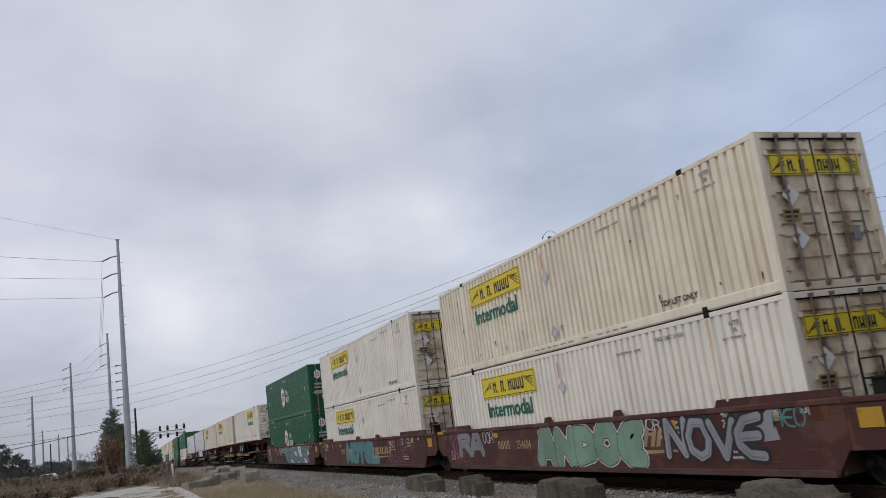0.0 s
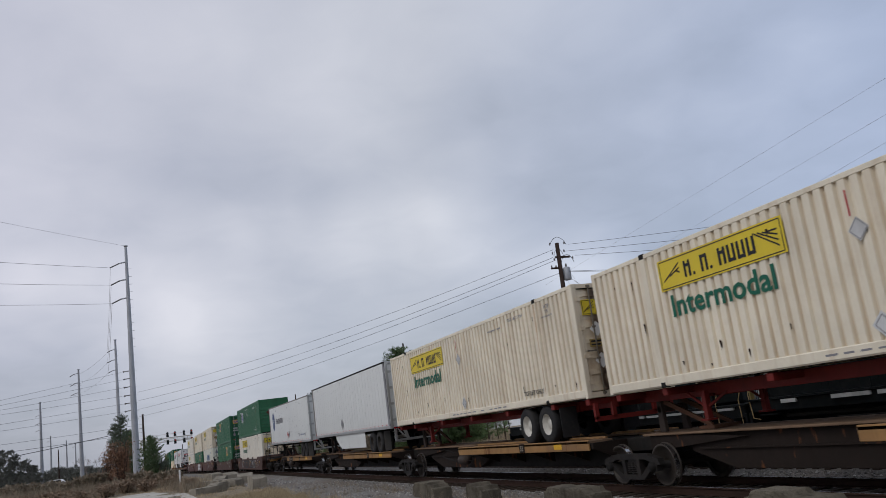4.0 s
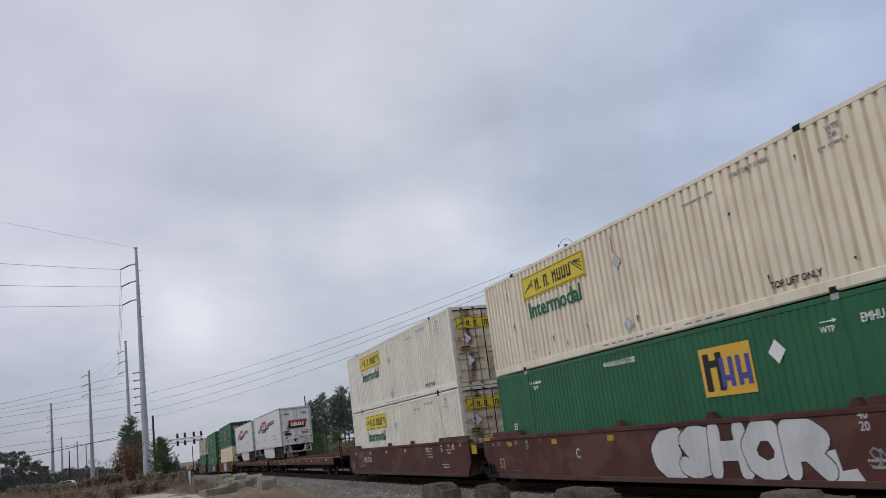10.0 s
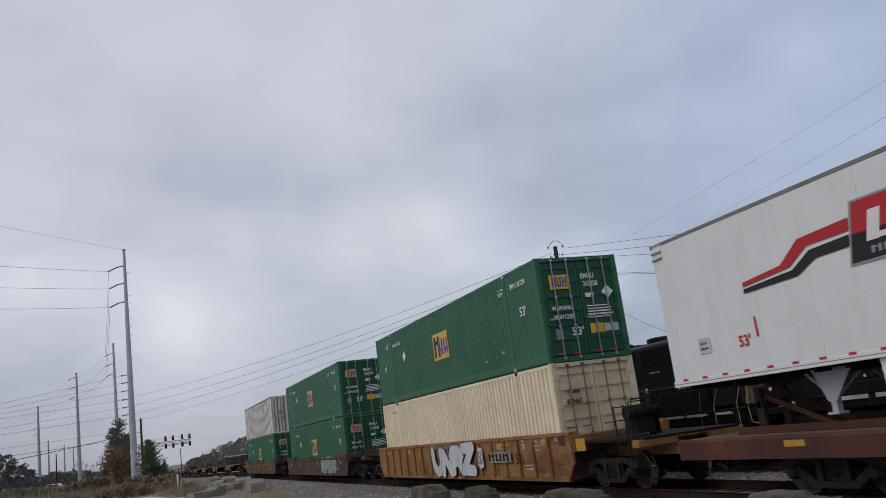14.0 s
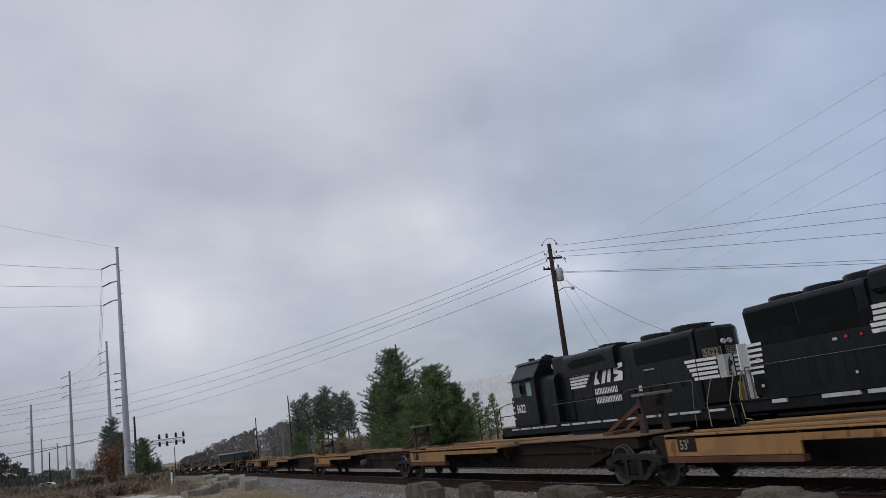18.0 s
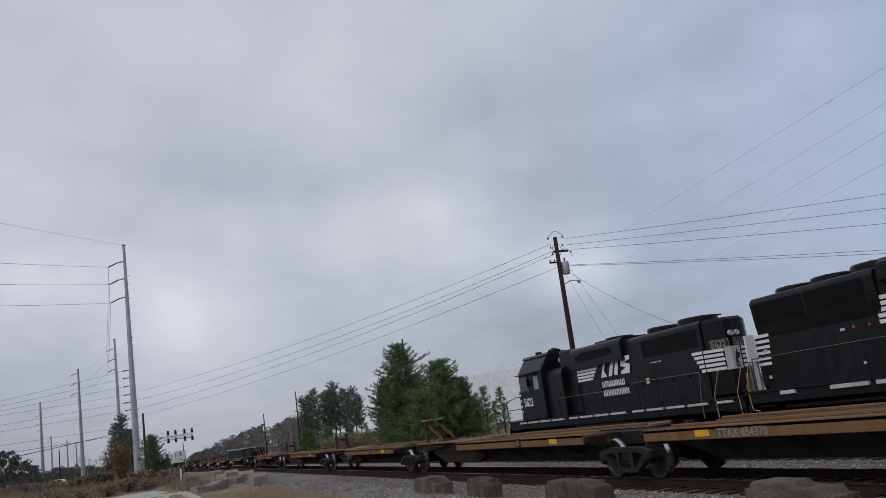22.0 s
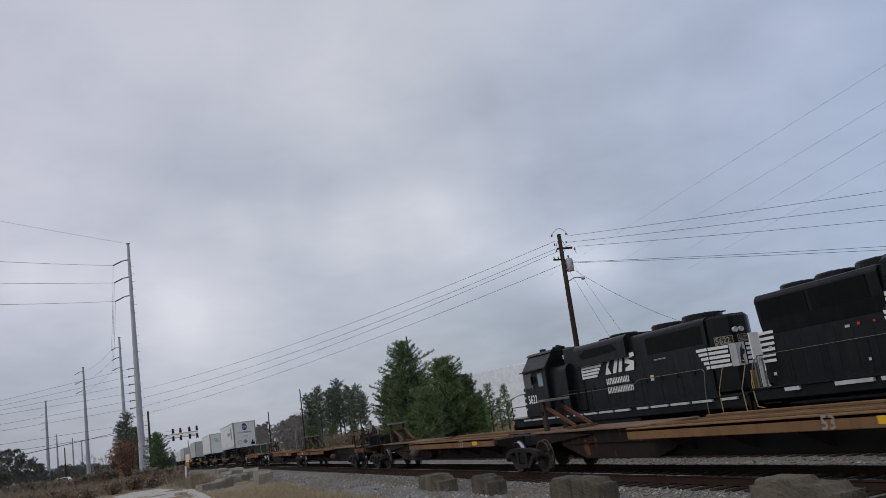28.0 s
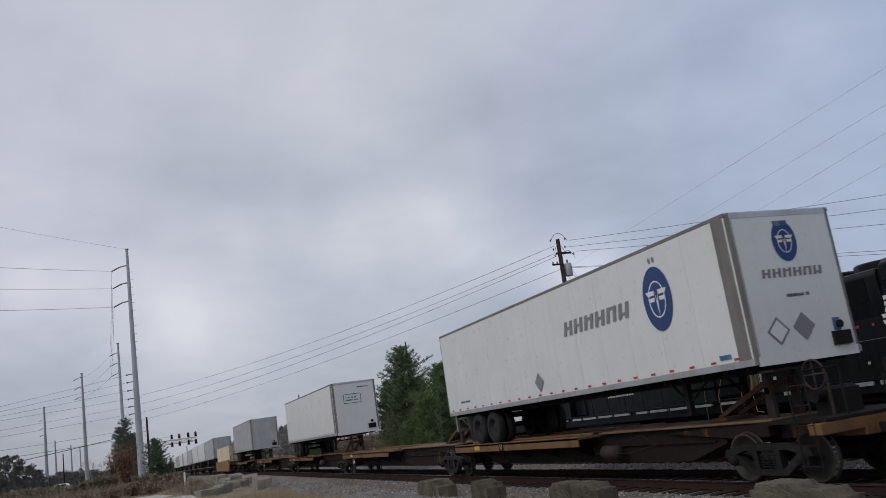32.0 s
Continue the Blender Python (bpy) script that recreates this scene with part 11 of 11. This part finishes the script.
    part("front_rail", Form().line([(-1.45, 36.7 - o, 1.67), (-1.45, 36.7 - o, 2.6), (-1.3, 35.95 - o, 2.75), (-1.0, 35.15 - o, 2.75)], 0.02, 6).line([(-1.45, 36.7 - o, 2.2), (-0.4, 36.7 - o, 2.2)], 0.02, 6).line([(-0.4, 36.7 - o, 1.67), (-0.4, 36.7 - o, 2.6)], 0.02, 6), "loco", c)
    part("fuel_tank", Form().prism([(-1.35, 0.75), (-1.35, 1.25), (1.35, 1.25), (1.35, 0.75), (1.0, 0.42), (-1.0, 0.42)], "y", 26.1 - o, 30.6 - o), "loco", c, bevel=0.03)
    part("air_reservoir", Form().tube((-1.2, 26.4 - o, 1.28), (-1.2, 30.2 - o, 1.28), 0.16, n=12), "loco_grille", c, smooth=True)
    part("underframe", Form().box(-0.75, 0.75, 20.6 - o, 36.3 - o, 0.72, 1.30), "loco_grille", c)
    loco_truck(c, 23.1 - o, (-1.37, 1.37)), loco_truck(c, 33.9 - o, (-1.37, 1.37))
    part("pilot", Form().box(-1.45, 1.45, 20.1 - o, 20.2 - o, 0.35, 1.4), "loco", c), part("pilot", Form().box(-1.45, 1.45, 36.7 - o, 36.8 - o, 0.35, 1.4), "loco", c)
    coupler(c, 19.85 - o, -1), coupler(c, 37.2 - o, 1)


def big_unit():
    """A six-axle hood unit; its radiator end is towards +y."""
    o = 8.0
    c = thing("locomotive", "black six-axle diesel locomotive with flared radiators", "locomotive", pose(SIDING_X, o + 0.9, SIDING_Z), group="parked locomotives")
    y1, y0 = 19.05, -1.2
    part("frame", Form().box(-1.45, 1.45, y0 - o, y1 - o, 1.4, 1.72), "loco", c, bevel=0.02)
    part("walkway", Form().box(-1.52, 1.52, y0 - o, y1 - o, 1.72, 1.77), "loco", c)
    for i in range(10):
        y = 16.2 - o - i * 1.45 if i else 17.0 - o
        part("sill_stripe", Form().box(-1.526, -1.45, y - (0.12 if i else -0.1), y + (1.1 if i else 0.65), 1.60, 1.70), "sill_white", c, "white reflective sill stripe" if not i else "")
    hood = part("long_hood", hood_form(0.98, 3.0 - o, 18.62 - o, 1.77, 4.22), "loco", c)
    # flared radiator section
    part("radiator_flare", Form().prism([(-0.985, 3.20), (0.985, 3.20), (1.05, 3.60), (1.10, 4.24), (1.0, 4.38), (-1.0, 4.38), (-1.10, 4.24), (-1.05, 3.60)], "y", 14.2 - o, 18.62 - o), "loco", hood, bevel=0.03)
    part("hood_end", Form().box(-0.975, 0.975, 18.6 - o, 18.9 - o, 1.77, 3.3), "loco", hood, bevel=0.08)
    for a, b in ((16.62, 18.48), (14.55, 16.48)):
        part("radiator_grille", Form().prism([(-1.064, 3.62), (-1.116, 4.20), (-1.09, 4.20), (-1.04, 3.62)], "y", a - o, b - o), "loco_grille", hood, "dark radiator grille")
    fan(c, 17.75 - o, 4.39, 0.60, 0.17), fan(c, 16.35 - o, 4.39, 0.62, 0.19), fan(c, 14.85 - o, 4.39, 0.68, 0.22)
    part("side_box", Form().prism([(-1.0, 3.9), (-1.2, 4.0), (-1.2, 4.42), (-1.0, 4.55), (1.0, 4.55), (1.2, 4.42), (1.2, 4.0), (1.0, 3.9)], "y", 9.5 - o, 13.95 - o), "loco", hood, bevel=0.03)
    part("hood_top", hood_form(0.985, 9.0 - o, 14.3 - o, 3.9, 4.36), "loco", hood)
    for i in range(9):
        y = 12.9 - o + i * 0.62
        part("hood_door", Form().box(-0.986, -0.975, y, y + 0.61, 1.95, 3.1), "loco", hood)
    for i in range(6):
        flat("end_stripe", [rect(0, 0, 0.66 - 0.02 * (5 - i), 0.085)], "white", hood, SIDE, (-1.01, 18.84 - o, 2.44 + i * 0.16), "white end stripe" if not i else "")
        flat("end_stripe", [rect(-0.88, 0, 0.88, 0.085)], "white", hood, END, (0, 18.905 - o, 2.40 + i * 0.16))
        if i < 5:
            flat("cab_stripe", [rect(0, 0, 2.4, 0.10, -0.3)], "white", hood, SIDE, (-1.0, 14.33 - o, 3.0 + i * 0.145))
    part("end_door_panel", Form().box(-1.47, -1.13, 18.66 - o, 18.70 - o, 2.60, 3.36), "panel_white", c, "white end panel")
    part("end_door_panel", Form().box(-1.28, -1.10, 18.72 - o, 18.75 - o, 1.80, 2.62), "panel_white", c)
    for x in (-1.45, -1.15):
        part("panel_post", Form().box(x - 0.012, x + 0.012, 18.68 - o, 18.72 - o, 1.77, 2.7), "loco_rail", c)
    flat("small_label", [rect(0, 0, 0.16, 0.07), rect(-2.9, -0.2, -2.75, -0.12), rect(-2.9, -0.95, -2.78, -0.86), rect(0.5, -0.9, 0.6, -0.83), rect(1.5, 0.0, 1.75, 0.06)], "sill_white", hood, SIDE, (-1.012, 15.6 - o, 3.0), "small pale labels")
    flat("small_label", [rect(0, 0, 0.10, 0.07), rect(0.5, 0.0, 0.58, 0.06)], "tape_red", hood, SIDE, (-1.013, 15.2 - o, 3.02), "small red labels")
    side_rail(c, -1.5, 4.0 - o, 18.5 - o, 1.77, 2.66, 12, "loco", 0.012)
    part("hand_rail", Form().line([(-1.5, 4.0 - o, 2.67), (-1.5, 18.5 - o, 2.67)], 0.010, 6), "loco_rail", c, "pale-edged hand rail")
    side_rail(c, 1.5, 4.0 - o, 18.6 - o, 1.77, 2.75, 12, "loco")
    part("cab", Form().prism([(-1.5, 1.77), (1.5, 1.77), (1.5, 3.9), (1.1, 4.55), (-1.1, 4.55), (-1.5, 3.9)], "y", 0.6 - o, 3.0 - o), "loco", c, bevel=0.03)
    part("short_hood", hood_form(1.0, -0.9 - o, 0.6 - o, 1.77, 3.2), "loco", c)
    part("fuel_tank", Form().prism([(-1.4, 0.75), (-1.4, 1.3), (1.4, 1.3), (1.4, 0.75), (1.0, 0.4), (-1.0, 0.4)], "y", 5.9 - o, 11.3 - o), "loco", c, bevel=0.03)
    part("pipe_rack", Form().line([(-1.25, 12.0 - o, 1.25), (-1.25, 17.8 - o, 1.25)], 0.05, 8).line([(-1.3, 12.5 - o, 1.12), (-1.3, 16.0 - o, 1.12)], 0.03, 6), "dark_steel", c)
    part("underframe", Form().box(-0.8, 0.8, -0.6 - o, 18.6 - o, 0.70, 1.42), "loco_grille", c)
    for y in (14.2, 15.9, 17.2):
        part("traction_motor", Form().box(-0.72, 0.72, y - 0.5 - o, y + 0.5 - o, 0.28, 0.72), "loco_grille", c, bevel=0.04)
    loco_truck(c, 15.0 - o, (-1.9, 0.0, 1.9), 0.53), loco_truck(c, 2.3 - o, (-1.9, 0.0, 1.9), 0.53)
    part("pilot", Form().box(-1.45, 1.45, 19.0 - o, 19.1 - o, 0.35, 1.4), "loco", c)
    coupler(c, 19.3 - o, 1)
    f = Form()
    for z in (0.5, 0.9, 1.3):
        f.box(-1.5, -1.15, 17.9 - o, 18.6 - o, z, z + 0.04)
    part("step", f, "loco_grille", c)


road_switcher()
big_unit()


# ---- motion: the whole train runs past at an even speed; far off the line falls away a little ----
def fall(y):
    """Height and slope of the main track at y."""
    if y < 70:
        return 0.0, 0.0
    if y < 110:
        return -0.009 * (y - 70) ** 2 / 80, -0.5157 * (y - 70) / 40
    return -0.009 * (y - 90), -0.5157


def motions():
    for ob, u, z, pitch in TRAIN:
        times = {0.0, 32.0}
        for y in (110.0, 90.0, 70.0):
            t = (u - y) / SPEED
            if 0.1 < t < 31.9:
                times.add(round(t * FPS) / FPS)
        rows = []
        for t in sorted(times):
            y = u - SPEED * t
            dz, slope = fall(y)
            rows.append((t, pose(TRACK_X, y, z + dz, slope + pitch)))
        walk(ob, rows)


motions()
